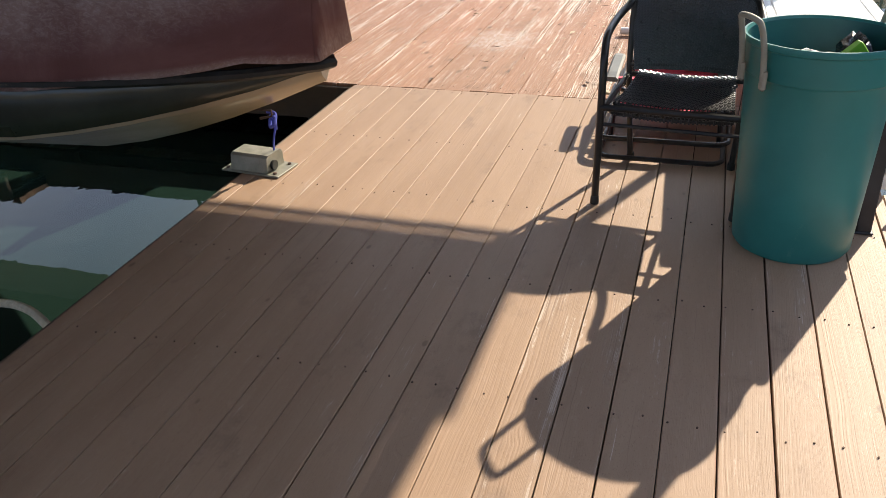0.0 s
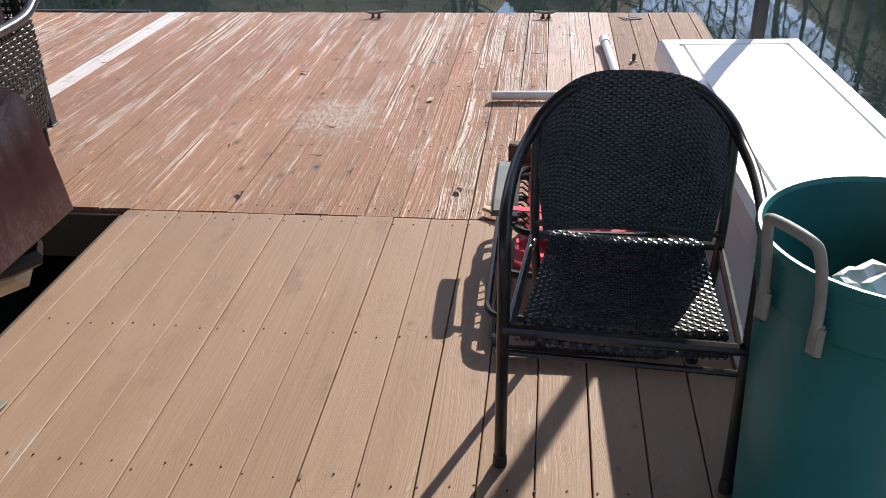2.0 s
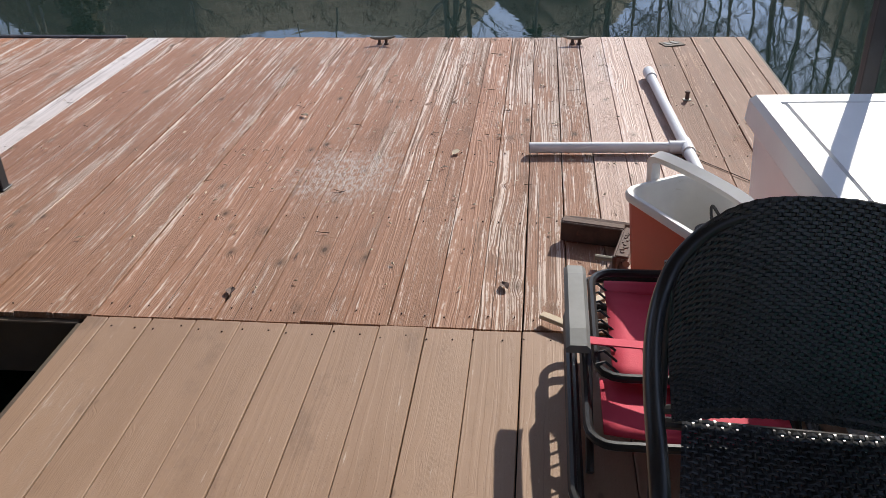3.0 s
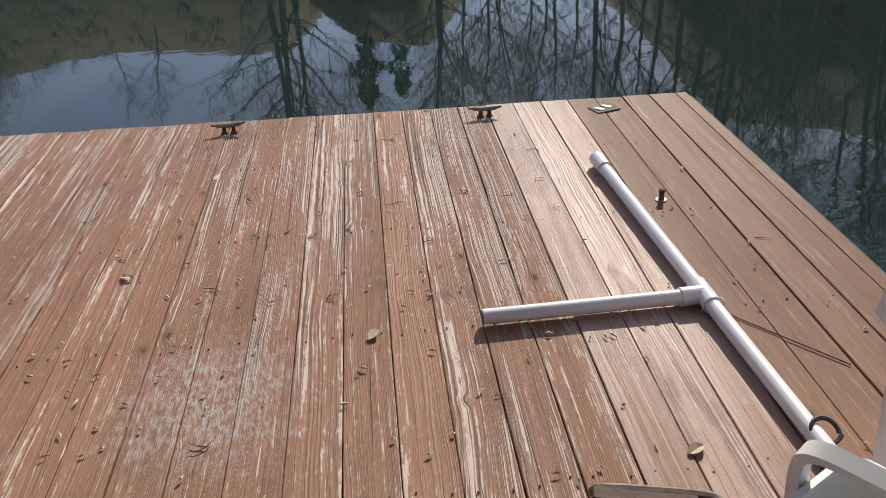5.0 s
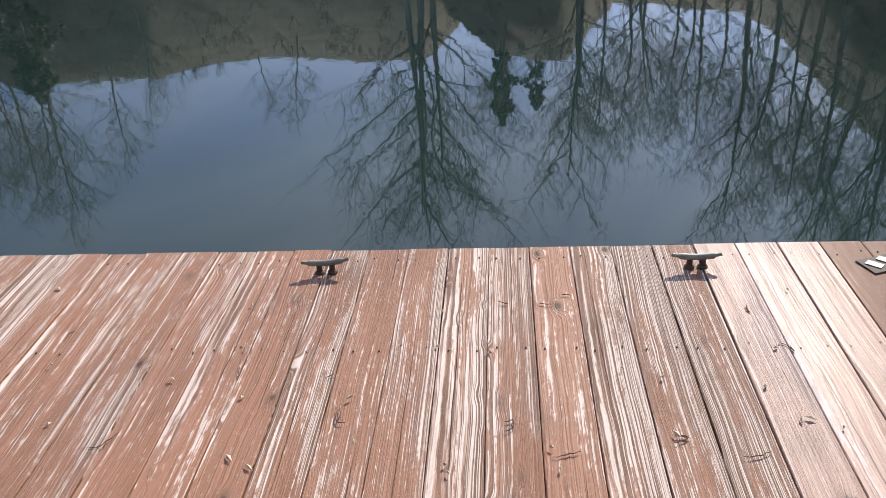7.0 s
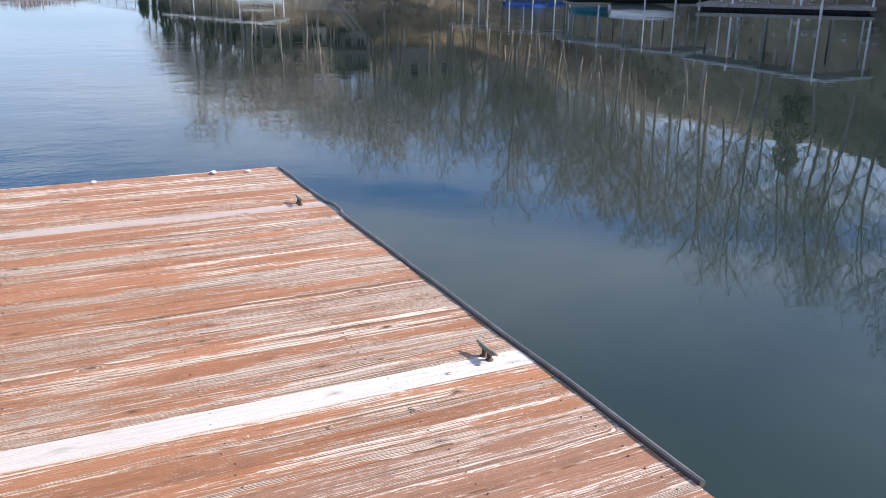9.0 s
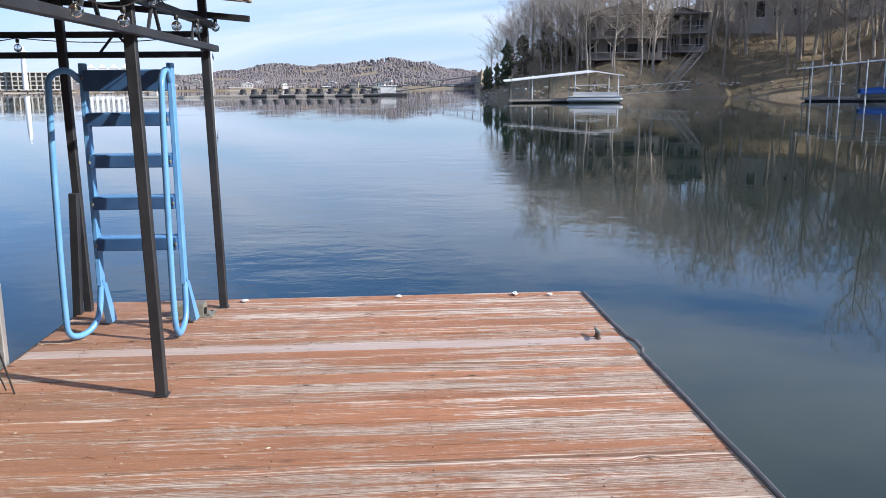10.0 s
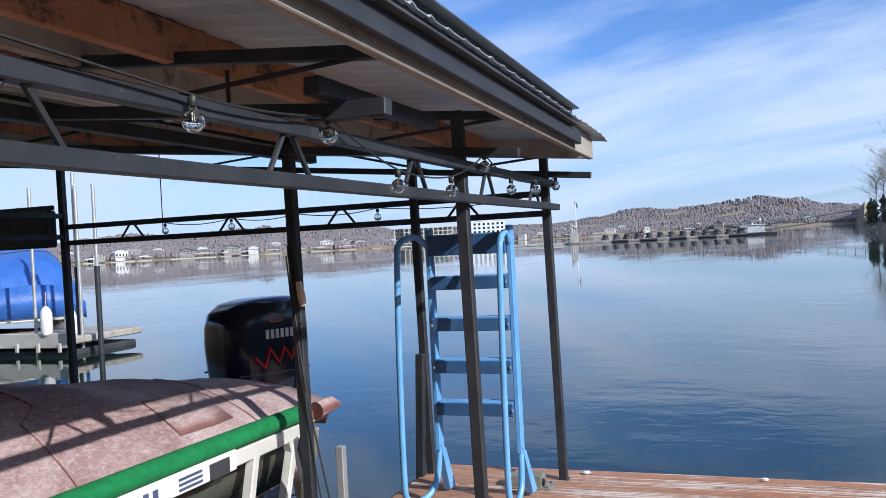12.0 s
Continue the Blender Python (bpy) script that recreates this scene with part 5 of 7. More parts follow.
# thin rod, bolt, and dark patches for the hole in the deck corner
single("thin_rod", Geo().tube([(2.07, 1.33, 0.004), (2.32, 1.02, 0.003)], 0.0020, 6), M_rust, "thin rusty rod lying on the deck", "rod")
t = thing("eye_bolt", (2.15, 2.08, 0.0), "small dark eye bolt in the deck board", "bolt")
part("washer", Geo().lathe((0, 0, 0), [(0.022, 0), (0.022, 0.004)], 14), M_galv, t)
part("stem", Geo().lathe((0, 0, 0.004), [(0.011, 0), (0.010, 0.03), (0.013, 0.032), (0.013, 0.04), (0.006, 0.044)], 10), M_rust, t)
# flat dark boxes stand in for the shaded depth of a broken hole
t = thing("deck_plate", (2.205, 3.09, 0.0), "dark flat patch standing for a broken hole in the deck corner", "plate", rz=20)
part("plate", Geo().box((0, 0, 0.003), (0.13, 0.09, 0.004), None, 0.001), M_joist, t, "", False)
for dx in (-0.03, 0.02):
    part("slot", Geo().box((dx, 0.01 * (dx > 0), 0.0065), (0.028, 0.05, 0.003), Matrix.Rotation(0.5, 3, "Z")), M_rubber, t, "", False)
single("cable_coil", Geo().tube([(2.10 + 0.035 * math.cos(a), 0.74 + 0.03 * math.sin(a), 0.03 + 0.004 * a + 0.02 * math.sin(a)) for a in (0.3 * k for k in range(20))], 0.006, 6), M_cord, "short coil of dark cable beside the dock box", "cable")

# rusty corner bracket
t = thing("corner_bracket", (1.70, 0.52, 0.0), "rusty iron dock corner bracket lying on the deck", "bracket", rz=-14)
part("long_plate", Geo().box((-0.10, 0, 0.037), (0.22, 0.014, 0.074), None, 0.003), M_rust, t, "", False)
part("short_plate", Geo().box((0.012, -0.10, 0.037), (0.014, 0.20, 0.074), None, 0.003), M_rust, t, "", False)
part("lip", Geo().box((-0.10, 0.022, 0.072), (0.22, 0.045, 0.01), None, 0.003), M_rust, t, "", False)
part("lip", Geo().box((0.034, -0.09, 0.072), (0.045, 0.21, 0.01), None, 0.003), M_rust, t, "", False)
part("bolt", Geo().tube([(0.0, -0.14, 0.03), (-0.06, -0.14, 0.03)], 0.010, 8), M_galv, t)
part("rolled_edge", Geo().tube(smooth_path([(-0.21, 0.040, 0.050), (-0.18, 0.040, 0.066), (0.02, 0.040, 0.068), (0.052, 0.015, 0.067), (0.055, -0.06, 0.066), (0.05, -0.19, 0.048)], 6), 0.013, 8), M_rust_pale, t, "weathered rolled edge")
for k in range(9):
    part("rust_flake", Geo().box((0.030 + rng.uniform(-0.012, 0.012), -0.03 - 0.017 * k, 0.0785), (rng.uniform(0.006, 0.016), rng.uniform(0.005, 0.01), 0.003), Matrix.Rotation(rng.uniform(0, 3), 3, "Z")), M_rust, t, "", False)

# folded lounger with red sling beneath and behind the wicker chair
lo = thing("folded_lounger", (0, 0, 0), "folded black tube lounger with red cloth sling lying on the deck", "folding chair")


def loop(x0, x1, y0, y1, z0, z1, r=0.06):
    base = rrect((x1 - x0) / 2, (y1 - y0) / 2, 0, r, 4)
    return [((x0 + x1) / 2 + x, (y0 + y1) / 2 + y, z0 + (z1 - z0) * (y + (y1 - y0) / 2) / (y1 - y0)) for x, y, z in base]


for x0, x1, y0, y1, z0, z1 in ((1.52, 2.05, -0.86, 0.0, 0.02, 0.02), (1.50, 2.07, -0.80, -0.02, 0.085, 0.10), (1.535, 2.035, -0.66, 0.02, 0.15, 0.17), (1.56, 2.01, -0.48, -0.05, 0.20, 0.235)):
    part("frame_loop", Geo().tube(loop(x0, x1, y0, y1, z0, z1), 0.0115, 8, True), M_frame, lo)
rows = [[(1.60 + 0.38 * i / 8, -0.46 + 0.36 * j / 6, 0.175 + 0.03 * j / 6 - 0.012 * math.sin(math.pi * i / 8) + 0.006 * noise.noise(Vector((i * 0.7, j * 0.7, 0)))) for i in range(9)] for j in range(7)]
part("sling", Geo().sheet(rows), M_red_cloth, lo, "bright red cloth sling", True, 0.006)
rows = [[(1.57 + 0.42 * i / 8, -0.62 + 0.20 * j / 4, 0.150 - 0.02 * math.sin(math.pi * i / 8)) for i in range(9)] for j in range(5)]
part("sling", Geo().sheet(rows), M_red_cloth, lo, "bright red cloth sling", True, 0.005)
rows = [[(1.60 + 0.40 * i / 6, -0.09 + 0.05 * j / 4, 0.19 + 0.01 * j / 4) for i in range(7)] for j in range(5)]
part("sling", Geo().sheet(rows), M_red_cloth, lo, "bright red cloth sling", True, 0.005)
part("strap", Geo().box((1.72, -0.40, 0.237), (0.42, 0.03, 0.004), Matrix.Rotation(-0.1, 3, "Z")), M_red_cloth, lo, "red strap", False)
for i in range(9):
    y = -0.45 + 0.045 * i
    part("bungee", Geo().tube([(1.555, y, 0.215), (1.58, y + 0.012, 0.215), (1.612, y + 0.004, 0.19)], 0.0035, 5), M_cord, lo)
for x in (1.515, 2.06):
    rings = [[(x + sx, y, z + sz) for sx, sz in ((-0.028, 0.0), (0.028, 0.0), (0.030, 0.012), (0.02, 0.022), (-0.02, 0.022), (-0.030, 0.012))] for y, z in ((-0.42, 0.225), (-0.36, 0.235), (-0.12, 0.25), (-0.07, 0.245))]
    part("armrest", Geo().loft(rings), M_grey_plastic, lo, "grey plastic armrest", False)
for x in (1.545, 2.03):
    part("hinge_bar", Geo().tube([(x, -0.62, 0.03), (x, -0.30, 0.20)], 0.010, 8), M_frame, lo)
for i, (p0, p1) in enumerate((((1.43, 0.045, 0.004), (1.56, -0.04, 0.02)), ((1.58, 0.10, 0.02), (1.66, 0.17, 0.03)))):
    d = Vector(p1) - Vector(p0)
    single("wood_lath", Geo().box((Vector(p0) + Vector(p1)) / 2 + Vector((0, 0, 0.012)), (d.length, 0.028, 0.014), Matrix.Rotation(math.atan2(d.y, d.x), 3, "Z"), 0.002), M_stickwood, "short pale lath beside the folded lounger", "lath", smooth=False)

# low wicker armchair by the post
t = thing("wicker_lounge_chair", (-0.95, 0.31, 0.0), "dark grey wicker lounge chair with a black cushion by the post", "chair", rz=4)


def side(u, v):
    return Vector((0.30 + 0.05 * v + 0.02 * math.sin(math.pi * v), -0.30 + 0.62 * u, 0.10 + 0.50 * v))


def rear(u, v):
    return Vector((0.30 - 0.60 * u, 0.32 + 0.10 * v, 0.10 + 0.72 * v))


def front(u, v):
    return Vector((-0.30 + 0.60 * u, -0.30, 0.10 + 0.26 * v))


for fn, nm in ((side, "side_panel"), (rear, "back_panel"), (front, "front_panel")):
    weave(fn, 22, 22, 0.0085, 0.005, M_wicker, nm, t)
weave(lambda u, v: Vector((-0.30 - 0.05 * v, 0.32 - 0.62 * u, 0.10 + 0.50 * v)), 22, 22, 0.0085, 0.005, M_wicker, "side_panel", t)
for sx in (-1, 1):
    part("arm_roll", Geo().tube(smooth_path([(sx * 0.345, -0.32, 0.55), (sx * 0.36, -0.28, 0.605), (sx * 0.36, 0.2, 0.615), (sx * 0.34, 0.40, 0.66)], 6), 0.024, 10), M_wicker, t)
    part("band", Geo().tube(smooth_path([(sx * 0.325, -0.305, 0.30), (sx * 0.338, 0.0, 0.31), (sx * 0.335, 0.33, 0.32)], 5), 0.009, 8), M_wicker, t)
    for yy in (-0.27, 0.29):
        part("leg", Geo().tube([(sx * 0.285, yy, 0.0), (sx * 0.285, yy, 0.14)], [0.013, 0.018], 10), M_frame, t)
part("cushion", Geo().loft([rrect(0.26, 0.27, 0.30, 0.06), rrect(0.285, 0.295, 0.33, 0.07), rrect(0.285, 0.295, 0.42, 0.07), rrect(0.25, 0.26, 0.45, 0.06)]), M_bag, t, "black cushion")
part("back_cushion", Geo().loft([[(x, y + 0.21 + 0.02 * (z - 0.45), z) for x, y, z in rrect(0.27, 0.07, zz, 0.05)] for zz in (0.45, 0.52, 0.78, 0.84)]), M_bag, t, "black cushion")

# ---------------------------------------------------------------- hanging things


def bulb(x, y, z, r=0.026):
    t = thing("string_light_bulb", (x, y, z), "clear glass globe bulb hanging from the truss", "light bulb", "string light bulbs")
    part("socket", Geo().lathe((0, 0, -0.026), [(0.009, 0.0), (0.0115, 0.004), (0.0115, 0.02), (0.007, 0.026)], 12), M_rubber, t)
    prof = [(0.008, 0.0)] + [(r * math.sin(a), -0.008 - r + r * math.cos(a)) for a in (0.32 + (math.pi - 0.34) * k / 12 for k in range(13))]
    gl = part("globe", Geo().lathe((0, 0, -0.024), prof, 20), M_glass, t, "clear glass globe")
    gl.visible_shadow = False
    part("filament", Geo().tube([(-0.004, 0, -0.03), (-0.006, 0, -0.06), (0.006, 0, -0.06), (0.004, 0, -0.03)], 0.0012, 5), M_galv, t)


upper = [(-2.12, 0.765, 1.927), (-2.755, 0.765, 1.96), (-4.27, 0.765, 1.97), (-5.75, 0.765, 1.945)]
lower = [(-3.25, 0.765, 1.834), (-3.80, 0.765, 1.84), (-4.71, 0.765, 1.882), (-5.22, 0.765, 1.90)]
hung = upper + lower
for p in hung:
    bulb(*p)
for y in (-2.35, -1.75, -1.2, -0.55):
    bulb(-5.95, y, 1.835, 0.026)
geo = Geo()
run = [upper[0], upper[1], lower[0], lower[1], upper[2], lower[2], lower[3], upper[3]]
for a, b in zip(run, run[1:]):
    m = ((a[0] + b[0]) / 2, 0.77, (a[2] + b[2]) / 2 - 0.03)
    geo.tube(arc(a, m, b, 8), 0.0035, 5)
geo.tube([upper[0], (-1.2, 0.77, 1.97), (0.4, 0.77, 1.97)], 0.0035, 5)
for y0, y1 in ((-2.35, -1.75), (-1.75, -1.2), (-1.2, -0.55), (-0.55, 0.5)):
    geo.tube(arc((-5.95, y0, 1.84), (-5.95, (y0 + y1) / 2, 1.78), (-5.95, y1, 1.84), 8), 0.0035, 5)
single("string_light_wire", geo, M_cord, "black wire of the string lights looped along the trusses", "light wire")
# paddle and lines on the slip post
t = thing("paddle", (-4.22, -0.25, 1.30), "small wooden-handled net pole hanging on the slip post", "paddle")
part("shaft", Geo().tube([(0.0, 0, 0.46), (0.015, 0.03, 0.30), (0.03, 0.06, 0.12)], 0.010, 8), M_rubber, t)
part("grip", Geo().tube([(0.03, 0.06, 0.12), (0.035, 0.075, 0.05), (0.04, 0.085, 0.0)], [0.015, 0.020, 0.014], 10), M_stickwood, t, "varnished wooden grip")
geo = Geo()
geo.tube(smooth_path([(-4.22, -0.26, 1.6), (-4.2, -0.2, 1.0), (-4.24, -0.12, 0.4), (-4.3, -0.06, 0.0)], 6), 0.005, 5)
geo.tube(smooth_path([(-4.22, -0.27, 1.55), (-4.22, -0.22, 0.9), (-4.26, -0.16, 0.3), (-4.3, -0.1, 0.02)], 6), 0.004, 5)
single("hanging_line", geo, M_cord, "thin dark lines hanging from the slip post", "line")
geo = Geo().tube([(-4.6, -1.3, 2.2), (-4.6, -1.3, 1.72)], 0.003, 5)
single("pull_cord", geo, M_cord, "thin cord hanging from the roof", "cord")
t = thing("strip_light", (-2.9, -0.34, 2.18), "old white fluorescent strip light under the roof sheets", "strip light", rz=0)
part("housing", Geo().box((0, 0, 0.02), (1.25, 0.11, 0.05), None, 0.006), M_cool_white, t, "", False)
for dy in (-0.03, 0.03):
    part("tube", Geo().tube([(-0.58, dy, -0.02), (0.58, dy, -0.02)], 0.013, 10), M_pvc, t)
    for sx in (-0.6, 0.6):
        part("tube_holder", Geo().box((sx, dy, -0.015), (0.03, 0.03, 0.05), None, 0.003), M_cool_white, t, "", False)
t = thing("hanging_cabinet", (-5.9, -3.85, 1.70), "dark flat box mounted under the far truss", "box")
part("box_body", Geo().box((0, 0, 0.15), (0.12, 0.85, 0.30), None, 0.01), M_steel, t, "", False)
part("box_rail", Geo().box((0, 0, 0.32), (0.04, 0.9, 0.04), None, 0.004), M_steel, t, "", False)

# ---------------------------------------------------------------- old side dock east of the walkway
side_dock = thing("side_dock", (0, 0, 0), "side dock of old weathered boards with mossy gaps", "floor", kind="structure")
for i in range(8):
    x = X_EAST + 0.085 + 0.148 * i
    near = i in (0, 1, 2, 3)
    me = plank_mesh("plank", M_walk, 0.138, 0.48, 0.04, 0.006)
    lay(me, x, -1.15, -0.035, side_dock, rng.uniform(-0.6, 0.6), rng.uniform(-0.3, 0.3))
    if i != 1:
        me = plank_mesh("plank", (M_white, M_grey, M_moss, M_grey, M_grey, M_moss, M_grey, M_grey)[i], 0.135 if i else 0.145, 3.2, 0.06, 0.010)
        lay(me, x + (0.02 if i else 0.0), -3.05, -0.045 if i else -0.02, side_dock, rng.uniform(-1, 1), rng.uniform(-0.2, 0.2))
single("dock_angle", Geo().box((3.4, -1.42, 0.01), (1.5, 0.05, 0.06), Matrix.Rotation(-0.02, 3, "Z"), 0.004), M_steel, "black steel bar lying across the side dock", "bar", smooth=False)
single("grey_hose", Geo().tube(smooth_path([(2.66, -1.22, 0.05), (2.9, -1.34, 0.03), (3.3, -1.38, 0.03), (4.0, -1.34, 0.03)], 8), 0.016, 10), M_rubber_worn, "grey hose lying over the side dock", "hose")
single("side_dock_float", Geo().box((3.3, -2.8, -0.4), (1.2, 3.0, 0.4), None, 0.03), M_float, "dark plastic float under the side dock", "dock float", kind="structure")

# litter
geo = Geo()
for i in range(230):
    x, y = rng.uniform(-5.9, 2.55), rng.uniform(0.1, 3.1)
    if rng.random() < 0.55:
        x = rng.gauss(0.8, 0.9); y = rng.gauss(1.5, 0.7)
    if not (-5.9 < x < 2.5 and 0.05 < y < 3.15):
        continue
    l, w2 = rng.uniform(0.006, 0.018), rng.uniform(0.003, 0.007)
    a = rng.uniform(0, 6.3)
    m = Matrix.Rotation(a, 3, "Z") @ Matrix.Rotation(rng.uniform(-0.3, 0.3), 3, "X")
    c = Vector((x, y, 0.006))
    geo.add([c + m @ Vector(p) for p in ((-l, 0, 0), (0, -w2, 0.003), (l, 0, 0.002), (0, w2, 0.003), (0, 0, 0.007))], [(0, 1, 4), (1, 2, 4), (2, 3, 4), (3, 0, 4), (3, 2, 1, 0)])
single("dry_seed_litter", geo, M_stickwood, "dry pale seeds and wood chips strewn over the deck", "litter", kind="stuff")
geo = Geo()
for i in range(55):
    x, y = rng.gauss(0.4, 1.6), rng.uniform(0.1, 3.0)
    if not (-5.8 < x < 2.5):
        continue
    for k in range(rng.choice((1, 2, 3))):
        a, l = rng.uniform(0, 6.3), rng.uniform(0.008, 0.030)
        p = Vector((x, y, 0.0045))
        pts = [p]
        for q in range(4):
            a += rng.uniform(-0.7, 0.7)
            pts.append(pts[-1] + Vector((math.cos(a), math.sin(a), rng.uniform(-0.02, 0.04))) * l * 0.5)
        geo.tube(pts, [0.0016, 0.0015, 0.0012, 0.0010, 0.0006], 5)
single("dry_twigs", geo, M_rust, "thin dark dry twigs scattered over the deck", "twigs", kind="stuff")
t_leaf = [(1.31, 0.235, 0.4), (0.25, 1.79, 1.0), (1.794, 0.755, 2.0), (1.05, 1.34, 2.6), (0.42, 0.15, 0.2)]
for x, y, a in t_leaf:
    rows = [[(0.016 * (i - 1) * math.sin(math.pi * (j + 0.4) / 5.6), 0.010 * (j - 2.5), 0.006 + 0.006 * abs(i - 1) + 0.003 * math.sin(j)) for i in range(3)] for j in range(6)]
    ob = single("dry_leaf", Geo().sheet(rows), M_rust if a < 0.5 else M_stickwood, "curled dry brown leaf on the deck", "leaf", "leaves on the deck", at=(x, y, 0.0), rz=math.degrees(a))

# ---------------------------------------------------------------- trees
def grow(seed, height, spread, limbs=8, lean=0.0, twigs=True, start=0.28):
    """Trunk with limbs, and the fine crown, as two sets of tapered sticks."""
    r = random.Random(seed)
    wood, fine = Geo(), Geo()

    def stick(geo, p, d, length, r0, r1, n, sides, wander):
        pts, rad = [p.copy()], [r0]
        d = d.normalized()
        for i in range(n):
            d = (d + Vector((r.gauss(0, wander), r.gauss(0, wander), r.gauss(0, wander * 0.6) + 0.05))).normalized()
            pts.append(pts[-1] + d * length / n)
            rad.append(r0 + (r1 - r0) * (i + 1) / n)
        geo.tube(pts, rad, sides)
        return pts, d

    tr = 0.0125 * height
    trunk, _ = stick(wood, Vector((0, 0, -0.4)), Vector((lean, 0.02, 1)), height * 0.86, tr, tr * 0.16, 9, 7, 0.05)
    for i in range(limbs):
        k = start + (0.96 - start) * (i + r.random() * 0.6) / limbs
        idx = min(8, int(k * 9))
        p = trunk[idx].lerp(trunk[idx + 1], k * 9 - idx) if idx < 9 else trunk[9]
        az = i * 2.4 + r.uniform(-0.5, 0.5)
        up = 0.28 + 0.8 * k
        ln = spread * (1.22 - 0.6 * k) * r.uniform(0.75, 1.2)
        lp, ld = stick(wood, p, Vector((math.cos(az), math.sin(az), up)), ln, tr * 0.42 * (1.1 - 0.6 * k), tr * 0.07, 6, 5, 0.13)
        for j in range(8):
            q = lp[1 + j % 5].lerp(lp[min(6, 2 + j % 5)], r.random())
            a2 = r.uniform(0, 6.28)
            sd = (ld * 0.6 + Vector((math.cos(a2), math.sin(a2), r.uniform(0.2, 0.9)))).normalized()
            sp, sdd = stick(fine, q, sd, ln * r.uniform(0.35, 0.6), tr * 0.10, tr * 0.03, 3, 4, 0.16)
            if twigs:
                for m in range(7):
                    q2 = sp[r.randint(1, 3)]
                    a3 = r.uniform(0, 6.28)
                    td = (sdd * 0.7 + Vector((math.cos(a3), math.sin(a3), r.uniform(-0.1, 0.9)))).normalized()
                    tp, tdd = stick(fine, q2, td, ln * r.uniform(0.16, 0.32), tr * 0.045, tr * 0.014, 2, 3, 0.2)
                    for s_ in range(3):
                        a4 = r.uniform(0, 6.28)
                        stick(fine, tp[r.randint(0, 2)], tdd + Vector((math.cos(a4), math.sin(a4), r.uniform(0, 0.8))), ln * r.uniform(0.08, 0.16), tr * 0.026, tr * 0.010, 1, 3, 0.1)
    return wood, fine


def cedar(seed, height, width, thin=1.0):
    r = random.Random(seed)
    wood, leaf = Geo(), Geo()
    wood.tube([(0, 0, -0.3), (0.05, 0.02, height * 0.5), (0, 0, height * 0.95)], [0.016 * height, 0.009 * height, 0.02], 7)
    for i in range(int(620 * thin)):
        k = r.random() ** 0.8
        z = height * (0.10 + 0.9 * k)
        rad = width * min(1.0, 3.5 * (1.02 - k)) ** 0.6 * (1.15 - 0.55 * k) * (0.35 + k if k < 0.35 else 1.0 - 0.3 * k) * (0.45 + 0.55 * r.random()) * (0.8 + 0.3 * math.sin(z * 2.1 + seed))
        a = r.uniform(0, 6.28)
        c = Vector((rad * math.cos(a), rad * math.sin(a), z))
        s = height * r.uniform(0.018, 0.042)
        m = Matrix.Rotation(r.uniform(0, 6.28), 3, "Z") @ Matrix.Rotation(r.uniform(-1, 1), 3, "X")
        leaf.add([c + m @ (Vector(p) * s) for p in ((-1.0, 0, 0), (0.2, -0.8, 0.1), (1.1, 0.1, -0.1), (0, 0.8, 0.2), (0.1, 0, 0.9), (0, 0.1, -0.7))], [(0, 1, 4), (1, 2, 4), (2, 3, 4), (3, 0, 4), (1, 0, 5), (2, 1, 5), (3, 2, 5), (0, 3, 5)])
    return wood, leaf


def tree(name, wood, fine, leaf_mat, label, cat, group):
    t = thing(name, (0, 0, -400), label, cat, group)
    part("trunk", wood, M_bark, t)
    part("crown", fine, leaf_mat, t)
    return t


kinds = []
for sd, hgt, spr, lb in ((1, 17, 6.4, 11), (2, 14, 6.2, 10), (3, 19, 6.2, 12), (4, 12, 5.6, 10)):
    w_, f_ = grow(sd, hgt, spr, lb, 0.04 * (sd - 2))
    kinds.append(tree("bare_tree", w_, f_, M_twig, "leafless grey-brown oak on the wooded bank", "tree", "bare trees on the banks"))
    kinds[-1]["height"] = hgt * 1.08
w_, f_ = cedar(5, 9.5, 2.3)
cedar_a = tree("cedar_tree", w_, f_, M_cedar, "dark green cedar among bare trees on the bank", "tree", "cedars on the banks")
w_, f_ = cedar(6, 8.0, 2.7, 0.8)
cedar_b = tree("brown_cedar_tree", w_, f_, M_cedar_brown, "brownish winter cedar on the wooded bank", "tree", "cedars on the banks")


def stand(az, r, src, rz, s=1.0):
    x, y = r * math.cos(radians(az)), r * math.sin(radians(az))
    src.scale = (s, s, s)
    ob = copy_thing(src, pose(x, y, land(x, y), 0, 0, rz))
    src.scale = (1, 1, 1)
    return ob


tr = random.Random(21)
# far bank of the cove, north of the deck, and the west bank with its headland
for az0, az1, count in ((20, 58, 34), (58, 84, 24), (84, 92, 2), (99, 118, 4), (118, 140, 30), (140, 158, 46), (158, 172.4, 46)):
    for i in range(count):
        az = az0 + (az1 - az0) * (i + tr.random()) / count
        d = tr.choice((3, 7, 12, 18, 26, 36)) + tr.uniform(0, 4)
        k_ = tr.uniform(0.75, 1.15)
        src = tr.choice(kinds)
        if az < 119 and az > 96:
            k_ *= 0.5
        elif 100 < az < 150:
            k_ *= 0.85 + 0.5 * min(1.0, (az - 119) / 20)
        elif az < 84:
            d = d * 0.5 + 1
        if az > 152:
            # the crowns step down towards the tip of the headland
            d = d * 0.75 + 3
            if 158.6 < az < 165.6 and d < 22:
                d += 20
            r_ = shore(az) + d
            crest = 12.0 + min(22.0, (173.2 - az) * 1.55)
            k_ = tr.uniform(0.72, 1.02) * (crest - land(r_ * math.cos(radians(az)), r_ * math.sin(radians(az)))) / src["height"]
        stand(az, shore(az) + d, src, tr.uniform(0, 360), k_)
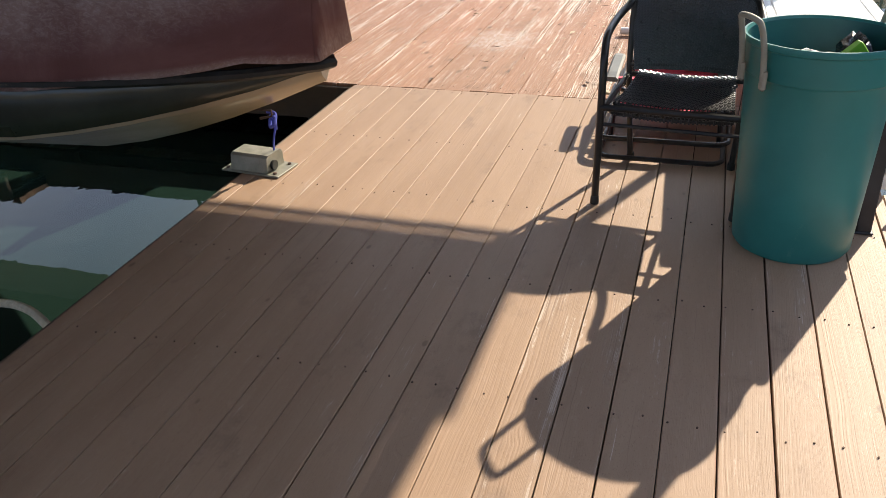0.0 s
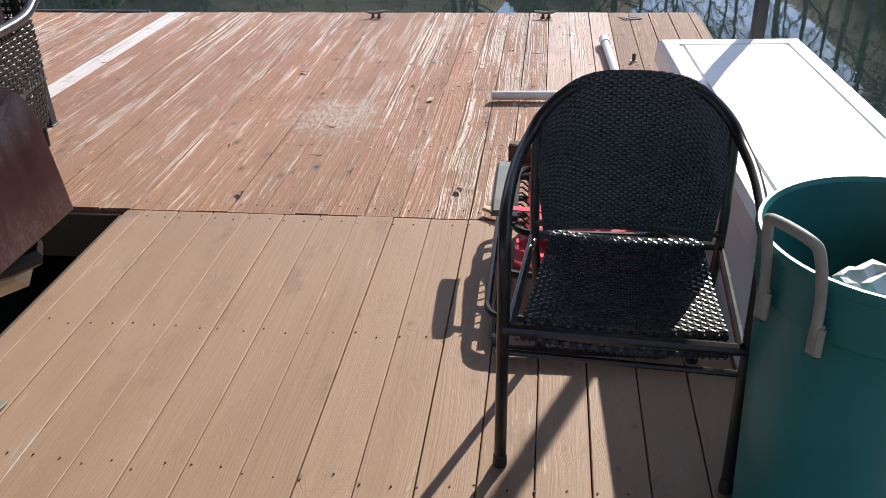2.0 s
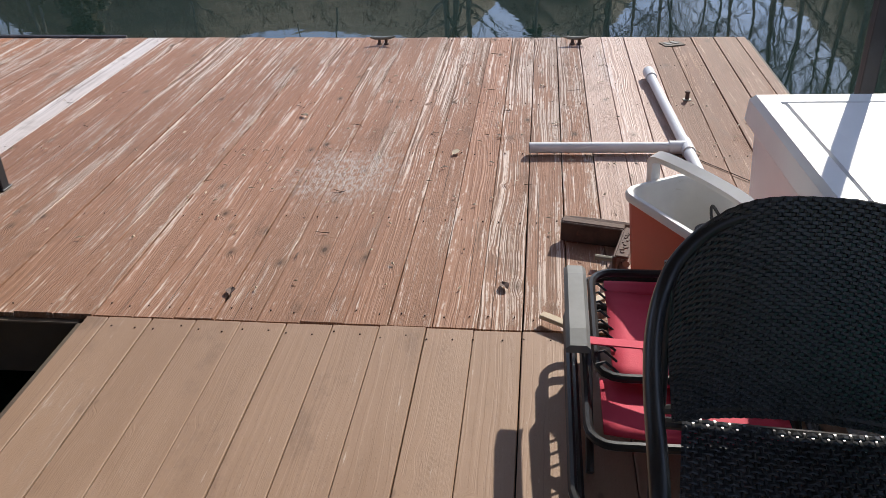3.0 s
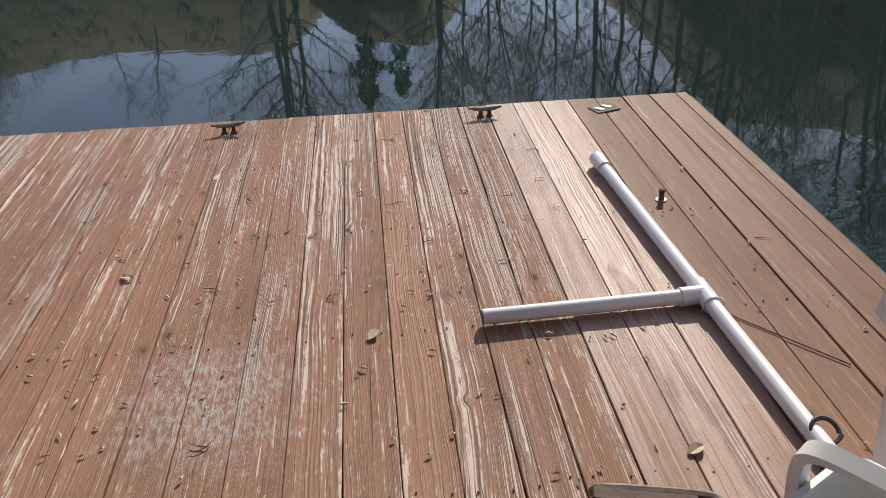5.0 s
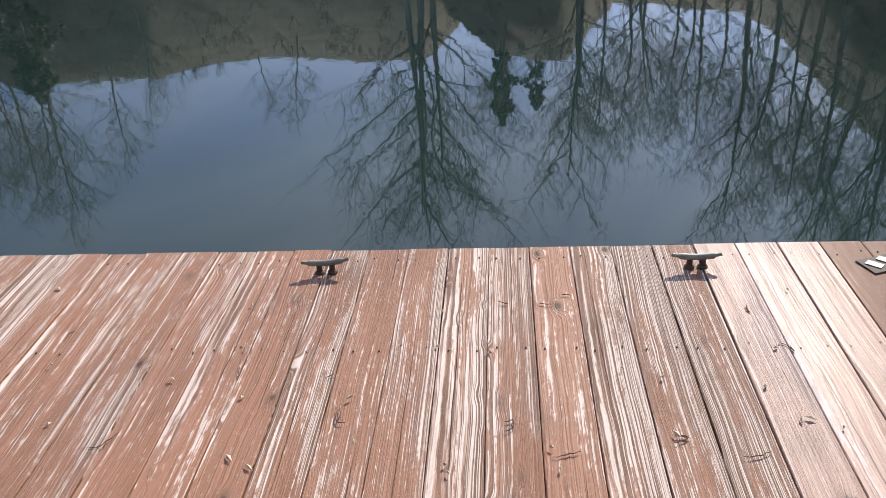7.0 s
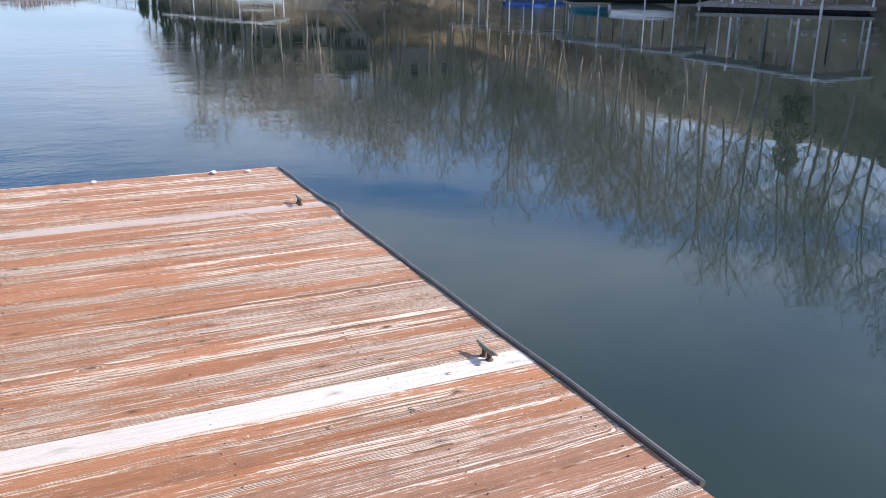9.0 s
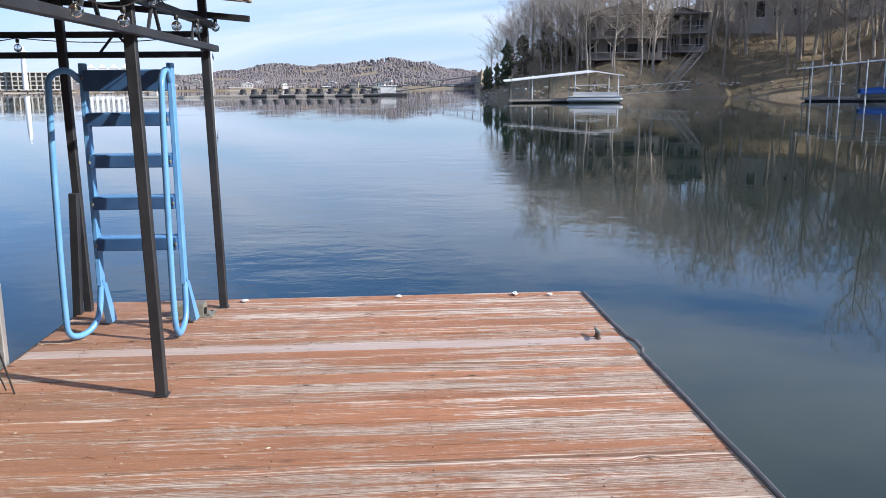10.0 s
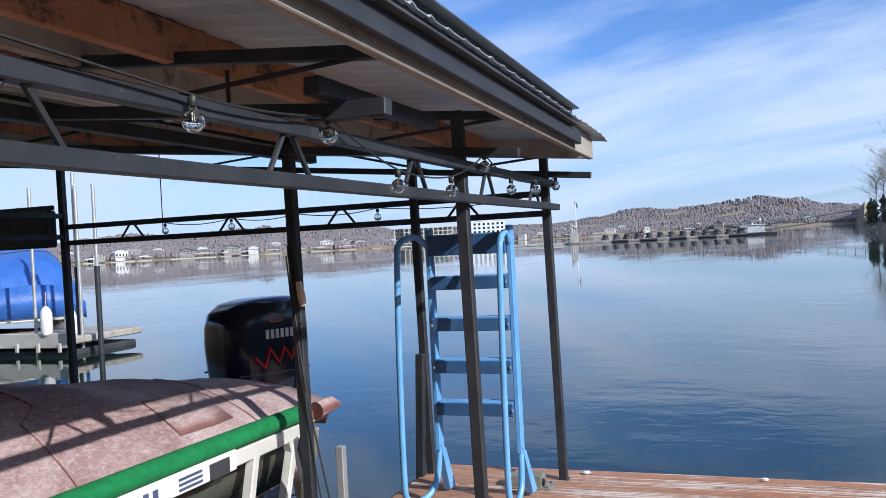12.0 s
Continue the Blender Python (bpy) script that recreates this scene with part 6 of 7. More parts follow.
for az, d, s, k in ((89.2, 20, 0.72, 0), (86.9, 24, 0.6, 1), (119, 5, 1.1, 1), (131, 9, 1.0, 1), (168.6, 10, 0.95, 1), (167.4, 13, 1.0, 1), (171.2, 7, 0.75, 0), (170.2, 6, 0.85, 1), (163, 30, 1.1, 1), (155, 18, 1.2, 1)):
    stand(az, shore(az) + d, (cedar_a, cedar_b)[k], tr.uniform(0, 360), s)
for az, d, s in ((172.4, 4, 0.42), (171.9, 5, 0.45), (172.7, 5, 0.40), (172.6, 8, 0.45), (171.5, 4, 0.4)):
    stand(az, shore(az) + d, cedar_a, tr.uniform(0, 360), s)
for az, d in ((164.4, 9), (162.2, 8), (160.6, 11), (165.5, 12)):
    stand(az, shore(az) + d, kinds[3], az * 40, 1.0)
# trees on the slope between the water and the houses
for i in range(58):
    az = 141 + 30.5 * (i + tr.random()) / 58
    stand(az, shore(az) + tr.uniform(3, 22), tr.choice(kinds), tr.uniform(0, 360), tr.uniform(0.7, 1.05))
# the broad oak at the foot of the north bank, twin-stemmed
for az, rz_, s_ in ((94.2, 10, 1.30), (94.9, 130, 1.22), (93.6, 250, 1.15)):
    stand(az, shore(az) + 5, kinds[0], rz_, s_)
for src in (*kinds, cedar_a, cedar_b):
    for o in src.children:
        bpy.data.objects.remove(o)
    bpy.data.objects.remove(src)

# brush along the banks
geo = Geo()
for i in range(1500):
    az = tr.uniform(58, 173.5) if i % 2 else tr.uniform(138, 173.5)
    r_ = shore(az) + tr.uniform(0.5, 30)
    x, y = r_ * math.cos(radians(az)), r_ * math.sin(radians(az))
    z = land(x, y)
    size = tr.uniform(0.5, 1.3)
    for k in range(9):
        a = tr.uniform(0, 6.28)
        l = size * tr.uniform(0.6, 1.3)
        p = Vector((x + tr.uniform(-0.2, 0.2), y + tr.uniform(-0.2, 0.2), z - 0.1))
        q = p + Vector((math.cos(a) * l * 0.45, math.sin(a) * l * 0.45, l * 0.7))
        geo.tube([p, q, q + Vector((math.cos(a + 0.8) * l * 0.4, math.sin(a + 0.8) * l * 0.4, l * 0.3))], [0.016, 0.010, 0.004], 3)
single("bank_brush", geo, M_brush, "tangled leafless brush on the banks", "brush", kind="stuff")
# stones along the waterline
geo = Geo()
for i in range(700):
    az = tr.uniform(60, 173.8)
    r_ = shore(az) + tr.uniform(-0.6, 1.8)
    x, y = r_ * math.cos(radians(az)), r_ * math.sin(radians(az))
    s = tr.uniform(0.14, 0.42)
    geo.box((x, y, max(WATER, land(x, y)) + s * 0.2), (s * 1.6, s, s * 0.8), Matrix.Rotation(tr.uniform(0, 3), 3, "Z") @ Matrix.Rotation(tr.uniform(-0.4, 0.4), 3, "X"), s * 0.2)
single("bank_stones", geo, M_concrete, "pale stones along the waterline", "stones", kind="stuff")

# woods of the far shore
geo = Geo()
for i in range(42000):
    az = tr.uniform(173.9, 244)
    d = 12 + 520 * tr.random() ** 1.2
    r_ = shore(az) + d
    x, y = r_ * math.cos(radians(az)), r_ * math.sin(radians(az))
    z = land(x, y)
    hgt, w2 = tr.uniform(2.2, 3.2), tr.uniform(0.9, 1.7)
    c = Vector((x, y, z))
    top_ = [c + Vector((tr.uniform(-1, 1), tr.uniform(-1, 1), hgt))]
    ring1 = [c + Vector((w2 * math.cos(a) * tr.uniform(0.6, 1.2), w2 * math.sin(a) * tr.uniform(0.6, 1.2), hgt * tr.uniform(0.6, 0.9))) for a in (0, 1.26, 2.5, 3.77, 5.0)]
    ring0 = [c + Vector((w2 * math.cos(a), w2 * math.sin(a), -1)) for a in (0, 1.26, 2.5, 3.77, 5.0)]
    vs = ring0 + ring1 + top_
    fs = [(k, (k + 1) % 5, 5 + (k + 1) % 5, 5 + k) for k in range(5)] + [(5 + k, 5 + (k + 1) % 5, 10) for k in range(5)]
    geo.add(vs, fs)
single("far_woods", geo, M_woods, "grey-brown leafless woods on the far hills", "woods", kind="stuff", smooth=True)


# ---------------------------------------------------------------- houses
def house(name, at, rz, w, d, h, wall, roof_mat, storeys=1, label="", deck_=False, group=""):
    t = thing(name, at, label, "house", group, rz=rz)
    part("wall", Geo().box((0, 0, h / 2 - 1.0), (w, d, h + 2.0)), wall, t, "", False)
    g_ = Geo()
    e = 0.06 * w
    g_.loft([[(-w / 2 - e, y, h), (0, y, h + w * 0.17), (w / 2 + e, y, h), (w / 2 + e, y, h - 0.2), (0, y, h + w * 0.17 - 0.25), (-w / 2 - e, y, h - 0.2)] for y in (-d / 2 - e, d / 2 + e)])
    part("roof", g_, roof_mat, t, "", False)
    part("gable", Geo().loft([[(-w / 2, y, h - 0.1), (w / 2, y, h - 0.1), (0, y, h + w * 0.155)] for y in (-d / 2, d / 2)]), wall, t, "", False)
    for s_ in range(storeys):
        for i in range(4):
            x = -w / 2 + w * (i + 0.5) / 4
            win = part("window", Geo().box((x, -d / 2 - 0.03, h * (s_ + 0.52) / storeys), (w * 0.15, 0.08, h / storeys * 0.5)), M_white_paint if not deck_ else M_house_wall, t, "", False)
            part("pane", Geo().box((x, -d / 2 - 0.05, h * (s_ + 0.52) / storeys), (w * 0.125, 0.08, h / storeys * 0.42)), M_pane_dark, win, "", False)
    if deck_:
        for s_ in range(storeys):
            z = h * s_ / storeys
            bal = part("balcony", Geo().box((0, -d / 2 - 1.2, z), (w * 1.05, 2.4, 0.25)), M_house_wall, t, "", False)
            part("railing", Geo().tube([(-w * 0.52, -d / 2 - 2.35, z + 1.0), (w * 0.52, -d / 2 - 2.35, z + 1.0)], 0.05, 5), M_house_wall, bal)
            for i in range(7):
                x = -w * 0.52 + w * 1.04 * i / 6
                part("balcony_post", Geo().box((x, -d / 2 - 2.35, z + h / storeys / 2), (0.14, 0.14, h / storeys)), M_house_wall, bal, "", False)
        part("eave_deck", Geo().box((0, -d / 2 - 1.2, h + 0.05), (w * 1.08, 2.7, 0.18)), roof_mat, t, "", False)
    return t


def place(az, r):
    x, y = r * math.cos(radians(az)), r * math.sin(radians(az))
    return x, y, land(x, y)


def facing(az):
    return az - 90


x, y, z = place(164.0, 140)
house("lake_house", (x, y, 5.4), facing(164.0) + 8, 12.0, 8, 6.4, M_house_wall, M_house_roof, 2, "weathered two-storey lake house with decks behind bare trees", True)
x, y, z = place(160.4, 146)
house("lake_house", (x, y, 6.6), facing(160.4) + 4, 8.0, 8, 5.6, M_house_wall, M_house_roof, 2, "weathered two-storey lake house wing with decks among trees", True)
x, y, z = place(154.8, 158)
house("lake_house", (x, y, 10.5), facing(154.8) - 10, 11, 9, 6.0, M_house_pale, M_house_roof, 1, "pale lake house up the wooded bank")
x, y, z = place(148.5, 160)
house("lake_house", (x, y, 14.0), facing(148.5), 12, 9, 5.5, M_house_pale, M_house_roof, 1, "pale lake house up the wooded bank")
hr = random.Random(5)
for i in range(46):
    az = 175.8 + 66 * (i + hr.random()) / 46
    r_ = shore(az) + hr.choice((8, 14, 25, 45, 70))
    x, y, z = place(az, r_)
    w = hr.uniform(7, 12)
    wall = hr.choice((M_house_pale, M_house_wall, M_house_wall, M_house_pale))
    house("shore_house", (x, y, z), facing(az) + hr.uniform(-20, 20), w, w * 0.7, hr.uniform(3, 5), wall, hr.choice((M_house_roof, M_house_roof, M_white_paint)), hr.choice((1, 2)), "small pale house on the far shore" if wall is not M_house_wall else "small grey house on the far shore", group="houses on the far shore")
# boat sheds by the far water
for i in range(30):
    az = 175.6 + 52 * (i + hr.random()) / 30
    x, y, z = place(az, shore(az) - hr.uniform(4, 25))
    t = thing("boat_shed", (x, y, WATER), "low pale-roofed boat shed on the far shore", "boat shed", "boat sheds on the far shore", rz=facing(az))
    w = hr.uniform(8, 18)
    part("shed_roof", Geo().loft([[(-w / 2, yy, 3.4), (0, yy, 4.3), (w / 2, yy, 3.4), (w / 2, yy, 3.2), (-w / 2, yy, 3.2)] for yy in (-4, 4)]), hr.choice((M_white_paint, M_house_pale, M_concrete, M_house_wall)), t, "", False)
    part("shed_deck", Geo().box((0, 0, 0.25), (w, 8, 0.5)), M_concrete, t, "", False)
    for k in range(5):
        part("shed_post", Geo().box((-w / 2 + w * k / 4, -3.9, 1.8), (0.25, 0.25, 3.2)), M_house_wall, t, "", False)

# hotel under construction with its tower
x, y, z = place(201.3, 690)
t = thing("concrete_building", (x, y, 2.0), "grey multi-storey concrete building frame on the far shore", "building", rz=facing(201.3))
for f in range(5):
    part("floor_slab", Geo().box((0, 0, 3.0 * f + 0.3), (48, 14, 0.6)), M_concrete, t, "", False)
for f in range(4):
    for k in range(13):
        part("column", Geo().box((-23.5 + 47 * k / 12, -6.6, 3.0 * f + 1.8), (0.9, 0.9, 2.7)), M_concrete, t, "", False)
part("core_wall", Geo().box((0, 2, 6.5), (46, 8, 12)), M_house_wall, t, "", False)
x, y, z = place(201.9, 672)
t = thing("white_tower", (x, y, 2.0), "slim white tower with a lantern top on the far shore", "tower")
part("shaft", Geo().lathe((0, 0, 0), [(2.0, 0), (1.5, 26)], 12), M_white_paint, t)
part("gallery", Geo().lathe((0, 0, 26), [(2.4, 0), (2.4, 0.6)], 12), M_white_paint, t)
part("lantern", Geo().lathe((0, 0, 26.6), [(1.3, 0), (1.3, 2.4), (0.2, 4.0)], 12), M_white_paint, t)
x, y, z = place(197.2, 700)
t = thing("white_hotel", (x, y, 3.0), "white lakeside hotel with stepped roofs on the far shore", "building", rz=facing(197.2))
part("block", Geo().box((0, 0, 7), (34, 12, 15)), M_white_paint, t, "", False)
for k in range(4):
    part("roof_gable", Geo().loft([[(-12 + 8 * k - 3, yy, 14.5), (-12 + 8 * k, yy, 18), (-12 + 8 * k + 3, yy, 14.5)] for yy in (-6.4, 6)]), M_white_paint, t, "", False)
for f in range(4):
    for k in range(9):
        part("window", Geo().box((-15 + 30 * k / 8, -6.1, 2.5 + 3.2 * f), (1.8, 0.3, 1.7)), M_pane_dark, t, "", False)

# breakwater pier with its row of hubs
pier = thing("breakwater", (0, 0, 0), "long low floating breakwater with a row of dark round floats", "breakwater")
A = Vector((*place(191.2, 205)[:2], WATER)); B = Vector((*place(179.0, 205)[:2], WATER))
d = B - A
rot = d.to_track_quat("X", "Z").to_matrix()
part("deck_beam", Geo().box(A + d * 0.5 + Vector((0, 0, 0.3)), (d.length, 2.2, 0.4), rot, 0.05), M_purlin_grey, pier, "pale concrete deck", False)
part("deck_beam", Geo().box(A - d * 0.2 + Vector((0, 0, 0.25)), (d.length * 0.4, 1.6, 0.45), rot, 0.05), M_concrete, pier, "pale concrete deck", False)
for k in range(13):
    p = A + d * (0.20 + 0.058 * k)
    hub = part("hub", Geo().lathe(p + Vector((0, 0, 0.6)), [(0.95, 0), (0.85, 0.45), (0.4, 0.7)], 12), M_float, pier)
    part("wheel", Geo().lathe(p + Vector((0, 0, 1.15)), [(0.2, 0), (0.7, 0.12), (0.7, 0.6), (0.2, 0.75)], 12), M_float, pier, "dark round float")
for k in range(5):
    p = A + d * (0.28 + 0.15 * k)
    part("fender_float", Geo().box(p + rot @ Vector((0, -1.6, 0.25)), (4.0, 0.9, 0.5), rot, 0.15), M_float, pier, "", False)
t = thing("pier_hut", tuple(B + Vector((0, 0, 0.0))), "small white hut at the end of the breakwater", "hut", rz=facing(179))
part("float", Geo().box((0, 0, 0.3), (6.5, 4, 0.6), None, 0.05), M_float, t, "", False)
part("cabin", Geo().box((-1.2, 0, 1.45), (3.6, 3, 1.7), None, 0.04), M_cool_white, t, "", False)
part("cabin_roof", Geo().box((-1.2, 0, 2.36), (3.9, 3.4, 0.14), None, 0.04), M_cool_white, t, "", False)
part("mast", Geo().tube([(2.4, 0, 0.6), (2.4, 0, 6.0)], 0.12, 6), M_house_wall, t)
t = thing("gangway", (0, 0, 0), "long thin gangway from the breakwater to the headland", "gangway")
G0, G1 = B + Vector((0, 0, 1.0)), Vector((*place(173.0, 152)[:2], 2.4))
for off in (0.0, 1.1):
    part("rail", Geo().tube([G0 + Vector((0, 0, off)), G1 + Vector((0, 0, off))], 0.10, 5), M_house_wall, t)
for k in range(15):
    q = G0.lerp(G1, k / 14)
    part("stanchion", Geo().tube([q, q + Vector((0, 0, 1.1))], 0.06, 5), M_house_wall, t)
x, y, _ = place(190.8, 203)
t = thing("fuel_dock_frame", (x, y, WATER), "pale frame with a flag pole on the breakwater", "frame")
for dx, hh in ((-2.6, 3.6), (2.6, 4.6), (0, 3.2)):
    part("upright", Geo().box((dx, 0, hh / 2 + 0.4), (0.4, 0.4, hh)), M_concrete, t, "", False)
part("beam", Geo().box((0, 0, 4.2), (6.0, 0.4, 0.35), Matrix.Rotation(-0.18, 3, "Y")), M_concrete, t, "", False)
part("pole", Geo().tube([(-2.9, 0, 0.4), (-2.9, 0, 11.0)], 0.13, 6), M_white_paint, t)
part("flag", Geo().sheet([[(-2.9, 0, 9.2), (-4.2, 0.3, 8.6), (-5.0, 0, 8.3)], [(-2.9, 0, 10.6), (-4.2, 0.2, 9.8), (-5.0, 0.2, 9.3)]]), M_blue_letter, t, "", True, 0.02)


# ---------------------------------------------------------------- covered docks along the west bank
def covered_dock(az, r, rz, w, dep, h, label, lift_=0.0):
    x, y, _ = place(az, r)
    t = thing("covered_dock", (x, y, WATER), label, "boat dock", "covered docks on the west bank", rz=rz)
    part("deck", Geo().box((0, 0, 0.30), (w, dep, 0.22)), M_purlin_grey, t, "", False)
    part("float", Geo().box((0, 0, 0.05), (w * 0.94, dep * 0.9, 0.3)), M_float, t, "", False)
    part("roof", Geo().loft([[(-w / 2 - 0.6, yy, h + dz - 0.35), (w * 0.28, yy, h + dz + 0.75), (w / 2 + 0.4, yy, h + dz + 0.25 + lift_), (w / 2 + 0.4, yy, h + dz + 0.15 + lift_), (w * 0.28, yy, h + dz + 0.62), (-w / 2 - 0.6, yy, h + dz - 0.45)] for yy, dz in ((-dep / 2 - 0.4, 0.0), (dep / 2 + 0.4, 0.25))]), M_white_paint, t, "white metal roof", False)
    for i in range(6):
        for yy in (-dep / 2 + 0.15, dep / 2 - 0.15):
            px = -w / 2 + 0.2 + (w - 0.4) * i / 5
            part("dock_post", Geo().box((px, yy, h / 2 + 0.3), (0.13, 0.13, h)), M_white_paint if i % 2 else M_galv, t, "", False)
    return t


covered_dock(167.4, 107, facing(167.4) + 6, 13.0, 8, 2.9, "white-roofed covered boat dock by the headland")
x, y, _ = place(165.2, 102.5)
t = thing("pontoon_boat", (x, y, WATER), "white pontoon boat moored under the white-roofed dock", "boat", rz=facing(165.4))
part("pontoon", Geo().tube([(-3.2, -0.9, 0.3), (-2.8, -0.9, 0.35), (2.8, -0.9, 0.35), (3.2, -0.9, 0.4)], [0.1, 0.35, 0.35, 0.1], 10), M_alu, t)
part("fence", Geo().box((0, -1.0, 1.0), (5.0, 0.08, 0.5), None, 0.03), M_cool_white, t, "", False)
part("deck", Geo().box((0, 0, 0.72), (6.2, 2.4, 0.12), None, 0.03), M_cool_white, t, "", False)
part("bimini", Geo().box((-0.4, 0, 2.0), (3.6, 2.3, 0.12), None, 0.04), M_cool_white, t, "", False)
x, y, _ = place(161.8, 112)
t = thing("gangway", (x, y, WATER), "metal truss gangway from the dock to the bank", "gangway", rz=facing(162) + 6)
for z0 in (0.7, 1.7):
    part("rail", Geo().tube([(-5, 0, z0), (5, 0, z0 + 0.7)], 0.07, 5), M_concrete, t)
for k in range(9):
    part("strut", Geo().tube([(-5 + 10 * k / 9, 0, 0.7 + 0.7 * k / 9), (-5 + 10 * (k + 1) / 9, 0, 1.7 + 0.7 * (k + 1) / 9)], 0.05, 5), M_concrete, t)
x, y, z = place(159.9, 132)
t = thing("bank_stairs", (x, y, 1.2), "grey timber stairs up the wooded bank", "stairs", rz=facing(160.5))
for sx in (0, 1.2):
    part("stringer", Geo().tube([(-2.5 + sx, 0, 0), (1.5 + sx, 3, 5)], 0.12, 5), M_purlin_grey, t)
    part("rail", Geo().tube([(-2.5 + sx, 0, 1.0), (1.5 + sx, 3, 6.0)], 0.06, 5), M_purlin_grey, t)
for k in range(12):
    part("tread", Geo().box((-1.9 + 4 * k / 12, 3 * k / 12, 5 * k / 12 + 0.1), (1.2, 0.3, 0.06)), M_purlin_grey, t, "", False)
covered_dock(149.0, 111, facing(149.0), 14, 8, 4.0, "white-roofed covered dock with blue-covered boat", 0.2)
covered_dock(141.2, 88, facing(141.2) + 10, 13, 8, 4.0, "white-roofed covered dock with teal-covered boat", 0.1)
covered_dock(132.0, 66, facing(132.0), 11, 7, 3.6, "white-roofed covered dock along the cove", 0.1)


def covered_boat(az, r, mat, label, ln=6.0):
    x, y, _ = place(az, r)
    t = thing("moored_boat", (x, y, WATER), label, "boat", "boats under the docks", rz=facing(az) + 12)
    rings = []
    for i in range(9):
        u_ = -1 + 2 * i / 8
        b_ = 1.05 * (1 - max(0, u_) ** 2.5 * 0.85)
        rings.append([(u_ * ln / 2, -b_, 0.8), (u_ * ln / 2, -b_ * 0.7, 0.45 + 0.25 * max(0, u_)), (u_ * ln / 2, 0, 0.25 + 0.4 * max(0, u_) ** 2), (u_ * ln / 2, b_ * 0.7, 0.45 + 0.25 * max(0, u_)), (u_ * ln / 2, b_, 0.8), (u_ * ln / 2, 0, 0.85)])
    part("hull", Geo().loft(rings), M_cool_white, t)
    rows_ = [[(-ln / 2 + ln * i / 10, -1.1 * (1 - max(0, -1 + i / 5) ** 2.5 * 0.85) + 2.2 * (1 - max(0, -1 + i / 5) ** 2.5 * 0.85) * j / 8, 0.78 + (0.9 - 0.3 * abs(i / 5 - 1)) * math.sin(math.pi * j / 8) ** 0.7) for j in range(9)] for i in range(11)]
    part("cover", Geo().sheet(rows_), mat, t, "", True, 0.02)
    return t


covered_boat(147.6, 108, M_tarp, "boat under a bright blue cover on a lift", 7.5)
covered_boat(143.2, 88, M_teal_tarp, "boat under a teal cover on a lift")
covered_boat(140.6, 84, M_cool_white, "white runabout moored under the dock")
# pilings in front of the docks
for i in range(16):
    az = 130 + 22 * i / 15 + tr.uniform(-0.3, 0.3)
    x, y, _ = place(az, 62 + 44 * i / 15)
    t = thing("dock_pole", (x, y, WATER - 1.0), "slim pale dock pole standing in the water", "pole", "poles along the docks")
    part("pole", Geo().tube([(0, 0, 0), (0, 0, 5.4)], 0.06, 8), M_white_paint, t)
    part("sleeve", Geo().tube([(0, 0, 0.6), (0, 0, 1.5)], 0.09, 8), M_fender, t)

# ---------------------------------------------------------------- neighbour's dock with the blue pontoon
nb = thing("neighbour_dock", (-1.3, -2.5, -0.06), "neighbouring concrete finger dock with pale kerb", "dock")
part("deck", Geo().box((-14.6, -12.2, -0.06), (2.2, 5.6, 0.16), None, 0.03), M_purlin_grey, nb, "", False)
part("kerb_board", Geo().box((-13.48, -12.2, -0.05), (0.06, 5.5, 0.32), None, 0.01), M_concrete, nb, "", False)
part("float", Geo().box((-14.6, -12.2, -0.42), (2.0, 5.4, 0.3), None, 0.03), M_float, nb, "", False)
for k in range(9):
    part("kerb_block", Geo().box((-13.43, -9.7 - 0.6 * k, -0.2), (0.05, 0.08, 0.2), None, 0.01), M_concrete, nb, "", False)
for x, y, h, dark in ((-14.0, -9.5, 3.6, 1), (-14.1, -10.15, 3.9, 1), (-14.0, -10.0, 3.6, 0), (-13.6, -10.9, 3.6, 0), (-13.5, -12.4, 2.4, 1)):
    t = thing("slip_pole", (x - 1.3, y - 2.1, WATER - 0.5), "slim metal pole of the neighbouring dock", "pole", "poles of the neighbouring dock")
    part("pole", Geo().tube([(0, 0, 0), (0, 0, h + 0.6)], 0.04, 10), M_alu, t)
    part("sleeve", Geo().tube([(0, 0, 0), (0, 0, 2.4 if dark else 0.5)], 0.062, 10), M_steel, t, "black sleeve")
for x, y, z in ((-13.42, -9.35, -0.05), (-13.5, -10.1, 0.0), (-13.3, -12.5, -0.1)):
    t = thing("dock_fender", (x - 1.3, y - 2.5, z), "white vinyl fender hanging on the neighbouring dock", "fender", "fenders on the neighbouring dock")
    part("body", Geo().lathe((0, 0, 0), [(0.03, -0.02), (0.10, 0.02), (0.125, 0.12), (0.125, 0.48), (0.09, 0.58), (0.035, 0.64)], 16), M_fender, t)
    part("rope", Geo().tube([(0, 0, 0.62), (0.0, 0.02, 0.95)], 0.012, 6), M_rope, t)
pb = thing("covered_pontoon_boat", (-17.85, -16.65, WATER), "pontoon boat under a blue tarp at the neighbouring dock", "boat", rz=50)
for yy in (-0.9, 0.9):
    part("pontoon", Geo().tube([(-3.4, yy, 0.35), (-3.0, yy, 0.3), (2.8, yy, 0.3), (3.4, yy, 0.45)], [0.18, 0.36, 0.36, 0.08], 14), M_alu, pb)
part("deck", Geo().box((0, 0, 0.72), (6.4, 2.4, 0.14), None, 0.03), M_alu_white, pb, "", False)
rows = []
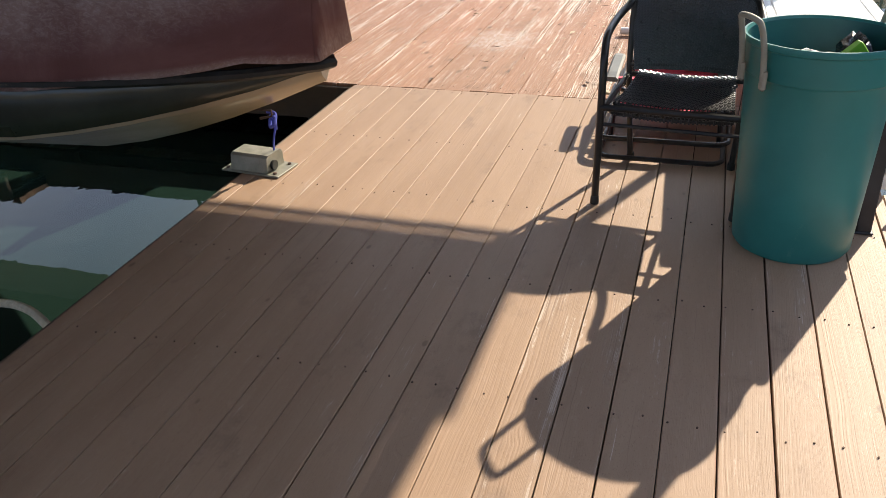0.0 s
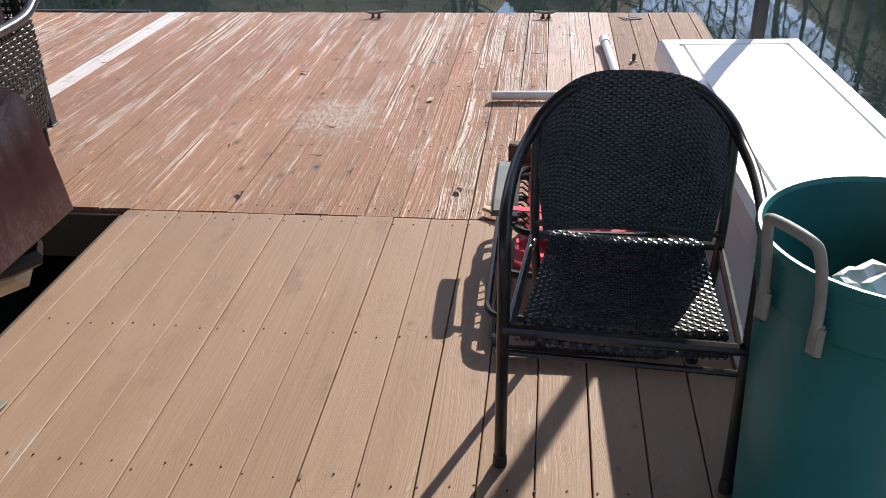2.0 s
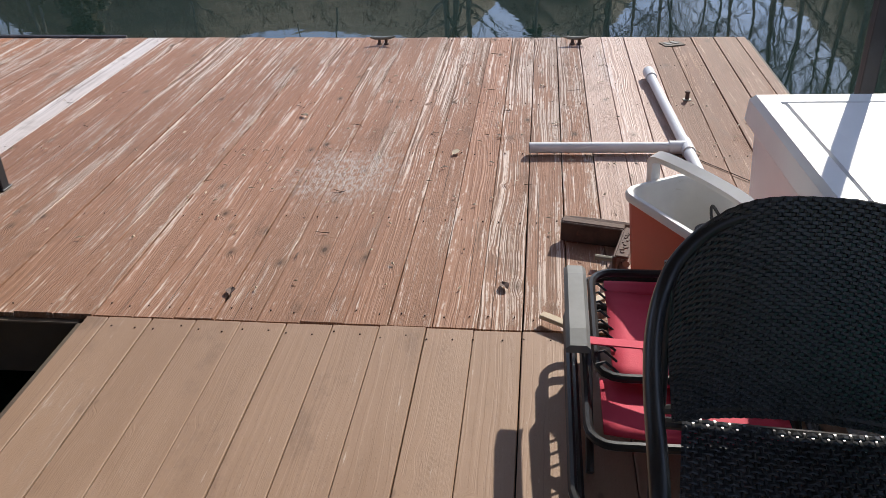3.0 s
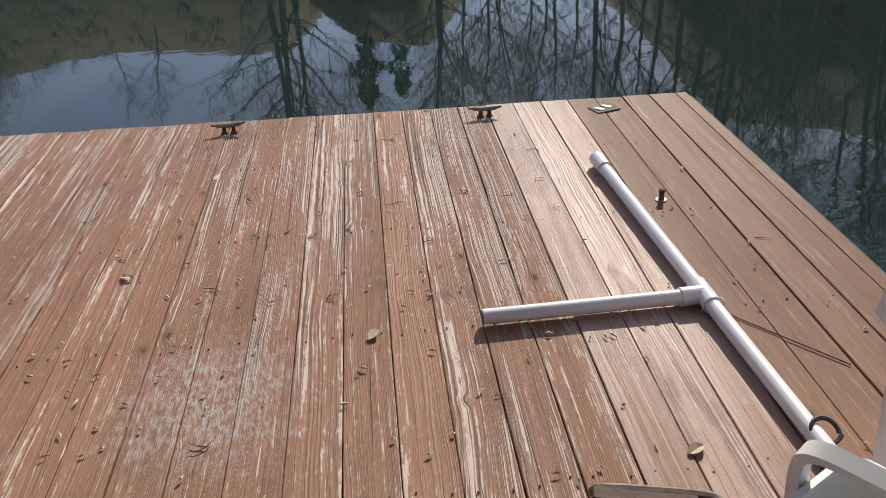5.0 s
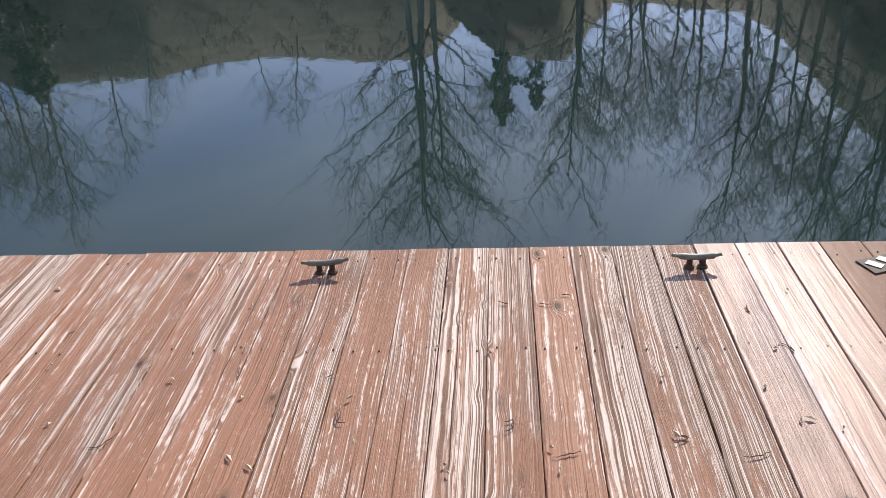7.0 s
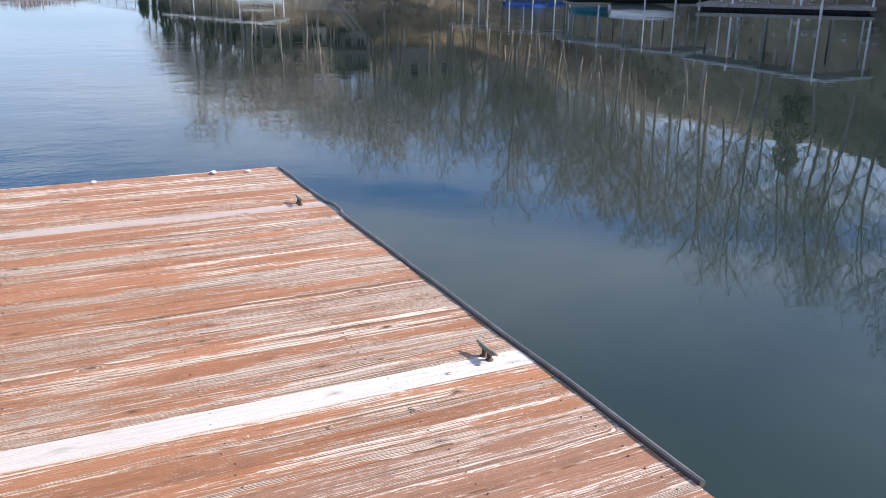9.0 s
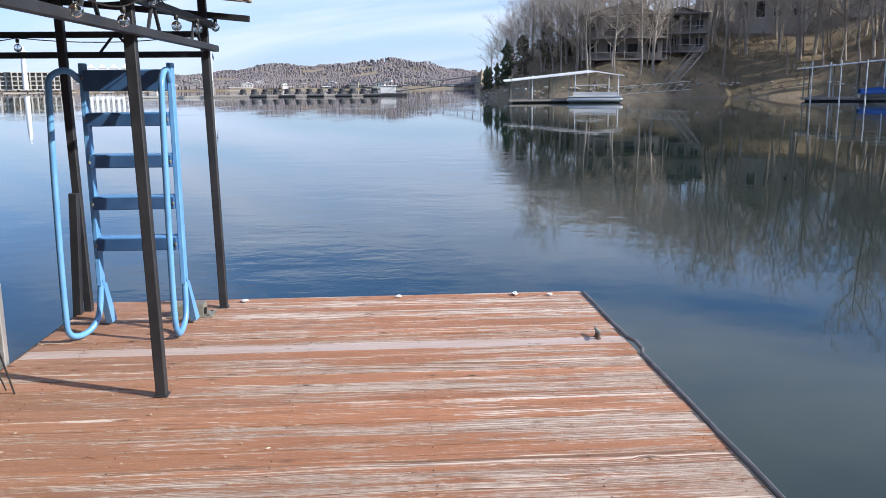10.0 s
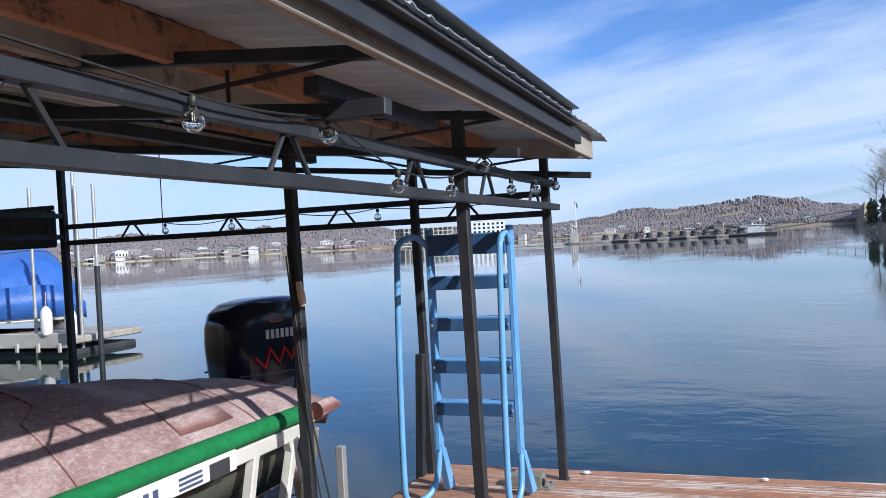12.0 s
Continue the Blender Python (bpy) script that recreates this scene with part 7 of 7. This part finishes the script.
for i in range(21):
    x = -3.4 + 6.6 * i / 20
    hh = 1.25 + 0.5 * math.sin(math.pi * min(1, i / 17)) ** 0.6 - (0.5 if i > 17 else 0)
    row = []
    for j in range(17):
        u = -1 + 2 * j / 16
        row.append((x, 1.3 * math.copysign(min(1, abs(u) * 1.35), u), 0.75 + (hh) * (1 - max(0, abs(u) - 0.45) / 0.55 * 0.98) - 0.10 * abs(u) + 0.05 * noise.noise(Vector((x * 1.5, u * 3, 2)))))
    rows.append(row)
part("tarp", Geo().sheet(rows), M_tarp, pb, "bright blue tarp", True, 0.01)
part("tarp_end", Geo().sheet([rows[20], [(p[0] + 0.05, p[1], 0.74) for p in rows[20]]]), M_tarp, pb, "bright blue tarp", True, 0.01)
part("strap", Geo().tube([Vector(p) + Vector((0, 0, 0.012)) for p in rows[14]], 0.015, 5), M_cord, pb)
part("outboard", Geo().box((-3.7, 0, 0.7), (0.4, 0.35, 0.7), None, 0.08), M_cowl, pb)

# ---------------------------------------------------------------- pieces of the floor
deck = thing("floor", (0, 0, 0), "deck of worn red-brown painted boards with pale grain showing", "floor", kind="structure")
walkway = thing("walkway", (0, 0, 0), "walkway of tan painted deck boards beside the boat slip", "floor", kind="structure")
for i, (x1, x0) in enumerate(zip(seams, seams[1:])):
    w, xc = x1 - x0, (x0 + x1) / 2
    y0 = -0.29 if xc < -2.4 else -0.005
    mat = M_deck if xc > -1.8 else M_deck_west
    if xc > 2.03:
        mat = M_deck_east
    elif xc > 1.61:
        mat = M_light
    if x0 < -1.052 - 0.07 < x1 or x0 < -2.27 - 0.07 < x1 or x0 < -4.873 - 0.07 < x1:
        mat = M_white
    if x0 < -4.873 - 0.07 < x1:
        mat = M_white_worn
    me = plank_mesh("plank", mat, w - 0.0024 - rng.choice((0, 0, 0.0008, 0.0022)), YN - y0 - rng.uniform(0, 0.008))
    lay(me, xc, (YN + y0) / 2, rng.uniform(-0.0025, 0.0025), deck, rng.uniform(-0.4, 0.4), rng.uniform(-0.03, 0.03))
x = 0.0
while x < X_EAST - 0.03:
    x1 = 0.073 if x == 0.0 else min(x + (0.1445 if x < 1.5 else 0.1372), X_EAST)
    me = plank_mesh("plank", M_walk, x1 - x - rng.choice((0.0022, 0.003, 0.0055)), 5.6)
    lay(me, (x + x1) / 2, -2.81 - rng.uniform(0, 0.006), rng.uniform(-0.0015, 0.0015), walkway, rng.uniform(-0.25, 0.25), rng.uniform(-0.03, 0.03))
    x = x1
# nail heads in pairs over the joists
geo = Geo()
for x1, x0 in zip(seams, seams[1:]):
    for y in (0.06, 0.7, 1.35, 2.0, 2.65, 3.17):
        for dx in (0.03, x1 - x0 - 0.03):
            geo.lathe((x0 + dx + rng.uniform(-0.006, 0.006), y + rng.uniform(-0.015, 0.015), -0.001), [(0.0027, 0.0), (0.0027, 0.0040)], 7)
x = 0.073
while x < 2.6:
    for y in (-4.6, -3.9, -3.3, -2.6, -2.0, -1.4, -0.8, -0.06):
        for dx in (0.03, 0.107):
            geo.lathe((x + dx + rng.uniform(-0.006, 0.006), y + rng.uniform(-0.015, 0.015), -0.001), [(0.0028, 0.0), (0.0028, 0.0038)], 7)
    x += 0.1415
single("nail_heads", geo, M_rust, "dark rusty nail heads in the deck boards", "nails", kind="stuff")
